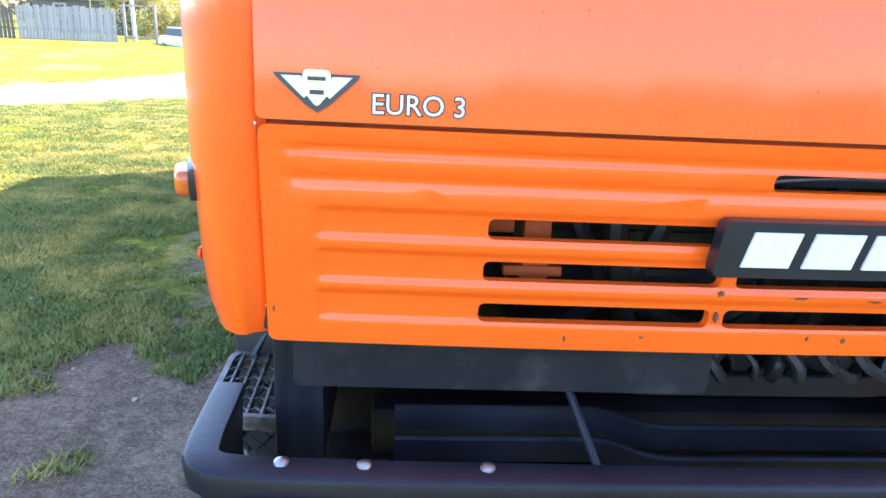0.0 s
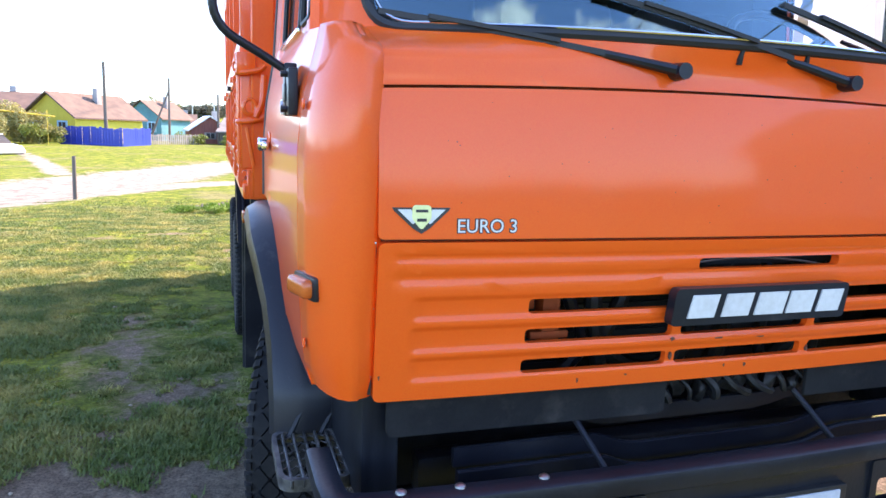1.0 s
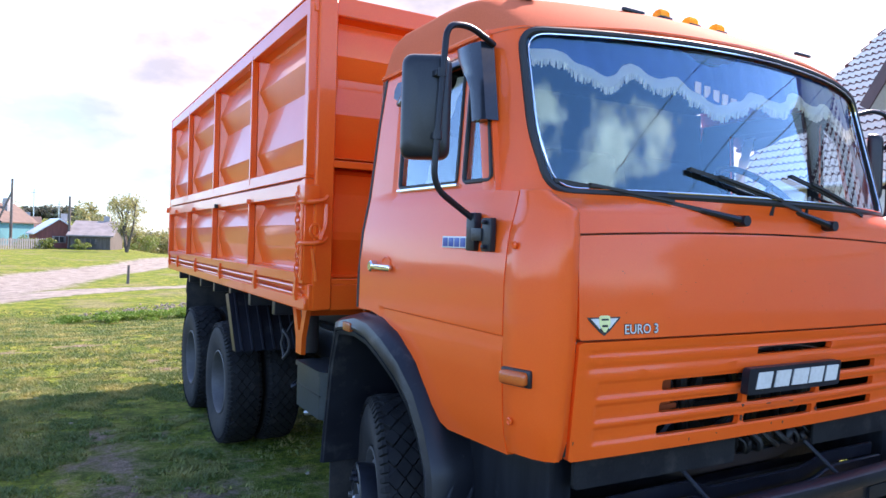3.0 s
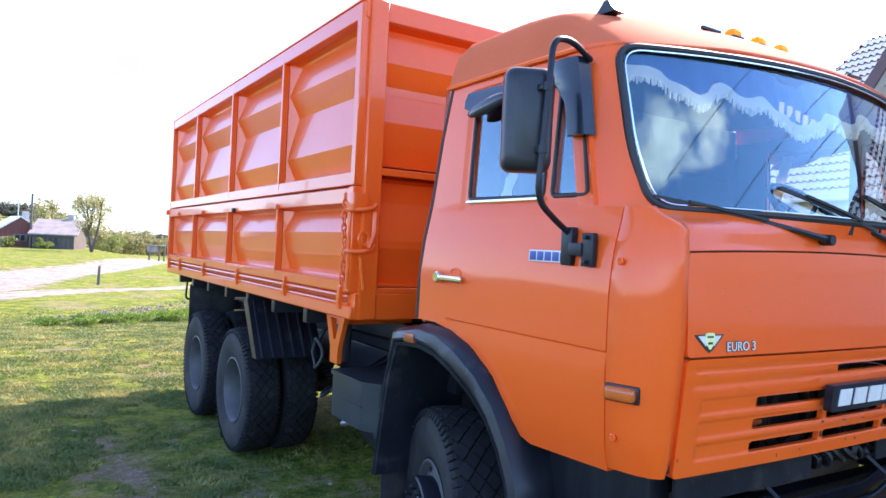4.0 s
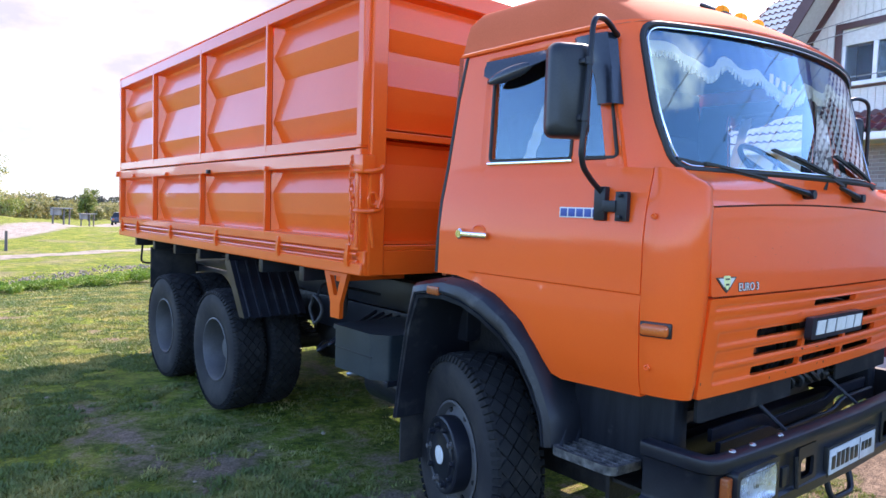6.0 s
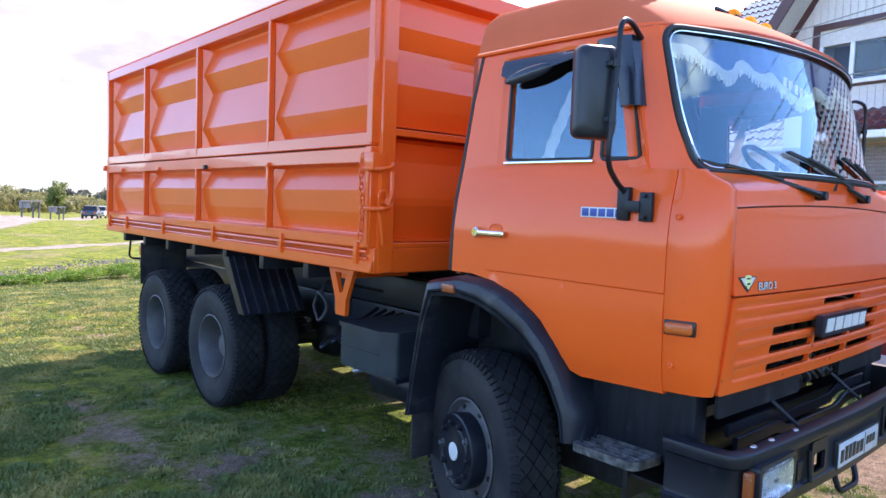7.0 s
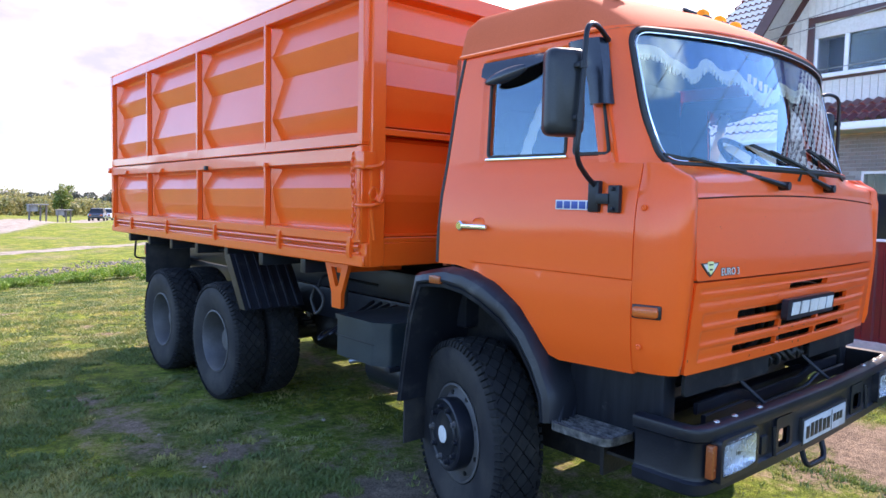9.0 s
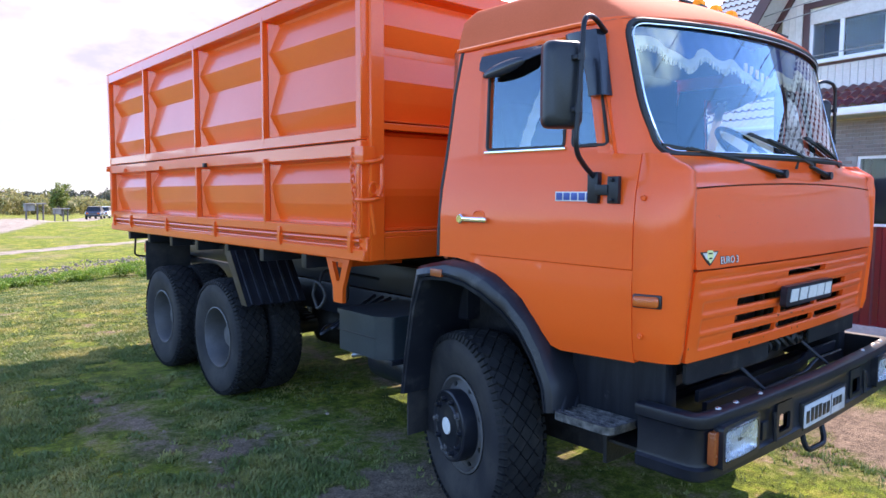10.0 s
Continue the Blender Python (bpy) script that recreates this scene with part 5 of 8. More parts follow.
# front wheel arches
def arch(s):
    outer = [(1.69, 0.62), (1.655, 0.85), (1.60, 1.15), (1.545, 1.372), (1.45, 1.395), (1.30, 1.425), (1.15, 1.418), (0.99, 1.372), (0.85, 1.29), (0.74, 1.18), (0.655, 1.05), (0.59, 0.92), (0.575, 0.87), (0.566, 0.765)]
    inner = [(1.64, 0.62), (1.60, 0.85), (1.545, 1.13), (1.475, 1.285), (1.40, 1.295), (1.28, 1.298), (1.15, 1.28), (1.02, 1.235), (0.90, 1.165), (0.81, 1.08), (0.735, 0.97), (0.69, 0.89), (0.672, 0.85), (0.655, 0.75)]
    b = bmesh.new()
    rings = []
    for i, (o, n) in enumerate(zip(outer, inner)):
        o, n = Vector(o), Vector(o).lerp(Vector(n), 0.88)
        m = o.lerp(n, 0.6)
        tuck = 0.045 * smooth(1.0, 0.62, o.x)
        rings.append([(s * (x - tuck), q.x, q.y) for x, q in ((1.16, o), (1.225, o.lerp(n, 0.04)), (1.262, o.lerp(n, 0.25)), (1.275, m), (1.272, o.lerp(n, 0.72)), (1.255, o.lerp(n, 0.76)), (1.268, o.lerp(n, 0.82)), (1.262, n), (1.22, n), (0.74, n.lerp(o, 0.35)), (0.74, o))])
    loft(b, rings, closed=True, caps=True)
    ob = part("wheel_arch", b, BLACK_PLASTIC, truck, "black plastic wheel arch, dusty", smooth=30)
    b = boxed((s * 1.268 - 0.012, 1.305, 1.33), (s * 1.268 + 0.012, 1.395, 1.372), 0.006)
    part("arch_lamp", b, LENS_DARK, ob, "orange marker lamp")
    b = boxed((s * 1.0 - 0.22, 1.66, 0.36), (s * 1.0 + 0.22, 1.672, 0.75), 0.003)
    part("mud_flap", b, RUBBER, ob, "black rubber mud flap")
    # dirty inner skirt and step
    b = boxed((s * 1.0 - 0.04, 0.12, 0.74), (s * 1.0 + 0.06, 0.62, 1.07), 0.015)
    part("step_skirt", b, SKIRT, truck, "black scratched panel behind the cab step")
    z = 0.775
    x0, x1, y0, y1 = 1.03, 1.228, 0.245, 0.585
    rim = round_poly([(x0, y0), (x1, y0 + 0.02), (x1, y1), (x0, y1)], 0.045, 4)
    cx, cy = (x0 + x1) / 2, (y0 + y1) / 2
    inner_rim = [(cx + (u - cx) * 0.86, cy + (v - cy) * 0.91) for u, v in rim]
    b = sheet(bmesh.new(), rim, [inner_rim], lambda u, v, d: (s * u, v, z - d), 0.035)
    step = part("cab_step", b, STEP_METAL, truck, "worn dark metal grid step under the door", smooth=30)
    for k in range(1, 6):
        x = x0 + (x1 - x0) * k / 6
        part("grid_bar", boxed((s * x - 0.0035, y0 + 0.012, z - 0.024), (s * x + 0.0035, y1 - 0.012, z - 0.001), 0.0015, 1), STEP_METAL, step)
    for k in range(1, 7):
        y = y0 + (y1 - y0) * k / 7
        part("cross_bar", tube(bmesh.new(), [(s * (x0 + 0.012 + (x1 - x0 - 0.024) * q / 12), y + (0.007 if q % 2 else -0.007), z - 0.006) for q in range(13)], 0.0028, 4), STEP_METAL, step)
    for x in (x0 + 0.05, x1 - 0.05):
        part("step_hanger", tube(bmesh.new(), [(s * x, y1 - 0.02, z - 0.02), (s * (x - 0.1), y1 + 0.02, z + 0.16)], 0.01, 6), BLACK_METAL, step)


for s in (-1, 1):
    arch(s)

# bumper
PLAN = [(-1.172, 0.18), (-1.172, 0.0), (-1.167, -0.06), (-1.15, -0.098), (-1.112, -0.124), (-1.04, -0.136), (-0.8, -0.148), (-0.53, -0.156), (-0.38, -0.160), (0, -0.167)]
PLAN = PLAN + [(-x, y) for x, y in PLAN[-2::-1]]
rings = []
for i, (x, y) in enumerate(PLAN):
    a, c = Vector(PLAN[max(i - 1, 0)]), Vector(PLAN[min(i + 1, len(PLAN) - 1)])
    d = (c - a).normalized()
    n = Vector((-d.y, d.x)) * 1.0
    rings.append([(x + n.x * o, y + n.y * o, z) for o, z in ((0.066, 0.885), (0.063, 0.90), (0.014, 0.902), (0.004, 0.896), (0.0, 0.882), (0.004, 0.85), (0.022, 0.838), (0.026, 0.825), (0.026, 0.785), (0.026, 0.70), (0.022, 0.685), (0.008, 0.675), (0.01, 0.635), (0.02, 0.625), (0.055, 0.63), (0.055, 0.70), (0.055, 0.785), (0.06, 0.87))])
bm = loft(bmesh.new(), rings, closed=True, caps=True)
bm.normal_update()
# tow openings go right through
gone = []
for f in bm.faces:
    c = f.calc_center_median()
    if 0.40 < abs(c.x) < 0.51 and 0.72 < c.z < 0.77 and abs(f.normal.y) > 0.8:
        gone.append(f)
bmesh.ops.delete(bm, geom=gone, context="FACES")
bumper = part("bumper", bm, BLACK_METAL, truck, "black painted steel bumper with rounded ends", smooth=35)


def bump_y(x):
    return 0.026 + table(x, [(p[0], p[1]) for p in PLAN[1:-1]])


for x in (-0.99, -0.85, -0.64, 0.64, 0.85, 0.99):
    b = lathe(bmesh.new(), [(0.90, 0.014), (0.905, 0.013), (0.909, 0.007), (0.9095, 0.0)], 12, "Z", Matrix.Translation((x, bump_y(x) + 0.02, 0)))
    part("bolt", b, STEEL, bumper, "bare round bolt head")
for s in (-1, 1):
    # headlight with indicator
    b = sheet(bmesh.new(), round_poly([(-0.162, -0.09), (0.162, -0.09), (0.162, 0.09), (-0.162, 0.09)], 0.02), [round_poly([(-0.142, -0.066), (0.142, -0.066), (0.142, 0.066), (-0.142, 0.066)], 0.02)], lambda u, v, d: (s * 0.905 + u, bump_y(0.905) - 0.042 + d, 0.765 + v), 0.045)
    head = part("headlight", b, BLACK_PLASTIC, bumper, "rectangular headlight with a clear ribbed glass")
    b = bmesh.new()
    loft(b, [[(s * 0.905 + u * k, bump_y(0.905) + y, 0.772 + v * k) for u, v in round_poly([(-0.144, -0.068), (0.144, -0.068), (0.144, 0.068), (-0.144, 0.068)], 0.02)] for k, y in ((1, -0.034), (1, -0.03), (0.8, -0.018), (0.5, -0.010), (0.1, -0.008))], closed=True)
    part("reflector", b, REFLECTOR, head, "bright reflector")
    b = bmesh.new()
    loft(b, [[(s * 0.905 + u, bump_y(0.905) - 0.044 - 0.012 * (1 - (u / 0.146) ** 2) + 0.0035 * abs(math.sin(u * 150)) + q, 0.772 + v) for v, q in ((-0.07, 0.012), (-0.066, 0.0), (0, -0.003), (0.066, 0.0), (0.07, 0.012))] for u in steps(-0.146, 0.146, 56)])
    lens = part("lens", b, LENS, head, "clear glass lens")
    lens.visible_shadow = False
    b = boxed((s * 1.086 - 0.019, -0.142, 0.70), (s * 1.086 + 0.019, -0.11, 0.835), 0.008)
    part("indicator", b, LENS_DARK, bumper, "brownish orange indicator beside the headlight")
    # tow eye opening with a plate round it
    y0 = bump_y(0.455)
    b = sheet(bmesh.new(), round_poly([(-0.085, -0.095), (0.085, -0.095), (0.085, 0.095), (-0.085, 0.095)], 0.012), [round_poly([(-0.06, -0.042), (0.06, -0.042), (0.06, 0.042), (-0.06, 0.042)], 0.02)], lambda u, v, d: (s * 0.455 + u, y0 - 0.012 + d, 0.742 + v), 0.014)
    part("tow_plate", b, BLACK_METAL, bumper, "black plate round the tow eye")
    b = boxed((s * 0.635 - 0.03, y0 - 0.006, 0.70), (s * 0.635 + 0.03, y0 + 0.02, 0.78), 0.006)
    part("wire_block", b, BLACK_PLASTIC, bumper)
    b = tube(bmesh.new(), bend([(s * 0.57, y0 - 0.012, 0.81), (s * 0.57, y0 - 0.02, 0.68)], 0.01, 2), 0.009, 8)
    part("tow_pin", b, BLACK_METAL, bumper)
b = boxed((-0.278, bump_y(0) - 0.016, 0.656), (0.268, bump_y(0) + 0.012, 0.79), 0.006)
number_plate = part("number_plate", b, INK, bumper, "white number plate with dark bars in a black holder")
b = boxed((-0.272, bump_y(0) - 0.02, 0.668), (0.242, bump_y(0), 0.778), 0.004)
part("plate_face", b, PLATE_WHITE, number_plate, "road-worn white plate face")
for k, (x, w) in enumerate(((-0.255, 0.042), (-0.202, 0.04), (-0.154, 0.04), (-0.106, 0.04), (-0.056, 0.042), (-0.006, 0.042), (0.075, 0.036), (0.118, 0.036), (0.161, 0.036))):
    b = boxed((x, bump_y(0) - 0.022, 0.688 if k < 6 else 0.706), (x + w, bump_y(0) - 0.01, 0.756 if k in (1, 2, 3) else 0.748), 0.003)
    part("plate_bar", b, INK, number_plate)
b = boxed((0.052, bump_y(0) - 0.022, 0.674), (0.055, bump_y(0) - 0.01, 0.774))
part("plate_bar", b, INK, number_plate)
b = tube(bmesh.new(), bend([(-0.16, -0.1, 0.64), (-0.15, -0.13, 0.52), (0.06, -0.14, 0.52), (0.08, -0.1, 0.64)], 0.05, 4), 0.014, 8)
part("tow_hook", b, BLACK_METAL, bumper, "black bent steel tow loop")

# behind and under the grille
b = bmesh.new()
extrude_poly(b, round_poly([(-0.99, 0.965), (-0.195, 0.955), (-0.195, 1.062), (-0.99, 1.062)], 0.02), lambda u, v, d: (u, 0.055 + d, v), 0.0, 0.014)
part("rubber_apron", b, TREAD, truck, "black rubber strip under the grille")
b = boxed((0.30, 0.052, 0.96), (0.97, 0.066, 1.062), 0.008)
part("rubber_apron", b, TREAD, truck, "black rubber strip under the grille")
b = boxed((-0.55, 0.34, 0.95), (0.62, 0.40, 1.52), 0.01)
core = part("radiator", b, BLACK_METAL, truck, "black finned radiator")
for k in range(12):
    z = 0.97 + 0.044 * k
    part("fin", boxed((-0.53, 0.328, z), (0.60, 0.338, z + 0.014)), BLACK_METAL, core)
b = boxed((-0.98, 0.45, 0.50), (0.98, 0.47, 1.36))
part("splash_shield", b, GREASY, truck, "dark oily splash shield ahead of the engine")
b = boxed((-0.96, 0.12, 0.60), (0.96, 0.45, 0.615))
part("under_tray", b, GREASY, truck, "dark oily tray under the radiator")
b = boxed((-0.80, 0.56, 0.45), (0.80, 1.60, 1.38), 0.02)
part("engine_block", b, GREASY, truck, "dark greasy engine block")
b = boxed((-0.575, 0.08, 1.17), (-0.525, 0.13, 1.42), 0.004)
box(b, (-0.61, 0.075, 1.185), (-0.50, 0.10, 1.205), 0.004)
part("grille_bracket", b, ORANGE_DULL, truck, "dark orange upright bracket behind the grille")
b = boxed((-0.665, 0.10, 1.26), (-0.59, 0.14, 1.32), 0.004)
part("grille_bracket", b, ORANGE_DULL, truck, "dark orange bracket end behind the grille")
rr = random.Random(11)
for k in range(9):
    x = -0.49 + 0.012 * rr.uniform(0, 3) + 0.115 * k
    pts = [(x, 0.2, 1.42), (x + rr.uniform(-0.05, 0.05), 0.16, 1.28), (x + rr.uniform(-0.12, 0.12), 0.18, 1.12), (x + rr.uniform(-0.2, 0.2), 0.22, 1.0)]
    part("hose", tube(bmesh.new(), bend(pts, 0.08, 4), rr.uniform(0.008, 0.03), 8), (BLACK_PLASTIC, SEAL, GREASY)[k % 3], truck, "dark hose behind the grille")
part("cable_loop", tube(bmesh.new(), [(-0.2 + 0.03 * k, 0.03, 1.395 - 0.0012 * (k - 7) ** 2 * 0.25) for k in range(18)], 0.003, 5), STEEL, truck, "thin grey wire behind the top slot")
for y, z, dz, r in ((0.10, 0.895, -0.042, 0.012), (0.06, 0.85, -0.045, 0.016), (0.24, 0.93, -0.03, 0.014)):
    pts = bend([(-0.80, y, z), (-0.38, y, z), (-0.28, y, z + dz), (0.32, y, z + dz), (0.44, y, z), (0.82, y, z)], 0.06, 4)
    bar = loft(bmesh.new(), [[(p[0], p[1] + a, p[2] + c) for a, c in ((-0.007, 0.0), (0.0, 0.004), (r, 0.0), (r, -0.05), (-0.004, -0.05))] for p in pts], closed=True, caps=True)
    part("tilt_bar", bar, BLACK_METAL, truck, "black bent cross bar under the cab")
for x in (-0.36, 0.4):
    part("stay", tube(bmesh.new(), [(x - 0.11, 0.085, 0.97), (x - 0.06, -0.06, 0.84)], 0.009, 8), BLACK_METAL, truck, "thin black stay")
b = boxed((-0.85, 0.25, 0.68), (0.85, 0.33, 0.80), 0.02)
part("cross_member", b, BLACK_METAL, truck, "black front cross member")
for k in range(12):
    # lumpy castings, hose ends and clips, no two alike
    x, z = -0.19 + 0.045 * k, 1.0 + rr.uniform(-0.03, 0.03)
    b = bmesh.new()
    bmesh.ops.create_icosphere(b, subdivisions=2, radius=1.0)
    bmesh.ops.transform(b, matrix=pose(x, 0.13 + rr.uniform(-0.03, 0.05), z, rr.uniform(0, 90), rr.uniform(0, 90), rr.uniform(0, 90)) @ Matrix.Diagonal((rr.uniform(0.025, 0.06), rr.uniform(0.015, 0.035), rr.uniform(0.02, 0.045), 1)), verts=b.verts)
    for v in b.verts:
        v.co += Vector((rr.uniform(-1, 1), rr.uniform(-1, 1), rr.uniform(-1, 1))) * 0.006
    part("engine_fitting", b, GREASY, truck)
for k in range(7):
    x = -0.22 + 0.09 * k
    pts = bend([(x, 0.16, 1.06), (x + rr.uniform(-0.05, 0.05), 0.09, 1.0), (x + rr.uniform(0.02, 0.1), 0.10, 0.96), (x + rr.uniform(0.05, 0.16), 0.2, 0.98)], 0.04, 4)
    part("hose", tube(bmesh.new(), pts, rr.uniform(0.006, 0.014), 6), (SEAL, GREASY)[k % 2], truck)

# chassis
for s in (-1, 1):
    b = bmesh.new()
    box(b, (s * 0.40 - 0.035, 0.48, 0.72), (s * 0.40 + 0.035, 7.15, 0.98), 0.008)
    part("frame_rail", b, BLACK_METAL, truck, "black chassis rail")
    b = boxed((s * 0.42 - 0.05, 1.95, 1.0), (s * 0.42 + 0.05, 7.3, 1.22), 0.008)
    part("sub_frame", b, BLACK_METAL, truck)
for y in (1.75, 2.9, 3.7, 5.0, 6.3, 7.1):
    b = boxed((-0.4, y - 0.05, 0.76), (0.4, y + 0.05, 0.96), 0.01)
    part("cross_beam", b, BLACK_METAL, truck)
for y in (4.34, 5.66):
    b = tube(bmesh.new(), [(-0.95, y, 0.52), (0.95, y, 0.52)], 0.085, 12)
    lathe(b, [(-0.26, 0.08), (-0.18, 0.2), (0, 0.26), (0.18, 0.2), (0.26, 0.08)], 20, "X", Matrix.Translation((0, y, 0.53)))
    part("axle", b, GREASY, truck, "dark rear axle with differential")
part("axle", tube(bmesh.new(), [(-0.95, 1.26, 0.50), (0.95, 1.26, 0.50)], 0.07, 10), GREASY, truck, "dark front axle")
part("drive_shaft", tube(bmesh.new(), [(0, 2.0, 0.75), (0, 4.3, 0.55)], 0.06, 10), GREASY, truck)
for s in (-1, 1):
    for k in range(6):
        b = boxed((s * 0.5 - 0.045, 4.45 - 0.5 + 0.05 * k, 0.62 + 0.022 * k), (s * 0.5 + 0.045, 5.55 + 0.5 - 0.05 * k, 0.64 + 0.022 * k))
        part("leaf_spring", b, GREASY, truck)

# boxes added to cut the sunlit patch on the ground under the truck
for s in (-1, 1):
    part("ray_block_bar", boxed((s * 0.66 - 0.05, 4.5, 0.40), (s * 0.66 + 0.05, 5.5, 0.80), 0.03), GREASY, truck, "dark box added between the rear axles to block sun")

# behind the cab: air cleaner, mount beam and unseen sun-blocking boxes
b = lathe(bmesh.new(), [(-0.35, 0.0), (-0.35, 0.22), (-0.33, 0.235), (0.33, 0.235), (0.35, 0.22), (0.35, 0.0)], 28, "Z", Matrix.Translation((-0.35, 1.73, 1.45)))
part("air_cleaner", b, BLACK_METAL, truck, "black air cleaner drum behind the cab")
b = boxed((-0.9, 1.50, 1.02), (0.95, 1.95, 1.3), 0.03)
part("cab_rear_mount", b, BLACK_METAL, truck, "black cab mount beam")
# the two boxes are added to stop a sunlit slit between cab and body
b = boxed((0.25, 1.55, 1.3), (0.65, 1.95, 2.55), 0.05)
part("sun_block_tall", b, BLACK_METAL, truck, "black upright box added behind the cab to block sun")
b = boxed((0.70, 1.5, 1.2), (1.05, 1.95, 2.0), 0.05)
part("sun_block_low", b, BLACK_METAL, truck)

# side boxes, tank
b = bmesh.new()
for z0, z1, o in ((0.712, 0.965, 0.0), (0.962, 0.99, 0.009)):
    plan = round_poly([(-1.125 - o, 2.545 + o), (-1.125 - o, 2.115 - o), (-1.055, 2.02 - o), (-0.56, 2.02 - o), (-0.56, 2.545 + o)], 0.02, 3)
    extrude_poly(b, plan, lambda u, v, d: (u, v, d), z0, z1)
battery = part("battery_box", b, BOX_PAINT, truck, "dark blue-green steel battery box with a lid")
part("box_seam", boxed((-1.128, 2.11, 0.842), (-1.12, 2.54, 0.850), 0.002), BLACK_METAL, battery)
part("box_bracket", boxed((-1.08, 2.0, 0.68), (-0.45, 2.05, 0.712), 0.004), BLACK_METAL, battery)
part("drain_stub", tube(bmesh.new(), [(-1.07, 2.34, 0.70), (-1.11, 2.40, 0.685)], 0.016, 8), STEEL, battery)
b = lathe(bmesh.new(), [(1.85, 0.0), (1.85, 0.12), (1.87, 0.135), (2.5, 0.135), (2.52, 0.12), (2.52, 0.0)], 24, "Y", Matrix.Translation((-0.78, 0, 0.60)))
part("air_tank", b, BLACK_METAL, truck, "black air tank under the frame")
b = boxed((0.55, 1.9, 0.50), (1.15, 3.3, 1.0), 0.06, 4)
part("fuel_tank", b, BLACK_METAL, truck, "black fuel tank")
for k in range(4):
    pts = bend([(-0.55, 2.62 + 0.1 * k, 0.98), (-0.9 - 0.05 * k, 2.66 + 0.09 * k, 0.9 - 0.06 * k), (-0.95, 2.75 + 0.08 * k, 0.78), (-0.5, 3.1, 0.74)], 0.06, 4)
    part("air_pipe", tube(bmesh.new(), pts, 0.014, 6), BLACK_METAL, truck, "thin dark pipe beside the frame")
pts = [(-1.13 + 0.012 * math.sin(k), 2.80 + 0.075 * math.cos(k * math.tau / 16), 1.05 + 0.095 * math.sin(k * math.tau / 16)) for k in range(16)]
part("air_hose", tube(bmesh.new(), pts, 0.011, 8, closed=True), SEAL, truck, "looped black air hose")
part("air_hose", tube(bmesh.new(), bend([(-1.10, 2.84, 1.12), (-1.02, 2.9, 1.22), (-0.6, 2.8, 1.12)], 0.06, 4), 0.011, 8), SEAL, truck)
part("lift_cylinder", lathe(bmesh.new(), [(1.0, 0.0), (1.0, 0.05), (1.02, 0.06), (1.28, 0.06), (1.30, 0.05), (1.34, 0.05)], 20, "Z", Matrix.Translation((-0.98, 2.74, 0))), RIM, truck, "grey lift cylinder under the body")

# wheels
def tyre_mesh():
    b = bmesh.new()
    prof = [(-0.095, 0.262), (-0.112, 0.275), (-0.128, 0.33), (-0.136, 0.39), (-0.134, 0.44), (-0.12, 0.474), (-0.105, 0.49), (-0.05, 0.495), (0.05, 0.495), (0.105, 0.49), (0.12, 0.474), (0.134, 0.44), (0.136, 0.39), (0.128, 0.33), (0.112, 0.275), (0.095, 0.262), (0.07, 0.262), (0, 0.255), (-0.07, 0.262), (-0.095, 0.262)]
    lathe(b, prof, 64, caps=False)
    bmesh.ops.remove_doubles(b, verts=b.verts, dist=0.0005)
    return b


def tread_mesh():
    """Diamond blocks across the crown, narrow lugs round both shoulders."""
    b = bmesh.new()
    n, w = 34, 0.038
    da = math.tau / n
    for i in range(-2, 3):
        for k in range(n):
            c0 = (k + 0.5 * (i % 2)) * da
            base, top = [], []
            for u, v in ((-1, -0.12), (-0.12, -1), (0.12, -1), (1, -0.12), (1, 0.12), (0.12, 1), (-0.12, 1), (-1, 0.12)):
                for ring, r, f in ((base, 0.488, 0.90), (top, 0.5125, 0.80)):
                    x, an = i * w + u * w * f, c0 + v * f * da / 2
                    r2 = r - 0.9 * max(0.0, abs(x) - 0.07) ** 2 * 8
                    ring.append(b.verts.new((x, r2 * math.cos(an), r2 * math.sin(an))))
            b.faces.new(top)
            for q in range(8):
                b.faces.new((base[q], base[(q + 1) % 8], top[(q + 1) % 8], top[q]))
    n = 78
    da = math.tau / n
    for k in range(n):
        for s in (-1, 1):
            vs = []
            for t in (-1, 1):
                for x, r, wd in ((0.104, 0.505, 0.33), (0.122, 0.500, 0.32), (0.137, 0.468, 0.22), (0.128, 0.464, 0.26), (0.104, 0.485, 0.34)):
                    an = (k + (0 if s < 0 else 0.5)) * da + t * wd * da
                    vs.append(b.verts.new((s * x, r * math.cos(an), r * math.sin(an))))
            for f in ((0, 1, 2, 3, 4), (9, 8, 7, 6, 5), (0, 5, 6, 1), (1, 6, 7, 2), (2, 7, 8, 3), (3, 8, 9, 4), (4, 9, 5, 0)):
                b.faces.new([vs[i] for i in f])
    return b


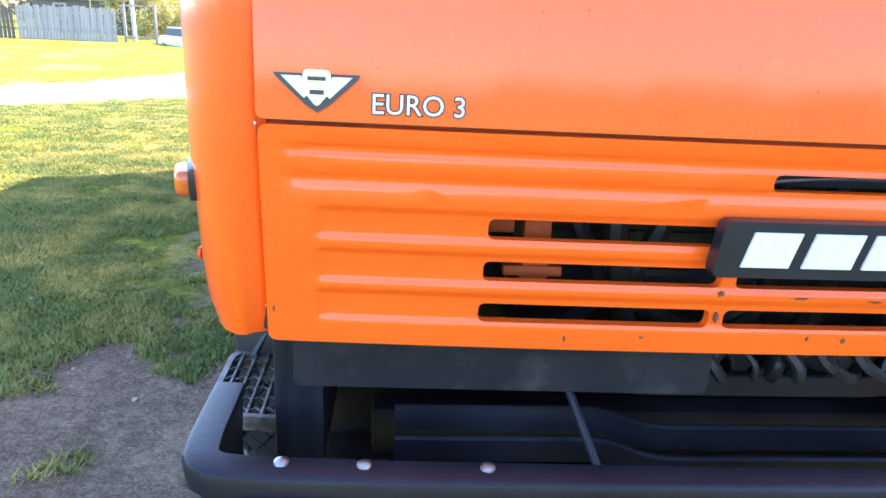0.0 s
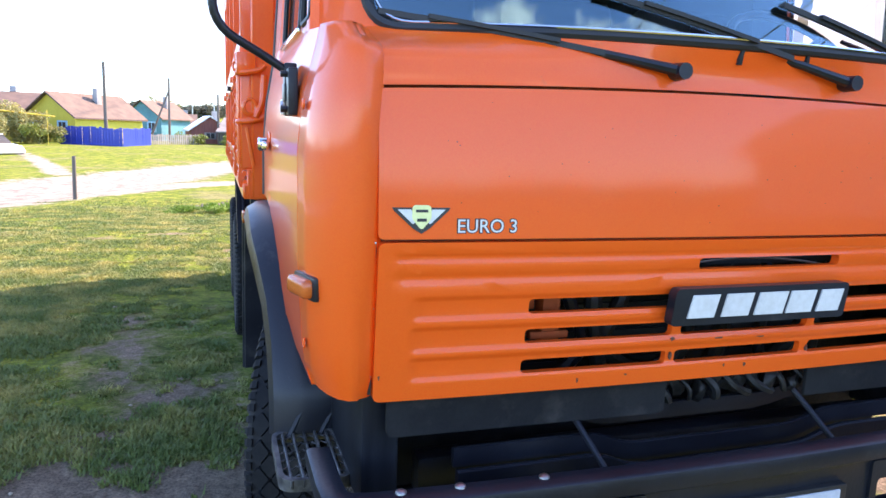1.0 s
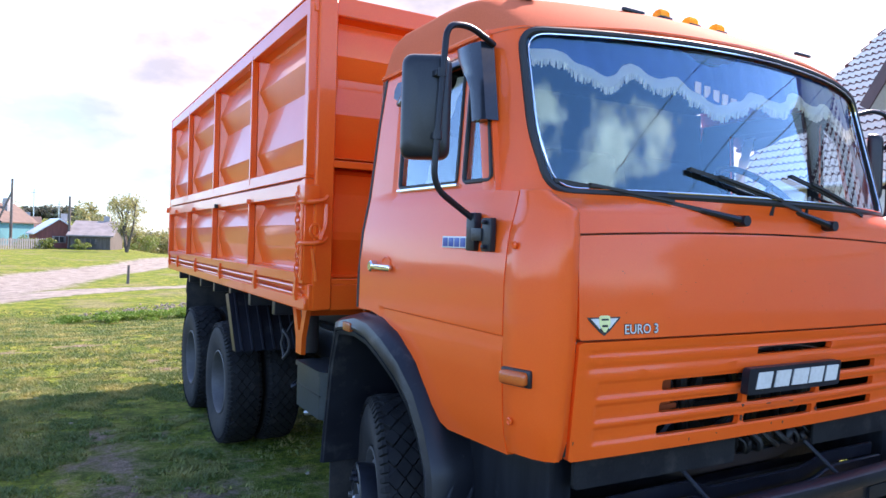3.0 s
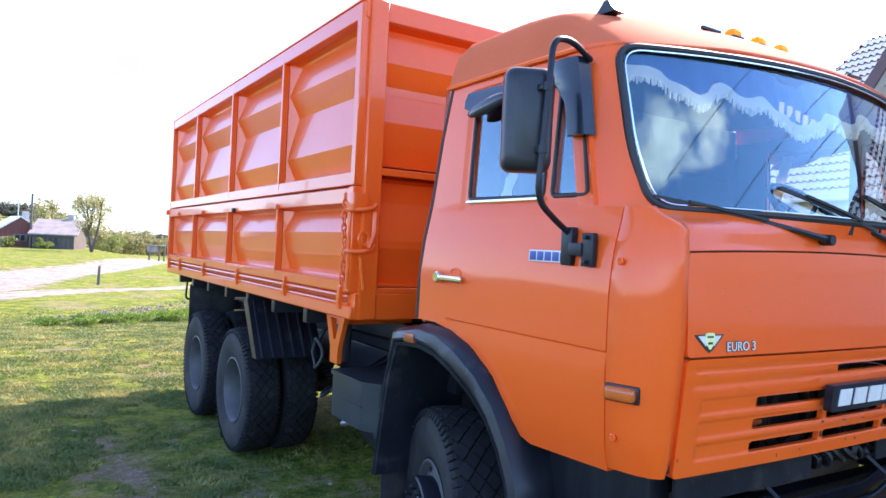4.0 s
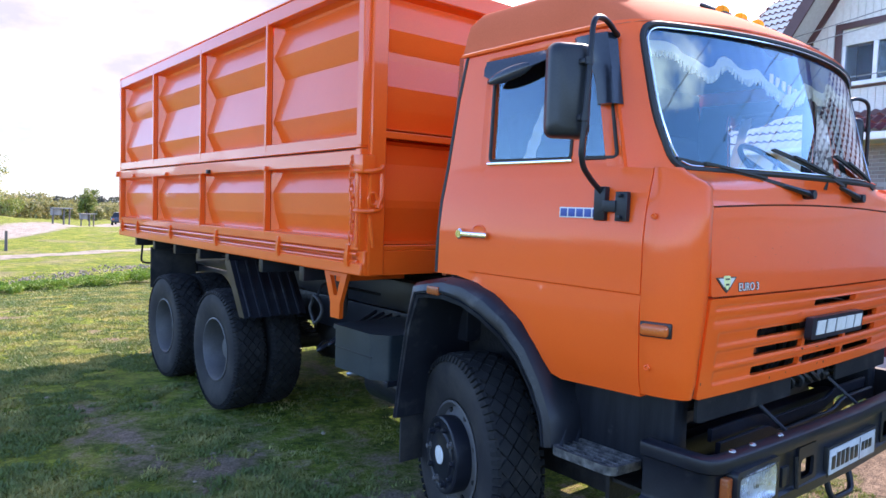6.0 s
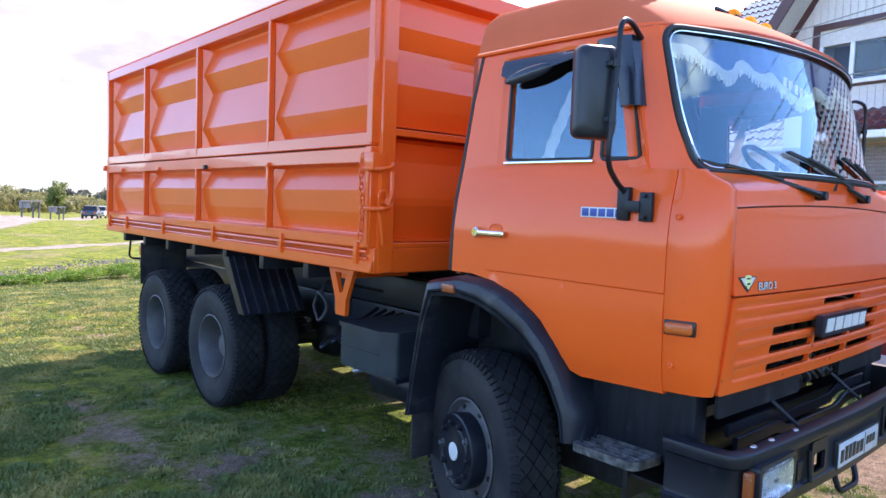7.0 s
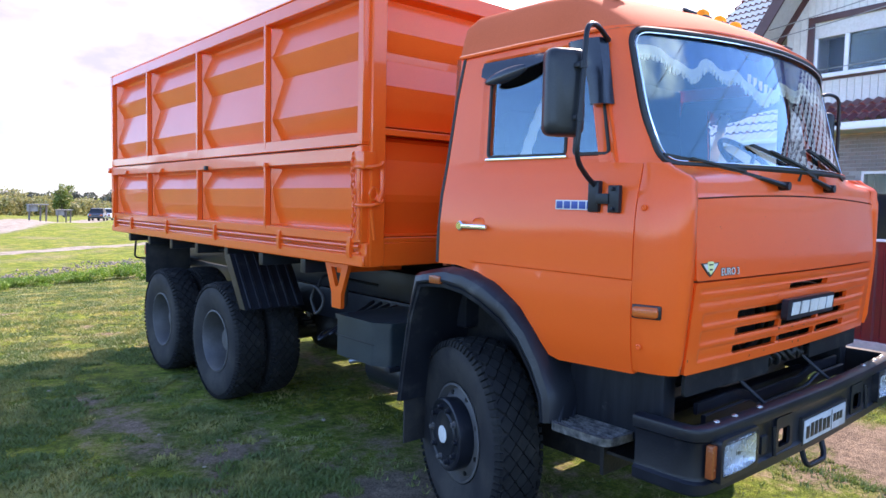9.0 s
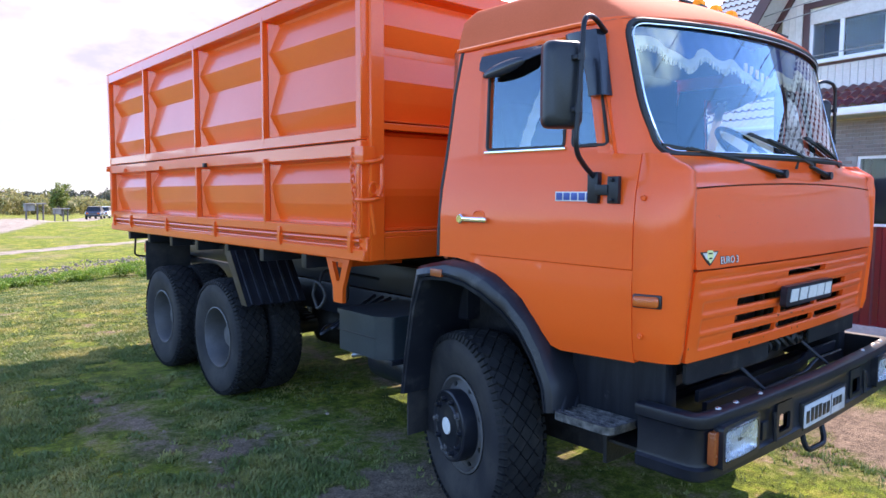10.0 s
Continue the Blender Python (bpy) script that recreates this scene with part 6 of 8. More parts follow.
def wheel(name, label, front):
    w = new(name)
    w.parent = truck
    tagged(w, label)
    part("tyre", tyre_mesh(), RUBBER, w, "dusty black tyre", smooth=30)
    tagged(part("tread", tread_mesh(), TREAD, w, "block tread with shoulder lugs", smooth=30), kind="stuff")
    if front:
        prof = [(-0.10, 0.262), (-0.115, 0.268), (-0.118, 0.255), (-0.10, 0.245), (-0.085, 0.235), (-0.10, 0.2), (-0.105, 0.13), (-0.09, 0.0), (-0.05, 0.0), (-0.05, 0.235), (0.09, 0.24), (0.1, 0.262)]
        part("rim", lathe(bmesh.new(), prof, 40, caps=False), RIM, w, "dark grey steel rim", smooth=30)
        for k in range(8):
            a = (k + 0.5) * math.tau / 8
            part("vent_hole", lathe(bmesh.new(), [(-0.102, 0.0), (-0.102, 0.013), (-0.092, 0.013), (-0.092, 0.0)], 12, "X", Matrix.Translation((0, 0.217 * math.cos(a), 0.217 * math.sin(a)))), GREASY, w)
        b = lathe(bmesh.new(), [(-0.09, 0.188), (-0.165, 0.196), (-0.183, 0.193), (-0.188, 0.184), (-0.186, 0.168), (-0.180, 0.16), (-0.180, 0.125), (-0.187, 0.115), (-0.190, 0.07), (-0.194, 0.06), (-0.194, 0.0), (-0.09, 0.0)], 40)
        part("hub", b, BLACK_METAL, w, "black drum-shaped hub with a ring of nuts", smooth=30)
        for k in range(10):
            a = k * math.tau / 10
            nut = Matrix.Translation((0, 0.146 * math.cos(a), 0.146 * math.sin(a)))
            part("wheel_nut", lathe(bmesh.new(), [(-0.178, 0.021), (-0.186, 0.021), (-0.187, 0.014), (-0.204, 0.013), (-0.206, 0.009), (-0.206, 0.0)], 6, "X", nut), BLACK_METAL if k % 4 else RIM, w)
        part("hub_cap", lathe(bmesh.new(), [(-0.194, 0.047), (-0.199, 0.045), (-0.201, 0.0)], 20), WHITE, w, "white round hub cap")
    else:
        prof = [(-0.10, 0.262), (-0.116, 0.27), (-0.12, 0.258), (-0.1, 0.246), (0.03, 0.236), (0.07, 0.225), (0.085, 0.19), (0.07, 0.13), (0.06, 0.0), (0.09, 0.0), (0.1, 0.24), (0.105, 0.262)]
        part("rim", lathe(bmesh.new(), prof, 40, caps=False), RIM, w, "dusty grey deep-dished rim", smooth=30)
        for k in range(10):
            a = k * math.tau / 10
            part("wheel_nut", lathe(bmesh.new(), [(0.075, 0.016), (0.045, 0.015), (0.04, 0.0)], 6, "X", Matrix.Translation((0, 0.165 * math.cos(a), 0.165 * math.sin(a)))), RIM, w)
        part("hub", lathe(bmesh.new(), [(0.07, 0.11), (0.0, 0.1), (-0.015, 0.085), (-0.02, 0.0)], 24), RIM, w, "grey round hub")
    return w


front_wheel = wheel("front_wheel", "front wheel with black nut ring and white hub cap", True)
front_wheel.matrix_basis = pose(-1.04, 1.262, 0.512, 0, 0, -16)
copy_thing(front_wheel, pose(1.04, 1.262, 0.512, 0, 0, 164))
outer_wheel = wheel("rear_wheel", "rear twin wheel with a dished grey rim", False)
outer_wheel.matrix_basis = pose(-1.115, 4.33, 0.51)
copy_thing(outer_wheel, pose(-1.115, 5.65, 0.51, 40))
inner = wheel("inner_rear_wheel", "inner tyre of the rear twin wheels", False)
inner.matrix_basis = pose(-0.80, 4.33, 0.51)
copy_thing(inner, pose(-0.80, 5.65, 0.51, 15))
for y in (4.33, 5.65):
    copy_thing(outer_wheel, pose(1.115, y, 0.51, 0, 0, 180))
    copy_thing(inner, pose(0.80, y, 0.51, 0, 0, 180))

# rear mud guards
for s in (-1, 1):
    b = bmesh.new()
    extrude_poly(b, [(3.72, 0.86), (3.82, 0.86), (4.12, 1.27), (4.02, 1.29)], lambda u, v, d: (s * d, u, v), 0.70, 1.235)
    guard = part("mud_guard", b, BLACK_PLASTIC, truck, "black ribbed mud guard ahead of the rear wheels")
    for k in range(6):
        y = 3.70
        x = s * (0.76 + 0.085 * k)
        part("guard_rib", tube(bmesh.new(), [(x, 3.72, 0.87), (x, 4.02, 1.285)], 0.012, 6), BLACK_PLASTIC, guard)
    b = bmesh.new()
    extrude_poly(b, [(4.02, 1.25), (4.12, 1.27), (6.1, 1.27), (6.1, 1.25)], lambda u, v, d: (s * d, u, v), 0.70, 0.98)
    part("guard_top", b, BLACK_PLASTIC, truck)
    b = boxed((s * 0.95 - 0.24, 6.24, 0.82), (s * 0.95 + 0.24, 6.252, 1.25), 0.003)
    part("mud_flap", b, RUBBER, truck)
b = boxed((-0.95, 6.95, 0.9), (0.95, 7.03, 1.02), 0.01)
part("rear_beam", b, BLACK_METAL, truck, "black rear under-run beam")
for s in (-1, 1):
    b = boxed((s * 0.8 - 0.14, 7.0, 1.05), (s * 0.8 + 0.14, 7.08, 1.16), 0.01)
    part("tail_lamp", b, AMBER_DULL, truck, "red and orange tail lamp")
    part("tail_guard", tube(bmesh.new(), bend([(s * 1.05, 7.0, 1.3), (s * 1.06, 7.05, 1.02), (s * 0.85, 7.05, 1.0), (s * 0.85, 7.0, 1.25)], 0.05, 3), 0.012, 6), BLACK_METAL, truck)

# ---- cargo body ----
Y0, Y1, X1 = 2.06, 7.22, 1.25


def lean(x, y, z):
    """The body sits slightly tail-down on its frame."""
    return (x, y, z - 0.004 * (y - Y0))


cargo = new("cargo_body")
cargo.parent = truck
tagged(cargo, "orange enamelled high-sided tipper body with pressed panels")


def cbox(name, lo, hi, bevel=0.006, label="", material=None, seg=1):
    b = boxed(lo, hi, bevel, seg)
    for v in b.verts:
        v.co = lean(*v.co)
    return part(name, b, material or ORANGE_BODY, cargo, label)


UPPER = [(3.03, 0.0), (3.005, 0.05), (2.988, 0.058), (2.797, 0.006), (2.64, 0.058), (2.345, 0.006), (2.192, 0.052), (2.18, 0.045), (2.165, 0.0)]
LOWER = [(2.005, 0.0), (1.985, 0.05), (1.972, 0.054), (1.838, 0.008), (1.70, 0.020), (1.58, 0.045), (1.57, 0.04), (1.555, 0.0)]


def bay(profile, y0, y1, place, name="side_panel", taper=1.35):
    """One pressed panel between two ribs; its waves run out towards both ends."""
    zs = []
    for (za, da), (zb, db) in zip(profile, profile[1:]):
        n = max(1, int(abs(zb - za) / 0.012))
        zs += [(za + (zb - za) * k / n, da + (db - da) * k / n) for k in range(n)]
    zs.append(profile[-1])
    ends = [0.0068 * k for k in range(16)]
    ys = [y0 + e for e in ends] + [y1 - e for e in reversed(ends)]
    b = bmesh.new()
    loft(b, [[place(y, z, min(d, min(y - y0, y1 - y) / taper)) for z, d in zs] for y in ys])
    loft(b, [[place(y, z, 0.075) for z in (profile[0][0] + 0.01, profile[-1][0] - 0.01)] for y in (y0 - 0.01, y1 + 0.01)])
    return part(name, b, ORANGE_BODY, cargo, smooth=9, recalc=True)


RIBS = [3.36, 4.66, 5.98]


def body_side(s):
    def place(y, z, d):
        return lean(s * (X1 - 0.045 - d), y, z)

    stops = [Y0 + 0.07] + RIBS + [Y1 - 0.06]
    for a, c in zip(stops, stops[1:]):
        bay(UPPER, a + 0.015, c - 0.015, place)
        bay(LOWER, a + 0.015, c - 0.015, place)
    cbox("inner_sheet", (s * (X1 - 0.135) - 0.006, Y0 + 0.10, 1.43), (s * (X1 - 0.135) + 0.006, Y1 - 0.02, 3.10), 0.0, "orange inner sheet of the side board")
    for y in RIBS:
        for z0, z1 in ((2.13, 3.06), (1.535, 2.03)):
            cbox("rib", (s * (X1 - 0.022) - 0.024, y - 0.016, z0), (s * (X1 - 0.022) + 0.022, y + 0.016, z1), 0.004, "orange upright rib")
    # rails
    for nm, z0, z1, o in (("top_rail", 3.022, 3.12, 0.0), ("seam_rail", 2.098, 2.178, 0.0), ("seam_rail", 1.997, 2.088, 0.004), ("lower_rail", 1.495, 1.562, 0.0)):
        cbox(nm, (s * (X1 - 0.03 + o) - 0.03, Y0 + 0.02, z0), (s * (X1 - 0.03 + o) + 0.03, Y1, z1), 0.006, "orange lengthwise rail")
    cbox("seam_strip", (s * (X1 - 0.05) - 0.012, Y0 + 0.10, 2.05), (s * (X1 - 0.05) + 0.012, Y1 - 0.1, 2.12), 0.0, "dark gap strip", SEAL)
    cbox("top_cap", (s * (X1 - 0.03) - 0.035, Y0 + 0.02, 3.12), (s * (X1 - 0.03) + 0.035, Y1, 3.132), 0.003)
    for y0, y1 in ((Y0, Y0 + 0.075), (Y1 - 0.075, Y1)):
        cbox("side_post", (s * (X1 - 0.035) - 0.038, y0 + 0.012, 2.11), (s * (X1 - 0.035) + 0.038, y1, 3.117), 0.006, "orange side post")
        cbox("side_post", (s * (X1 - 0.03) - 0.037, y0 + 0.012, 1.50), (s * (X1 - 0.03) + 0.037, y1, 2.094), 0.006, "orange side post")
    # sill with two thin bars and hinge blocks
    part("sill_bar", tube(bmesh.new(), [lean(s * (X1 - 0.01), y, 1.475) for y in steps(Y0 + 0.05, Y1 - 0.05, 4)], 0.013, 8), ORANGE_BODY, cargo)
    part("sill_bar", tube(bmesh.new(), [lean(s * (X1 - 0.012), y, 1.432) for y in steps(Y0 + 0.05, Y1 - 0.05, 4)], 0.011, 8), ORANGE_BODY, cargo)
    cbox("sill", (s * (X1 - 0.05) - 0.05, Y0, 1.35), (s * (X1 - 0.05) + 0.035, Y1 + 0.02, 1.425), 0.008, "orange floor sill")
    cbox("sill_back", (s * (X1 - 0.08) - 0.02, Y0, 1.425), (s * (X1 - 0.08) + 0.03, Y1, 1.50), 0.004)
    for y in (2.2, 3.12, 4.27, 5.42, 6.5, 7.1):
        b = bmesh.new()
        extrude_poly(b, [(1.25 + 0.012, 1.53), (1.235, 1.535), (1.235, 1.40), (1.262, 1.40), (1.27, 1.44)], lambda u, v, d: lean(s * u, y + d, v), -0.018, 0.018)
        part("hinge", b, ORANGE_BODY, cargo, "orange side board hinge")
    for y in (3.3, 4.4, 5.5, 6.6):
        b = boxed((s * X1 - 0.03, y, 1.985), (s * X1 + 0.008, y + 0.04, 2.02), 0.004)
        part("stop_block", b, GREASY if s < 0 and y > 4.0 and y < 4.5 else ORANGE_BODY, cargo)


def front_place(u, z, d):
    return lean(u, Y0 + 0.045 + d, z)


for s in (-1, 1):
    body_side(s)

FRONT_UP = [(3.03, 0.0), (3.01, 0.045), (2.816, 0.008), (2.69, 0.05), (2.64, 0.052), (2.48, 0.012), (2.35, 0.030), (2.236, 0.058), (2.222, 0.0)]
FRONT_LOW = [(2.15, 0.0), (2.135, 0.055), (2.02, 0.052), (1.80, 0.010), (1.755, 0.010), (1.55, 0.052), (1.535, 0.0)]
for prof in (FRONT_UP, FRONT_LOW):
    bay(prof, -1.10, 1.10, front_place, "front_panel", taper=1.0)
cbox("inner_sheet", (-X1 + 0.14, Y0 + 0.125, 1.43), (X1 - 0.14, Y0 + 0.137, 3.10), 0.0, "orange inner sheet of the front board")
cbox("front_top_rail", (-X1 + 0.02, Y0 + 0.005, 3.03), (X1 - 0.02, Y0 + 0.075, 3.14), 0.006, "orange front top rail")
cbox("front_ledge", (-X1 + 0.08, Y0 - 0.012, 2.165), (X1 - 0.08, Y0 + 0.08, 2.205), 0.004, "orange ledge across the front board")
cbox("front_ledge", (-X1 + 0.08, Y0 - 0.008, 1.50), (X1 - 0.08, Y0 + 0.08, 1.53), 0.004, "orange ledge across the front board")
cbox("front_sill", (-X1 + 0.02, Y0 - 0.004, 1.35), (X1 - 0.02, Y0 + 0.08, 1.50), 0.006, "orange front sill")
for s in (-1, 1):
    cbox("corner_post", (s * (X1 - 0.10) - 0.055, Y0 - 0.015, 1.35), (s * (X1 - 0.10) + 0.055, Y0 + 0.08, 3.142), 0.008, "orange front corner post")
    cbox("rear_post", (s * (X1 - 0.08) - 0.055, Y1 - 0.05, 1.36), (s * (X1 - 0.08) + 0.055, Y1 + 0.05, 3.12), 0.008, "orange rear corner post")
cbox("tail_board", (-X1 + 0.12, Y1 - 0.01, 1.42), (X1 - 0.12, Y1 + 0.03, 3.10), 0.01, "orange tail board")
for k in range(3):
    cbox("tail_rib", (-X1 + 0.14, Y1 + 0.03, 1.7 + 0.55 * k), (X1 - 0.14, Y1 + 0.06, 1.76 + 0.55 * k), 0.006)
cbox("cargo_floor", (-X1 + 0.1, Y0 + 0.06, 1.40), (X1 - 0.1, Y1, 1.43), 0.0, "orange steel floor")
for y in steps(Y0 + 0.85, Y1 - 0.4, 6):
    b = boxed((-1.18, y - 0.035, 1.235), (1.18, y + 0.035, 1.355), 0.006)
    part("floor_beam", b, BLACK_METAL, cargo)

# latch gear and chain at the front corner
for s in (-1, 1):
    x = s * (X1 + 0.012)
    b = tube(bmesh.new(), [lean(x, Y0 + 0.035, 2.02), lean(x, Y0 + 0.035, 1.52)], 0.012, 8)
    part("latch_bar", b, ORANGE_BODY, cargo, "orange latch bar")
    part("latch_plate", boxed((s * (X1 - 0.02) - 0.045, Y0 - 0.035, 1.955), (s * (X1 - 0.02) + 0.045, Y0 + 0.075, 2.055), 0.008), ORANGE_BODY, cargo, "orange latch plate on the corner post")
    for z in (1.965, 1.735):
        way = [lean(s * (X1 + 0.012), Y0 + 0.09, z), lean(s * (X1 + 0.024), Y0 - 0.01, z - 0.006), lean(s * (X1 - 0.03), Y0 - 0.055, z - 0.004), lean(s * (X1 - 0.085), Y0 - 0.06, z + 0.008), lean(s * (X1 - 0.105), Y0 - 0.05, z + 0.03)]
        b = tube(bmesh.new(), bend(way, 0.04, 4), 0.013, 8)
        part("latch_claw", b, ORANGE_BODY, cargo, "orange bent latch claw")
    b = tube(bmesh.new(), bend([lean(s * (X1 - 0.10), Y0 - 0.055, 1.95), lean(s * (X1 - 0.095), Y0 - 0.065, 1.83), lean(s * (X1 - 0.06), Y0 - 0.07, 1.75)], 0.03, 3), 0.015, 8)
    part("latch_lever", b, ORANGE_BODY, cargo, "orange lever")
    ring = [lean(s * (X1 - 0.035) + 0.03 * math.cos(q * math.tau / 14), Y0 - 0.06, 1.80 + 0.036 * math.sin(q * math.tau / 14)) for q in range(14)]
    part("latch_ring", tube(bmesh.new(), ring, 0.009, 6, closed=True), ORANGE_BODY, cargo, "orange painted ring")
    part("latch_pin", tube(bmesh.new(), [lean(s * (X1 - 0.02), Y0 - 0.055, 1.70), lean(s * (X1 - 0.05), Y0 - 0.05, 1.52)], 0.010, 6), ORANGE_BODY, cargo)
    for k in range(15):
        z = 2.03 - 0.034 * k
        ring = []
        for q in range(12):
            a = q * math.tau / 12
            w, h = 0.013 * math.cos(a), 0.024 * math.sin(a)
            ring.append(lean(x + s * (0.012 + (w if k % 2 else 0)), Y0 + 0.075 + (0 if k % 2 else w) + 0.01 * math.sin(k * 0.5), z + h))
        part("chain_link", tube(bmesh.new(), ring, 0.0055, 5, closed=True), ORANGE_BODY, cargo, "orange painted chain link" if k == 0 else "")
    b = sheet(bmesh.new(), [(2.74, 1.345), (2.43, 1.345), (2.525, 1.12), (2.53, 1.02), (2.64, 1.02), (2.645, 1.12)], [[(2.655, 1.30), (2.60, 1.17), (2.565, 1.17), (2.52, 1.30)]], lambda u, v, d: (s * (1.105 - d), u, v), 0.03)
    box(b, (s * 0.82 - 0.26, 2.565, 1.26), (s * 0.82 + 0.26, 2.62, 1.345), 0.004)
    part("lift_bracket", b, ORANGE_BODY, truck, "orange three-cornered bracket under the body", smooth=30)
    b = boxed((s * (X1 + 0.01) - 0.02, Y1 + 0.0, 2.0), (s * (X1 + 0.01) + 0.02, Y1 + 0.05, 2.06), 0.005)
    part("tail_latch", b, ORANGE_BODY, cargo)

# ---- the house beside the yard ----
house = thing("house", "two-storey house with brick ground floor, pale siding and burgundy tile roofs", "house", Matrix.Translation((12.0, 5.25, 0)) @ pose(0, 0, 0, 0, 0, -10))
# in the house's own measure: x into the house, y along the front (0 at its corner, the front runs to minus y)


def hpart(name, b, material, label="", parent=None, smooth=35):
    return part(name, b, material, parent or house, label, smooth)


WIN_LOW = (-3.3, -1.72, 1.10, 2.52)
WIN_UP = (-3.0, -0.62, 4.50, 5.62)


def wall_with(y0, y1, z0, z1, hole, material, name, label):
    a, c, zb, zt = hole
    b = sheet(bmesh.new(), [(y0, z0), (y1, z0), (y1, z1), (y0, z1)], [[(a, zb), (c, zb), (c, zt), (a, zt)]], lambda u, v, d: (d, u, v), 0.3)
    return hpart(name, b, material, label, smooth=0)


brick_wall = wall_with(-9.0, 0.0, 0.0, 3.25, WIN_LOW, MORTAR, "brick_wall", "grey-brown brick wall")
upper_wall = wall_with(-9.0, 0.0, 3.25, 7.2, WIN_UP, SIDING, "upper_wall", "pale vertical siding wall")
hpart("side_wall", boxed((0.3, -0.3, 0), (9, 0.0, 5.6)), SIDING, "pale side wall")
hpart("far_wall", boxed((8.7, -9, 0), (9, -0.3, 7)), SIDING)
hpart("end_wall", boxed((0.3, -9, 0), (8.7, -8.7, 7)), SIDING)

# siding boards
board = boxed((-0.016, 0.004, 0), (0.0, 0.146, 1.0), 0.004, 1)
board_me = bpy.data.meshes.new("siding_board")
board.to_mesh(board_me)
board.free()
board_me.materials.append(SIDING)


def siding(y, z0, z1):
    o = new("siding_board", board_me)
    o.parent = upper_wall
    o.location, o.scale = (0, y, z0), (1, 1, z1 - z0)


for k in range(28):
    y = -0.16 - 0.15 * k
    if WIN_UP[0] - 0.2 < y < WIN_UP[1] + 0.05:
        siding(y, 3.9, WIN_UP[2] - 0.1)
        siding(y, WIN_UP[3] + 0.1, 7.0)
    else:
        siding(y, 3.9, 5.4 + 1.3 * min(1.2, -y - 0.1))


def window(hole, mull, name, label, trim):
    a, c, zb, zt = hole
    win = hpart(name, sheet(bmesh.new(), [(a, zb), (c, zb), (c, zt), (a, zt)], [[(a + 0.06, zb + 0.06), (c - 0.06, zb + 0.06), (c - 0.06, zt - 0.06), (a + 0.06, zt - 0.06)]], lambda u, v, d: (0.03 + d, u, v), 0.07), PVC, label)
    n = len(mull)
    for m in mull:
        hpart("mullion", boxed((0.03, m - 0.045, zb + 0.06), (0.10, m + 0.045, zt - 0.06), 0.006), PVC, parent=win)
    edges = [a + 0.06] + list(mull) + [c - 0.06]
    for p, q in zip(edges, edges[1:]):
        hpart("pane", boxed((0.06, p, zb + 0.06), (0.066, q, zt - 0.06)), HOUSE_GLASS, "window glass", win, smooth=0)
    hpart("curtain", boxed((0.55, a, zb - 0.2), (0.57, c, zt + 0.2)), CURTAIN, "dim blue curtain behind the glass", win)
    if trim:
        for lo, hi in (((-0.03, a - 0.14, zt), (0.0, c + 0.14, zt + 0.13)), ((-0.03, a - 0.14, zb - 0.10), (0.0, c + 0.14, zb)), ((-0.03, a - 0.14, zb), (0.0, a, zt)), ((-0.03, c, zb), (0.0, c + 0.14, zt))):
            hpart("trim", boxed(lo, hi, 0.006), DARK_TRIM, "dark brown window trim", win)
    hpart("sill", boxed((-0.1, a - 0.05, zb - 0.05), (0.05, c + 0.05, zb - 0.005), 0.008), PVC, "white sill", win)


window(WIN_LOW, (-2.5,), "window", "white plastic window in the brick wall", False)
window(WIN_UP, (-1.28, -2.15), "window", "white three-part upper window with brown trim", True)


def tile_sheet(u0, u1, v0, v1, place, course=0.35, wave=0.2, lip=0.034):
    """Pressed metal tiles: waves across, a step at every course that stands out under each crest."""
    b = bmesh.new()
    n = int((u1 - u0) / wave * 6)
    us = steps(u0, u1, n)
    vs = []
    v = v0
    while v < v1 - 1e-6:
        e = min(v + course, v1)
        vs += [(v, lip), (v + (e - v) * 0.5, lip * 0.5), (e - 0.012, 0.0)]
        v = e
    rows = []
    for v, h in vs:
        row = []
        for u in us:
            crest = 0.5 * (1 + math.cos(u * math.tau / wave))
            row.append(place(u, v, h * (0.35 + 0.65 * crest) + 0.036 * crest))
        rows.append(row)
    return loft(b, rows)


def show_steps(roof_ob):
    """Step faces stay burgundy; the pale rest has sky glare put into its colour."""
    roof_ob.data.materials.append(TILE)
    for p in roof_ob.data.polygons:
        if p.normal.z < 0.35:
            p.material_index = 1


# canopy of tiles over the ground floor
hpart("canopy", tile_sheet(-9.0, -0.9, 0.0, 1.0, lambda u, v, h: (-0.75 + 0.72 * v - h * 0.6, u, 3.42 + 0.5 * v + h)), TILE, "burgundy tile canopy", smooth=30)
hpart("canopy_edge", boxed((-0.78, -9.0, 3.28), (-0.72, -0.9, 3.42), 0.01), PVC, "white gutter board")
hpart("canopy_soffit", boxed((-0.74, -9.0, 3.27), (0.0, -0.9, 3.31)), SIDING)

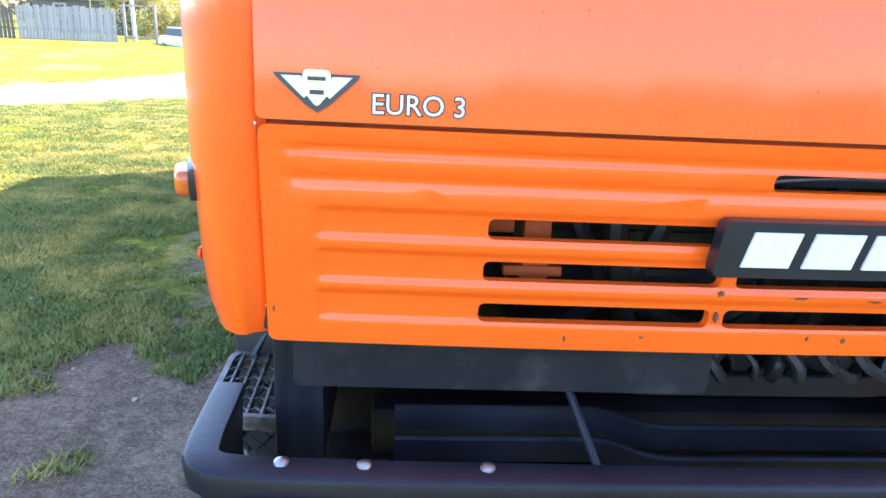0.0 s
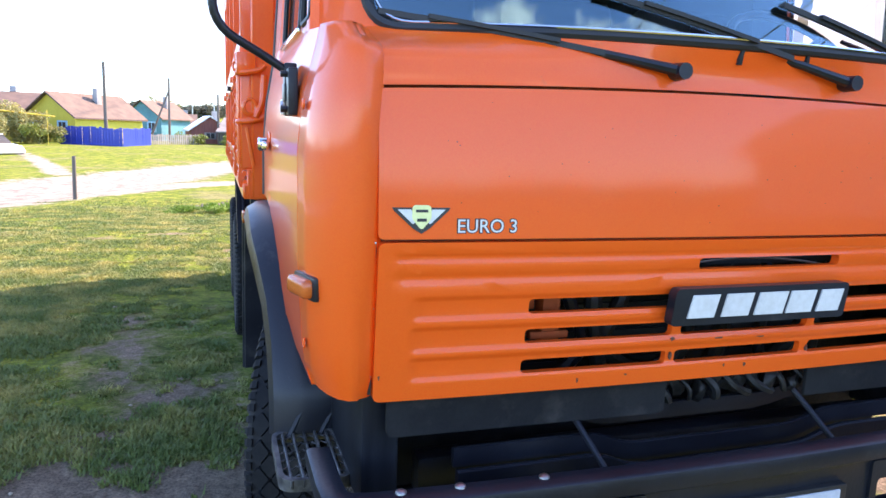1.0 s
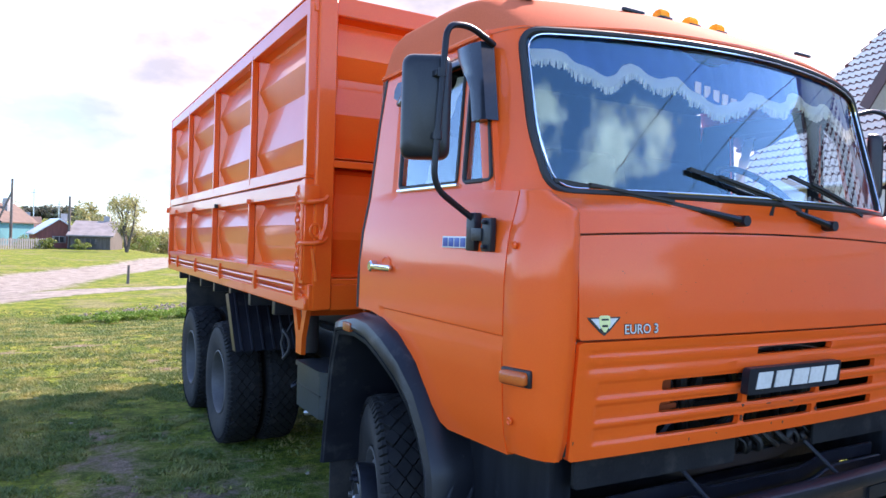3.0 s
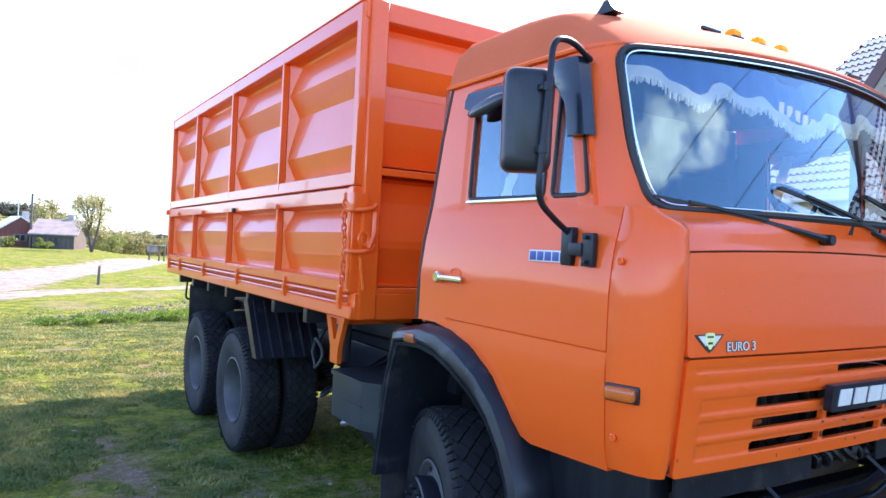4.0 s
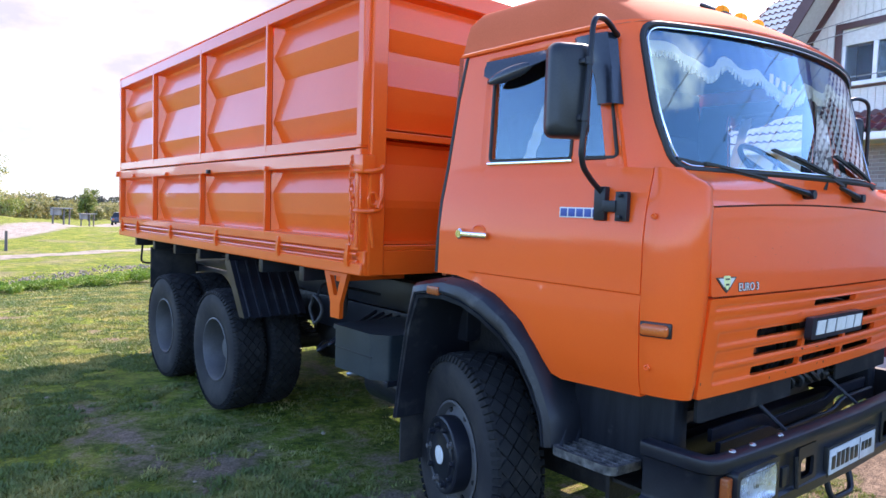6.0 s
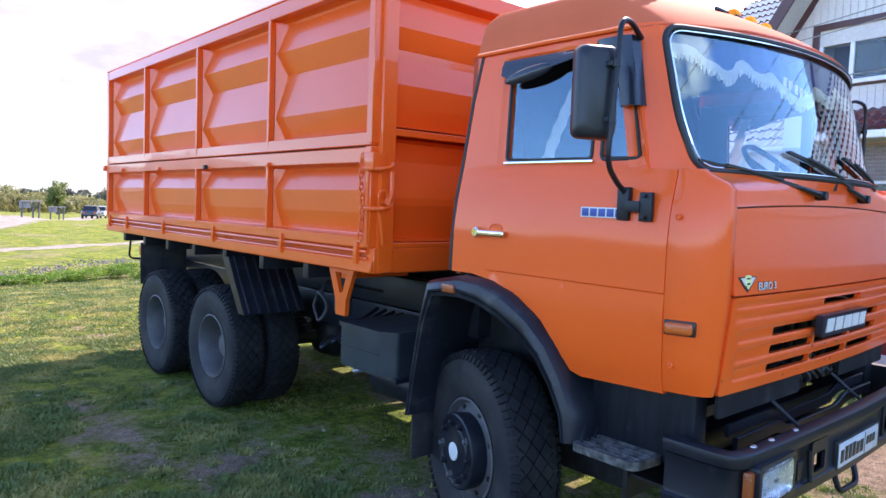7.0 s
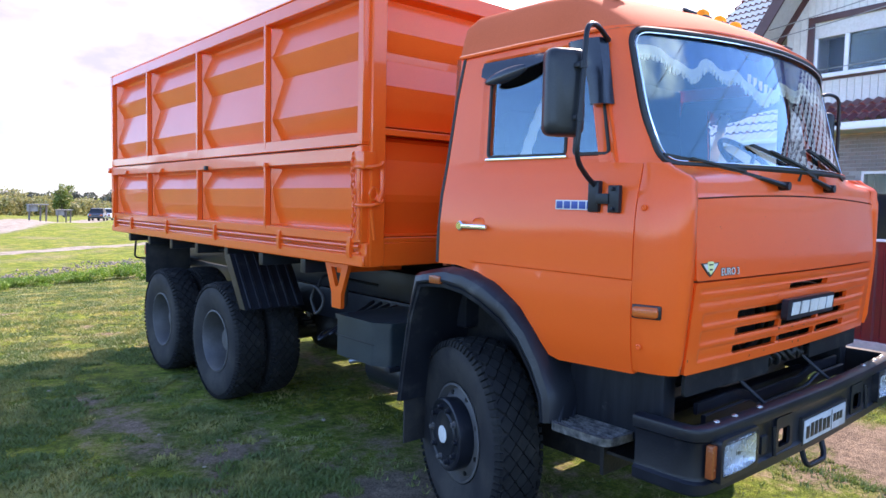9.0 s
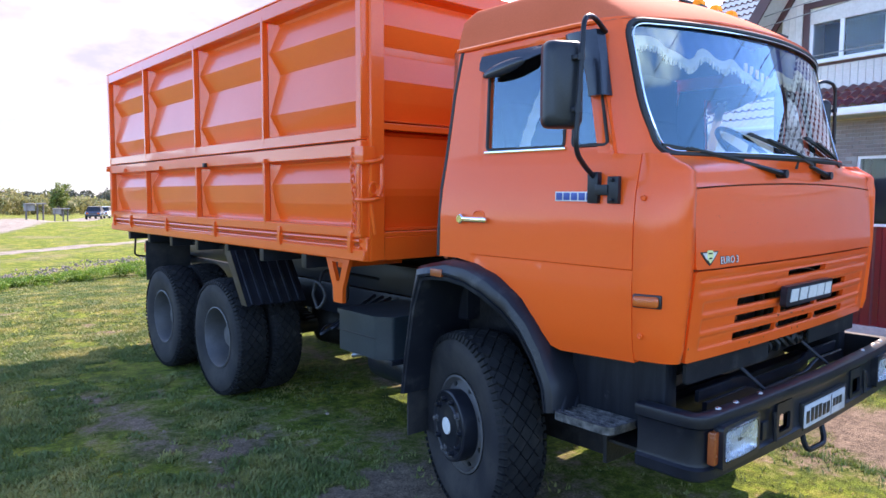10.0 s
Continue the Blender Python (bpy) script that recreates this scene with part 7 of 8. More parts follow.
# steep gable roof
VERGE = [(0.75, 4.62), (-1.25, 7.5), (-4.3, 8.6)]
for k, ((ya, za), (yb, zb)) in enumerate(zip(VERGE, VERGE[1:])):
    d = Vector((yb - ya, zb - za)).normalized()
    ln = Vector((yb - ya, zb - za)).length
    nrm = Vector((d.y, -d.x))
    hpart("roof", tile_sheet(-0.72, 9.2, 0.0, ln, lambda u, v, h, ya=ya, za=za, d=d, nrm=nrm: (u, ya + d.x * v + nrm.x * (h + 0.1), za + d.y * v + nrm.y * (h + 0.1))), TILE, "burgundy metal tile roof", smooth=30)
    b = bmesh.new()
    extrude_poly(b, [(ya, za), (yb, zb), (yb + nrm.x * 0.1, zb + nrm.y * 0.1), (ya + nrm.x * 0.1, za + nrm.y * 0.1)], lambda u, v, dd: (dd, u, v), -0.7, 9.2)
    hpart("roof_deck", b, SIDING, "pale soffit boards")
    b = bmesh.new()
    extrude_poly(b, [(ya - nrm.x * 0.1, za - nrm.y * 0.1), (yb - nrm.x * 0.1, zb - nrm.y * 0.1), (yb + nrm.x * 0.14, zb + nrm.y * 0.14), (ya + nrm.x * 0.14, za + nrm.y * 0.14)], lambda u, v, dd: (dd, u, v), -0.74, -0.70)
    hpart("verge_board", b, DARK_TRIM, "dark brown verge board")
    b = bmesh.new()
    extrude_poly(b, [(ya - nrm.x * 0.12, za - nrm.y * 0.12), (yb - nrm.x * 0.12, zb - nrm.y * 0.12), (yb, zb), (ya, za)], lambda u, v, dd: (dd, u, v), -0.04, 0.0)
    hpart("wall_trim", b, DARK_TRIM, "dark brown trim under the roof")
b = bmesh.new()
extrude_poly(b, [(-0.0, 5.3), (-1.25, 7.35), (-4.3, 8.5), (-7.4, 7.35), (-9, 5.3)], lambda u, v, dd: (dd, u, v), 0.02, 0.28)
hpart("gable_wall", b, SIDING)
b = bmesh.new()
extrude_poly(b, [(-4.3, 8.7), (-7.4, 7.6), (-9.4, 5.1), (-9.4, 5.0), (-7.4, 7.45), (-4.3, 8.55)], lambda u, v, dd: (dd, u, v), -0.7, 9.2)
hpart("roof_back", b, TILE)

# lower wing with its long tile roof
hpart("wing_wall", boxed((1.3, 0.0, 0), (1.6, 6.0, 3.5)), SIDING, "pale wing wall")
hpart("wing_end", boxed((1.6, 5.7, 0), (7.6, 6.0, 3.5)), SIDING)
wing_roof = hpart("wing_roof", tile_sheet(-0.3, 6.6, 0.0, 6.65, lambda u, v, h: (0.85 + 0.66 * v - h * 0.75, min(u, 6.6 - 0.28 * v), 3.35 + 0.75 * v + h * 0.66), 0.30, 0.19, 0.06), TILE_GLARE, "metal tile roof with sky glare in its pale colour", smooth=30)
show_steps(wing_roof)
b = bmesh.new()
loft(b, [[(0.85, 6.6, 3.3), (8.0, 6.6, 3.3)], [(5.2, 4.7, 8.3), (5.4, 4.7, 8.3)]])
hpart("wing_hip", b, TILE)
b = bmesh.new()
loft(b, [[(8.0, -0.3, 3.3), (8.0, 6.6, 3.3)], [(5.2, -0.3, 8.3), (5.4, 4.7, 8.3)]])
hpart("wing_roof_back", b, TILE)
hpart("wing_gutter", tube(bmesh.new(), [(0.8, -0.3, 3.33), (0.8, 6.6, 3.33)], 0.06, 8), PVC)

# low annex whose tiled roof shows mirrored in the windscreen
annex = thing("annex", "low pale annex with a steep burgundy tile roof coloured pale for glare", "outbuilding", pose(0, 0, 0))
part("wall", boxed((8.0, -9.0, 0.0), (10.4, 0.9, 2.85)), SIDING, annex, "pale siding wall", smooth=0)
part("gable", extrude_poly(bmesh.new(), [(8.0, 2.85), (10.4, 2.85), (10.4, 5.55)], lambda u, v, d: (u, d, v), -8.95, 0.85), SIDING, annex, smooth=0)
show_steps(part("roof", tile_sheet(-9.3, 1.2, 0.0, 4.15, lambda u, v, h: (7.72 + 0.664 * v - 0.747 * h, u, 2.62 + 0.747 * v + 0.664 * h), 0.36, 0.30, 0.09), TILE_GLARE, annex, "burgundy metal tiles with pale glare in their colour", smooth=30))
part("verge_board", boxed((10.4, -9.3, 2.6), (10.46, 1.2, 5.72), 0.01), DARK_TRIM, annex)

# burgundy sheet fence in front of the house
fence = thing("sheet_fence", "burgundy profiled sheet fence with a pale plinth line", "fence", pose(5.75, 0.0, 0))
b = bmesh.new()
pr = []
for k in range(70):
    y = -7.0 + 0.2 * k
    pr += [(0.0, y), (0.0, y + 0.1), (0.022, y + 0.12), (0.022, y + 0.18)]
loft(b, [[(x, y, z) for x, y in pr] for z in (0.16, 1.38)])
loft(b, [[(x + 0.003, y, z) for x, y in pr] for z in (0.16, 1.38)])
part("sheet", b, RED_SHEET, fence, smooth=20)
part("cap_rail", boxed((-0.03, -7, 1.38), (0.05, 7, 1.41), 0.006), PVC, fence, "white cap rail")
part("plinth", boxed((-0.05, -7, -0.1), (0.06, 7, 0.16), 0.01), CONCRETE, fence, "pale concrete plinth")
for k in range(6):
    part("post", boxed((0.05, -6.9 + 2.7 * k, 0), (0.11, -6.84 + 2.7 * k, 1.36), 0.005), DARK_TRIM, fence)

# cables from the house to the street
for k, (a, c) in enumerate((((11.6, 5.6, 5.55), (2.0, -16, 7.6)), ((11.6, 5.5, 5.35), (2.6, -16, 7.4)), ((11.6, 5.4, 4.55), (3.0, -16, 5.6)), ((11.55, 3.3, 6.7), (-11.5, -24, 10.2)), ((11.55, 3.1, 6.3), (-4.0, -24, 9.4)))):
    a, c = Vector(a), Vector(c)
    pts = [a.lerp(c, t) - Vector((0, 0, 0.5 * 4 * t * (1 - t))) for t in steps(0, 1, 20)]
    tagged(part("cable", tube(bmesh.new(), pts, 0.011, 5), CABLE, None), "thin grey overhead cable to the house", "cable", group="overhead cables")

# separate bricks where the wall shows
brick = boxed((-0.012, 0, 0), (0.02, 0.248, 0.063), 0.004, 1)
brick_me = bpy.data.meshes.new("brick")
brick.to_mesh(brick_me)
brick.free()
brick_me.materials.append(BRICK)
for r in range(30):
    for k in range(13):
        y, z = -3.2 + 0.262 * k + (0.131 if r % 2 else 0), 0.98 + 0.077 * r
        if y + 0.248 > 0.0 or (y + 0.248 > WIN_LOW[0] - 0.05 and y < WIN_LOW[1] + 0.01 and WIN_LOW[2] - 0.1 < z + 0.03 < WIN_LOW[3] + 0.03) or z > 3.2:
            continue
        o = new("brick", brick_me)
        o.parent = brick_wall
        o.location = (0, y, z)

# ---- village, trees, distance ----
def zg(x, y):
    return ground_z(x, y)


def at_ground(x, y, turn=0.0, sink=0.05):
    return pose(x, y, zg(x, y) - sink, 0, 0, turn)


def cottage(name, label, at, w, d, h, rise, wall, roof, trim, wins=3, overhang=0.35, gable_front=False):
    """A one-storey village house: front towards minus y; ridge along x, or along y when its gable faces the front."""
    t = thing(name, label, "house", at)
    part("wall", boxed((-w / 2, 0, 0), (w / 2, d, h)), wall, t)
    if gable_front:
        tri, span = [(-w / 2, h), (w / 2, h), (0, h + rise)], (0, d)
        pl = lambda u, v, q: (u, q, v)
        half, run = w / 2, (-overhang, d + overhang)
    else:
        tri, span = [(0, h), (d, h), (d / 2, h + rise)], (-w / 2, w / 2)
        pl = lambda u, v, q: (q, u, v)
        half, run = d / 2, (-w / 2 - overhang, w / 2 + overhang)
    part("gable", extrude_poly(bmesh.new(), tri, pl, span[0] + 0.02, span[1] - 0.02), wall, t)
    c = 0 if gable_front else d / 2
    k = 1 + overhang / half
    for s in (-1, 1):
        b = bmesh.new()
        extrude_poly(b, [(c, h + rise + 0.12), (c + s * half * k, h + rise - rise * k + 0.12), (c + s * half * k, h + rise - rise * k), (c, h + rise)], pl, *run)
        part("roof", b, roof, t)
    for i in range(wins):
        x = -w / 2 + w * (i + 0.5) / wins
        win = part("window", boxed((x - 0.55, -0.04, h * 0.36), (x + 0.55, 0.02, h * 0.82), 0.01), trim, t, "painted window surround")
        part("pane", boxed((x - 0.36, -0.05, h * 0.42), (x + 0.36, -0.03, h * 0.76)), INK, win, "dark window pane")
        part("pane_bar", boxed((x - 0.03, -0.06, h * 0.42), (x + 0.03, -0.045, h * 0.76)), trim, win)
    part("chimney", boxed((w * 0.15, d * 0.5, h + rise * 0.5), (w * 0.15 + 0.5, d * 0.5 + 0.5, h + rise + 0.6), 0.02), MORTAR, t)
    return t


cottage("yellow_house", "yellow village house with a brown slate roof", at_ground(-14.2, 62.5, -38), 5.4, 7.2, 2.2, 1.8, YELLOW_WALL, ROOF_BROWN, SKY_TRIM, 2, 0.35, True)
cottage("teal_house", "teal village house with a brown roof and pale blue windows", at_ground(-8.9, 80.0, -30), 4.6, 5.5, 2.5, 1.7, TEAL_WALL, ROOF_BROWN, SKY_TRIM, 2, 0.35, True)
cottage("pale_house", "small pale plastered house under a brown roof", at_ground(-5.6, 88.0, 2), 3.6, 6, 1.7, 1.3, PALE_WALL, ROOF_BROWN, PVC, 2)
cottage("grey_roof_house", "old low house under a grey roof behind the paling", at_ground(-24.5, 56.0, -10), 9, 7, 2.6, 2.3, WOOD_DARK, ROOF_GREY, WOOD, 2)
cottage("bush_house", "house with a brown roof half hidden by bushes", at_ground(-18.6, 64.0, 10), 7, 7, 2.4, 1.6, YELLOW_WALL, ROOF_BROWN, PVC, 2)
cottage("shed", "weathered red-brown shed with a bright tin roof side", at_ground(-1.9, 70.0, 8), 3.6, 5, 1.4, 1.25, RED_WALL, TIN, WOOD, 1, 0.25, True)
cottage("barn", "old dark board barn with a sagging grey roof", at_ground(0.5, 66.5, -14), 3.2, 6, 1.3, 1.2, WOOD_DARK, ROOF_GREY, WOOD_DARK, 1, 0.3, False)


def paling(name, label, a, c, h, n, material, gap=0.02):
    """A board fence from a to c, every board its own part."""
    a, c = Vector(a), Vector(c)
    ln, ang = (c - a).length, math.degrees(math.atan2(c.y - a.y, c.x - a.x))
    t = thing(name, label, "fence", at_ground(a.x, a.y, ang))
    w = ln / n
    b = boxed((0, -0.012, 0), (w - gap, 0.012, 1), 0.003, 1)
    me = bpy.data.meshes.new("board")
    b.to_mesh(me)
    b.free()
    me.materials.append(material)
    rr = random.Random(n)
    for k in range(n):
        o = new("board", me)
        o.parent = t
        p = a.lerp(c, k / n)
        o.location = (k * w, rr.uniform(-0.01, 0.01), zg(p.x, p.y) - zg(a.x, a.y))
        o.scale = (1, 1, h * rr.uniform(0.94, 1.03))
        o.rotation_euler = (0, radians(rr.uniform(-1.2, 1.2)), 0)
    for z in (0.35 * h, 0.8 * h):
        part("rail", boxed((0, 0.015, z), (ln, 0.06, z + 0.07)), material, t)
    return t


paling("paling", "grey weathered board fence", (-23.0, 42.6), (-17.6, 43.2), 1.95, 30, WOOD)
paling("paling", "darker old board fence with gaps", (-30.0, 41.2), (-23.1, 42.5), 1.8, 32, WOOD_DARK, 0.05)
paling("sheet_fence", "bright blue sheet metal fence", (-12.6, 57.6), (-8.0, 55.2), 1.4, 22, BLUE_SHEET, 0.006)
paling("sheet_fence", "bright blue sheet metal fence", (-7.95, 55.2), (-6.5, 60.5), 1.4, 16, BLUE_SHEET, 0.006)
paling("picket_fence", "low pale picket fence", (-6.6, 62.0), (-2.6, 66.5), 0.95, 26, WOOD, 0.09)


def pole(name, label, x, y, h, r, material, lean_y=0.0, arm=True):
    t = thing(name, label, "pole", at_ground(x, y))
    part("post", tube(bmesh.new(), [(0, 0, 0), (lean_y * h * 0.5, 0, h * 0.5), (lean_y * h, 0, h)], [r, r * 0.9, r * 0.75], 10), material, t)
    if arm:
        part("cross_arm", boxed((-0.55 + lean_y * h, -0.04, h - 0.5), (0.55 + lean_y * h, 0.04, h - 0.42), 0.01), material, t)
        for dx in (-0.5, 0.5):
            part("insulator", lathe(bmesh.new(), [(h - 0.42, 0.03), (h - 0.36, 0.045), (h - 0.3, 0.03), (h - 0.28, 0.0)], 8, "Z", Matrix.Translation((dx + lean_y * h, 0, 0))), PVC, t)
    return t


pole("utility_pole", "grey-brown wooden utility pole beside the blue fence", -9.4, 57.6, 6.3, 0.14, POLE, 0.0, False)
pb = pole("utility_pole", "wooden utility pole with a slanting strut", -5.8, 73.5, 6.3, 0.13, POLE, 0.01, False)
part("strut", tube(bmesh.new(), [(-1.9, -0.3, 0), (0.0, 0, 5.0)], [0.11, 0.08], 8), POLE, pb, "slanting wooden strut")
pole("utility_pole", "wooden utility pole beside the sheds", -1.15, 67.5, 4.7, 0.12, POLE, 0.0, False)
lp = pole("street_lamp", "pale concrete lamp post", -16.95, 44.2, 7.4, 0.13, CONCRETE, -0.015, False)
part("lamp_head", boxed((-0.75, -0.12, 7.3), (-0.05, 0.12, 7.42), 0.03), STEEL, lp)
for x, y, h in ((-4.88, 18.4, 1.22), (0.12, 27.6, 0.82)):
    p = thing("boundary_post", "dark leaning wooden post at the track", "post", at_ground(x, y, 0, 0.1), group="track posts")
    part("post", tube(bmesh.new(), [(0, 0, 0), (0.02, 0, h)], [0.055, 0.045], 8), POLE, p)
for x, y, h in ((-4.9, 118, 7.6), (-1.6, 118, 6.0)):
    p = thing("antenna_mast", "thin far antenna mast", "mast", pose(x, y, zg(x, y)))
    part("mast", tube(bmesh.new(), [(0, 0, 0), (0, 0, h - zg(x, y))], 0.09, 5), STEEL, p)
    part("cross_bar", boxed((-0.5, -0.03, h - zg(x, y) - 0.6), (0.5, 0.03, h - zg(x, y) - 0.5)), STEEL, p)

# yellow gas pipe on posts
gp = thing("gas_pipe", "yellow raised gas pipe along the gardens", "pipe", at_ground(-24, 52.6))
part("pipe", tube(bmesh.new(), [(0, 0, 2.75), (6, 1.8, 2.55), (11.5, 3.2, 2.05)], 0.06, 8), PIPE_YELLOW, gp)
for x, y in ((1, 0.3), (6, 1.8), (11, 3.1)):
    part("pipe_post", tube(bmesh.new(), [(x, y, 0), (x, y, 2.5)], 0.04, 6), PIPE_YELLOW, gp)
# overhead wires between the poles
for za, zb in ((6.2, 6.2), (5.9, 5.9)):
    a, c = Vector((-9.4, 57.6, za)), Vector((-5.75, 73.5, zb))
    tagged(part("street_wire", tube(bmesh.new(), [a.lerp(c, t) - Vector((0, 0, 1.2 * t * (1 - t))) for t in steps(0, 1, 10)], 0.02, 4), CABLE, None), "thin dark overhead street wire", "wire", group="street wires")


def car(name, label, at, paint, window_mat):
    """A parked saloon: body, cabin glass, wheels, lamps; nose towards plus x."""
    t = thing(name, label, "car", at)
    b = bmesh.new()
    secs = [(-2.05, 0.45, 0.72, 0.74), (-1.9, 0.35, 0.88, 0.8), (-1.2, 0.28, 0.92, 0.82), (0.9, 0.28, 0.9, 0.82), (1.8, 0.32, 0.78, 0.78), (2.05, 0.42, 0.66, 0.7)]
    loft(b, [[(x, -w, z0), (x, -w - 0.02, (z0 + z1) / 2), (x, -w + 0.06, z1), (x, w - 0.06, z1), (x, w + 0.02, (z0 + z1) / 2), (x, w, z0)] for x, z0, z1, w in secs], closed=True, caps=True)
    part("body", b, paint, t)
    b = bmesh.new()
    loft(b, [[(x0, -w, z), (x1, -w, z), (x1, w, z), (x0, w, z)] for x0, x1, w, z in ((-1.5, 0.95, 0.74, 0.9), (-1.1, 0.35, 0.62, 1.36))], closed=True, caps=True)
    part("cabin_glass", b, window_mat, t)
    part("roof", boxed((-1.15, -0.63, 1.34), (0.4, 0.63, 1.41), 0.02), paint, t)
    for x in (-1.25, 1.25):
        for s in (-1, 1):
            w = part("wheel", lathe(bmesh.new(), [(-0.09, 0.0), (-0.09, 0.27), (-0.06, 0.3), (0.06, 0.3), (0.09, 0.27), (0.09, 0.0)], 18, "Y", Matrix.Translation((x, s * 0.74, 0.3))), RUBBER, t)
            part("hubcap", lathe(bmesh.new(), [(-0.1, 0.0), (-0.1, 0.17), (0.1, 0.17), (0.1, 0.0)], 12, "Y", Matrix.Translation((x, s * 0.74, 0.3))), STEEL, w)
    for s in (-1, 1):
        part("headlight", boxed((2.0, s * 0.52 - 0.13, 0.52), (2.07, s * 0.52 + 0.13, 0.64), 0.02), LENS, t)
        part("tail_light", boxed((-2.07, s * 0.55 - 0.12, 0.6), (-2.0, s * 0.55 + 0.12, 0.76), 0.02), AMBER_DULL, t)
    return t


car("parked_car", "white old saloon car parked on the verge", at_ground(-13.3, 42.6, -42, 0.4), CAR_WHITE, INK)
car("parked_car", "dark saloon car parked far down the meadow", at_ground(17.9, 82.0, 68, 0.0), CAR_DARK, INK)
car("parked_car", "white van-like car behind the dark one", at_ground(20.0, 86.0, 62, 0.0), CAR_WHITE, INK)

# wooden stand by the track
for x, y, label in ((6.6, 54, "small weathered wooden board on posts by the track"), (11.3, 68, "low wooden frame on posts in the meadow")):
    st = thing("board_stand", label, "sign", at_ground(x, y, 15))
    for dx in (-0.45, 0.3, 0.7):
        part("post", tube(bmesh.new(), [(dx, 0, 0), (dx + 0.04, 0, 1.2)], 0.06, 6), POLE, st)
    part("board", boxed((-0.6, -0.05, 0.7), (0.15, 0.0, 1.15), 0.01), WOOD, st)
    part("top_board", boxed((-0.5, -0.3, 1.15), (0.8, 0.3, 1.22), 0.01), WOOD, st)


def leaf_cloud(vs, fs, blobs, count, size, rnd):
    """Small bent leaves scattered in and over lumps."""
    for _ in range(count):
        (cx, cy, cz), (rx, ry, rz) = rnd.choice(blobs)
        while True:
            p = Vector((rnd.uniform(-1, 1), rnd.uniform(-1, 1), rnd.uniform(-1, 1)))
            if 0.25 < p.length < 1:
                break
        c = Vector((cx + p.x * rx, cy + p.y * ry, cz + p.z * rz))
        a = Vector((rnd.gauss(0, 1), rnd.gauss(0, 1), rnd.gauss(0, 1))).normalized()
        b = a.orthogonal().normalized()
        b.rotate(Matrix.Rotation(rnd.uniform(0, math.tau), 3, a))
        s = size * rnd.uniform(0.5, 1.3)
        d = a.cross(b)
        i = len(vs)
        vs.extend((c - b * s, c + d * s * 0.45, c + b * s + a * s * 0.2, c - d * s * 0.45))
        fs.append((i, i + 1, i + 2, i + 3))


def tree(name, label, x, y, h, seed, leaf_mat, count=2500, leaf=0.11, stems=3, spread_r=0.45):
    rnd = random.Random(seed)
    t = thing(name, label, "tree", at_ground(x, y))
    b = bmesh.new()
    blobs = []
    for k in range(stems):
        a = rnd.uniform(0, math.tau)
        top = Vector((math.cos(a) * h * spread_r * rnd.uniform(0.3, 0.8), math.sin(a) * h * spread_r * rnd.uniform(0.3, 0.8), h * rnd.uniform(0.7, 0.95)))
        mid = top * 0.5 + Vector((rnd.uniform(-0.2, 0.2), rnd.uniform(-0.2, 0.2), 0.0))
        tube(b, [(0, 0, 0), mid, top], [h * 0.025, h * 0.016, h * 0.005], 7)
        for j in range(9):
            s = mid.lerp(top, rnd.uniform(-0.4, 0.95))
            e = s + Vector((rnd.uniform(-1, 1), rnd.uniform(-1, 1), rnd.uniform(0.2, 1))) * h * 0.2
            tube(b, [s, (s + e) / 2 + Vector((0, 0, 0.03 * h)), e], [h * 0.007, h * 0.005, h * 0.002], 5)
            blobs.append((tuple(e), (h * rnd.uniform(0.06, 0.13),) * 2 + (h * rnd.uniform(0.06, 0.11),)))
    part("trunk", b, BARK, t, "dark branching stems")
    vs, fs = [], []
    leaf_cloud(vs, fs, blobs, count, leaf, rnd)
    o = raw_mesh("crown", vs, fs, leaf_mat, t)
    tagged(o, "thin spring leaves with gaps")
    return t


tree("tree", "young many-stemmed tree with thin spring leaves", 2.9, 60.5, 5.0, 4, LEAF_OLIVE, 2600, 0.10, 5, 0.42)
tree("tree", "bare-looking garden tree behind the roofs", -7.0, 92, 5.2, 9, LEAF_OLIVE, 900, 0.12, 3)
tree("tree", "garden tree beside the grey roof", -21.5, 60, 6.0, 12, LEAF_OLIVE, 900, 0.12, 3)
tree("tree", "round green tree in the meadow", 24.5, 128, 5.5, 31, LEAF, 2600, 0.2, 5, 0.4)


def thicket(name, label, spots, leaf_mat, per, leaf, seed):
    rnd = random.Random(seed)
    vs, fs = [], []
    for x, y, r, h in spots:
        z = zg(x, y)
        blobs = [((x + rnd.uniform(-r, r) * 0.7, y + rnd.uniform(-r, r) * 0.7, z + h * rnd.uniform(0.15, 0.8)), (r * rnd.uniform(0.3, 0.6),) * 2 + (h * rnd.uniform(0.15, 0.3),)) for _ in range(7)]
        leaf_cloud(vs, fs, blobs, per, leaf, rnd)
    o = raw_mesh(name, vs, fs, leaf_mat)
    return tagged(o, label, name, kind="stuff")


thicket("bushes", "tangled yellow-green garden bushes with bare twigs", [(-21.0 + 0.85 * k, 53.5 + 0.35 * k, 1.5, 5.5 - 0.33 * k) for k in range(10)], LEAF_OLIVE, 1700, 0.12, 21)
thicket("bushes", "dense twiggy bushes behind the garden gate", [(-17.2 + 0.9 * k, 47.5 + 0.5 * k, 1.1, 2.6) for k in range(4)], LEAF_OLIVE, 1300, 0.09, 23)
thicket("bushes", "low green bushes by the fences", [(-4.2, 66, 1.0, 1.2), (-2.6, 66.2, 0.9, 1.0), (-0.2, 65.5, 0.8, 0.9), (-12.9, 56, 1.0, 1.1), (-13.8, 55, 1.1, 1.6), (4.2, 61, 1.2, 1.6)], LEAF, 700, 0.10, 22)
rf = random.Random(40)
wood_far, wood_mid = [], []
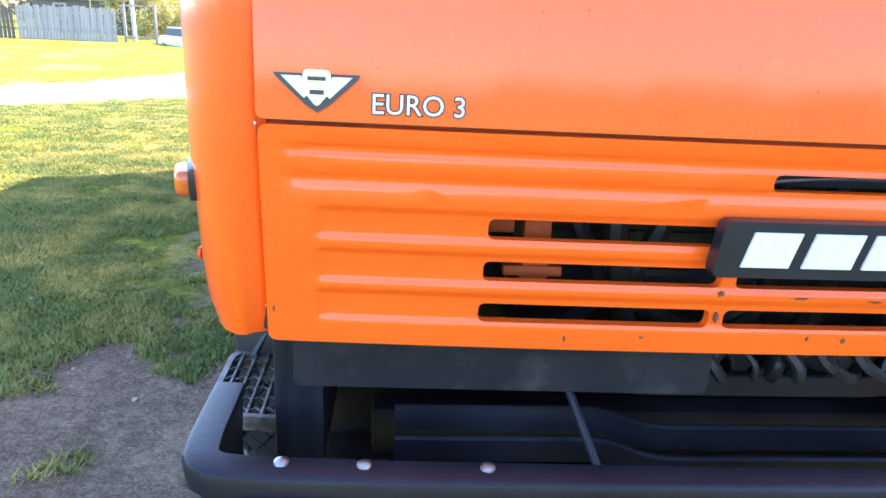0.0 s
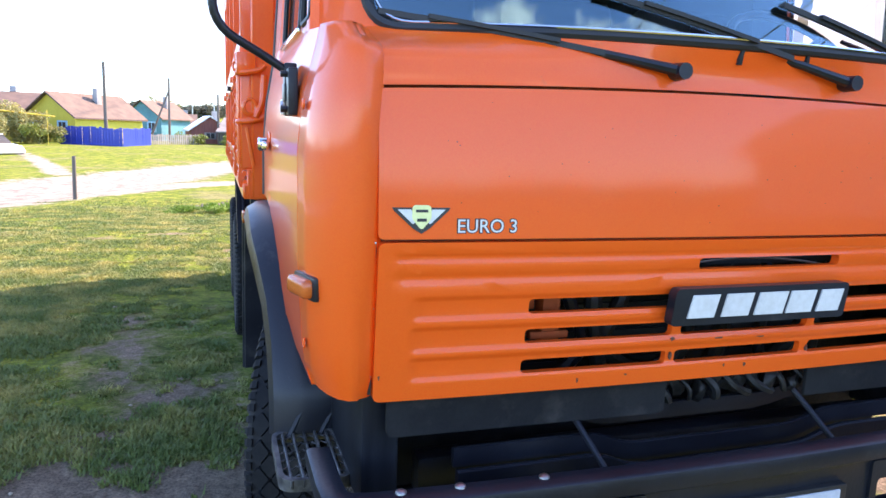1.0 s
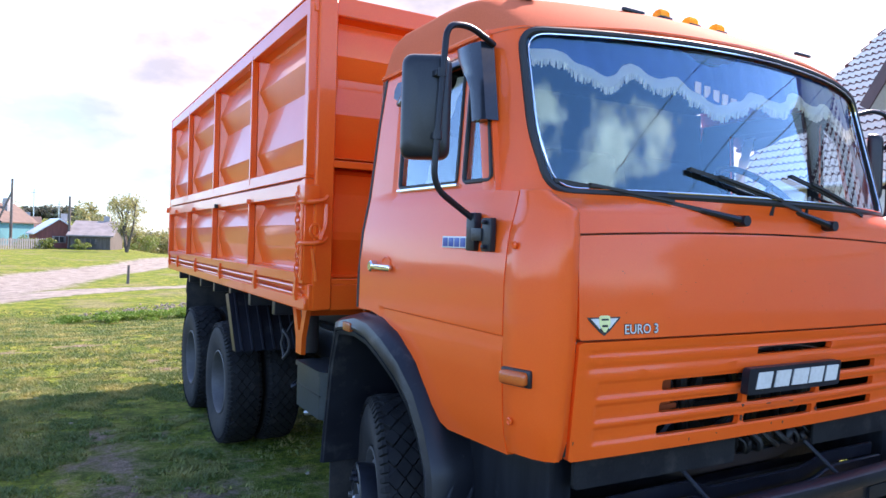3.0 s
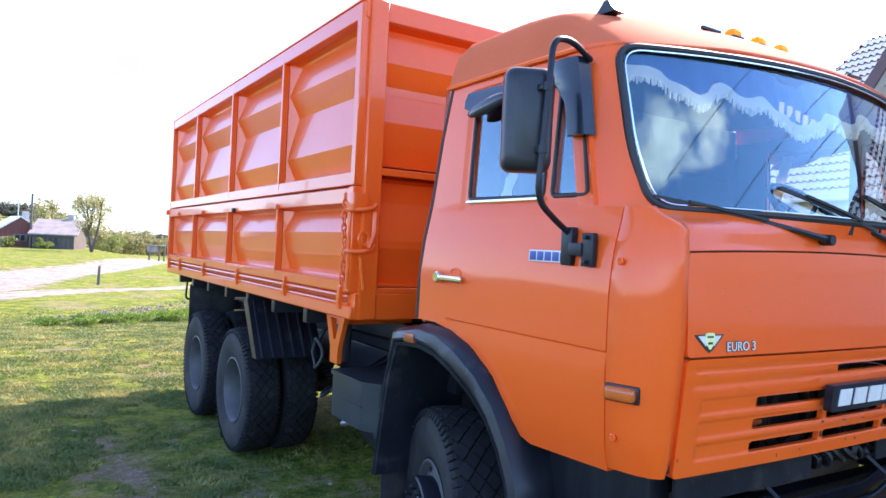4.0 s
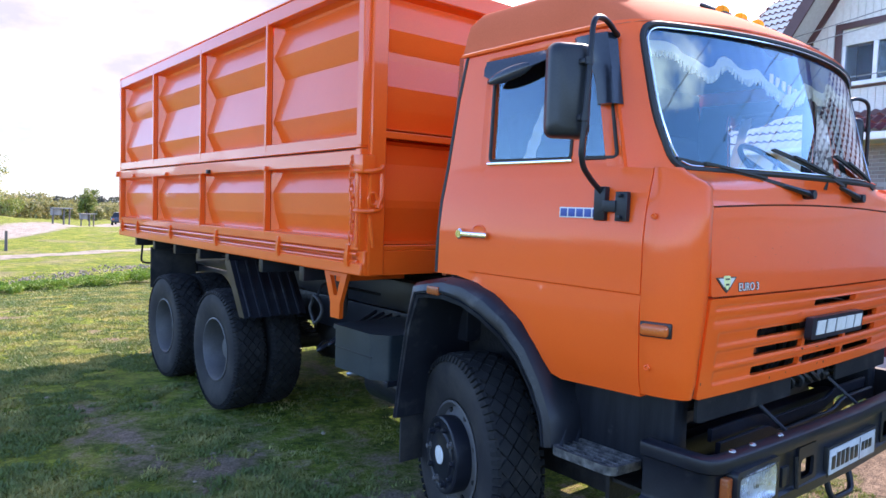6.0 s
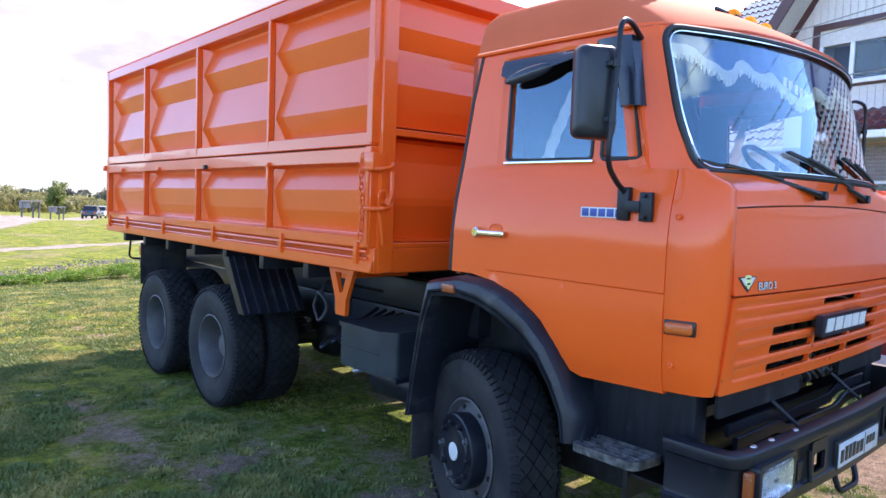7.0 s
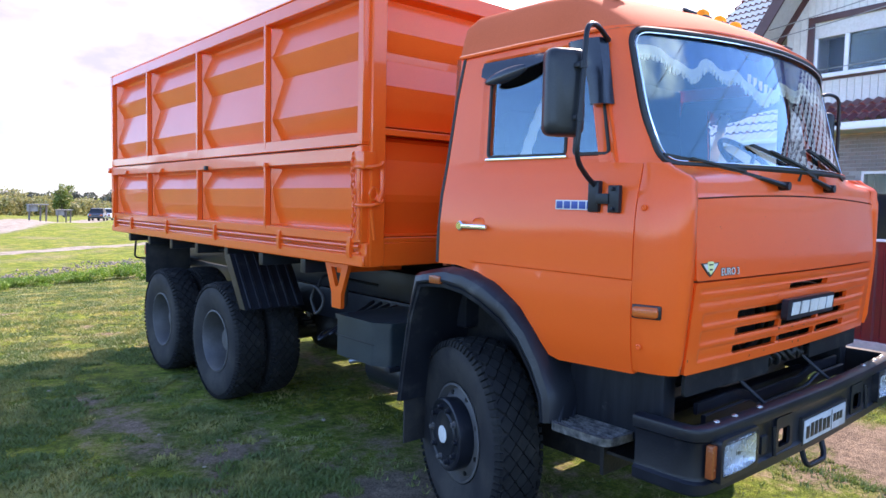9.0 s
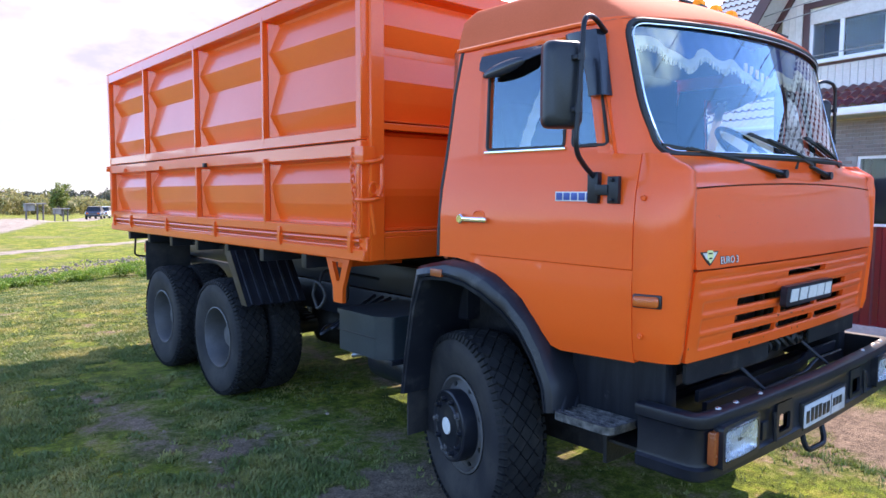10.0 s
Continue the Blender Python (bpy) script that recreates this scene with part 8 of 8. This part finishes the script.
for k in range(150):
    az = radians(-14 + 62 * k / 150 + rf.uniform(-0.3, 0.3))
    d = rf.uniform(255, 330)
    wood_far.append((d * math.sin(az), d * math.cos(az), rf.uniform(4, 7), rf.uniform(6.5, 8.0) * (0.62 if az < radians(5) else 1.15)))
for k in range(80):
    az = radians(1.5 + 13 * (k / 80) ** 1.3 + rf.uniform(-0.4, 0.4))
    d = rf.uniform(150, 215)
    wood_mid.append((d * math.sin(az), d * math.cos(az), rf.uniform(2.0, 3.6), rf.uniform(5.0, 7.0) * (1.15 - 0.5 * k / 80)))
thicket("far_wood", "dark distant wood along the horizon", wood_far, LEAF_HAZE, 420, 0.8, 41)
ring = []
for k in range(150):
    az = radians(75 + 268 * k / 150 + rf.uniform(-0.6, 0.6))
    d = rf.uniform(70, 120)
    ring.append((d * math.sin(az), d * math.cos(az), rf.uniform(4, 7), rf.uniform(3.2, 5.5)))
thicket("far_wood", "wood and gardens closing the meadow behind", ring, LEAF_HAZE, 160, 0.9, 43)
thicket("far_wood", "olive spring trees ahead of the wood", wood_mid, LEAF_OLIVE, 420, 0.38, 42)


# rubble and weeds beside the side track
def rubble():
    rnd = random.Random(8)
    bm = bmesh.new()
    for k in range(420):
        t = rnd.random()
        x, y = -1.6 + 5.2 * t + rnd.gauss(0, 0.3), 16.6 + 4.0 * t + rnd.gauss(0, 0.35)
        s = rnd.uniform(0.02, 0.06)
        res = bmesh.ops.create_icosphere(bm, subdivisions=1, radius=s)
        m = Matrix.Translation((x, y, zg(x, y) + s * 0.05)) @ Euler((rnd.uniform(0, 6), rnd.uniform(0, 6), rnd.uniform(0, 6))).to_matrix().to_4x4() @ Matrix.Diagonal((1, rnd.uniform(0.5, 0.9), rnd.uniform(0.4, 0.8), 1))
        bmesh.ops.transform(bm, matrix=m, verts=res["verts"])
        for v in res["verts"]:
            v.co += Vector((rnd.uniform(-1, 1), rnd.uniform(-1, 1), rnd.uniform(-1, 1))) * s * 0.2
    return tagged(part("rubble", bm, RUBBLE, None, smooth=0), "low heap of pale broken rubble in the grass", "rubble", kind="stuff")


rubble()
thicket("weeds", "low clump of bright green weeds ahead of the rubble", [(-2.1 + 0.42 * k, 14.6 + 0.14 * k, 0.5, 0.16 + 0.022 * k) for k in range(13)], WEED, 900, 0.03, 51)

# loose stones on the near grass
rs = random.Random(77)
for x, y, s in ((-1.63, 3.30, 0.018), (-1.92, 3.70, 0.012), (-2.67, 4.6, 0.02), (-0.79, 3.25, 0.018), (-2.30, 1.91, 0.012), (-1.92, 1.64, 0.015), (-2.9, 2.75, 0.018), (-1.9, 2.9, 0.012), (-2.3, 5.4, 0.018)):
    bm = bmesh.new()
    bmesh.ops.create_icosphere(bm, subdivisions=2, radius=s)
    for v in bm.verts:
        v.co = Vector((v.co.x * 1.2, v.co.y * 0.9, v.co.z * 0.55)) + Vector((rs.uniform(-1, 1), rs.uniform(-1, 1), rs.uniform(-1, 1))) * s * 0.08
    o = part("stone", bm, RUBBLE, None)
    o.location, o.rotation_euler = (x, y, zg(x, y) + s * 0.3), (0, 0, rs.uniform(0, 6))
    tagged(o, "small pale stone lying in the grass", "stone", group="loose stones")

# garden gate at the end of the paling
gate = thing("garden_gate", "pale wooden garden gate frame beside the paling", "gate", at_ground(-17.2, 43.4, 6))
for x in (0.0, 1.75):
    part("post", boxed((x - 0.07, -0.07, 0), (x + 0.07, 0.07, 2.25), 0.01), WOOD, gate)
for z in (0.3, 2.1):
    part("rail", boxed((0.07, -0.03, z), (1.68, 0.03, z + 0.1), 0.006), WOOD, gate)
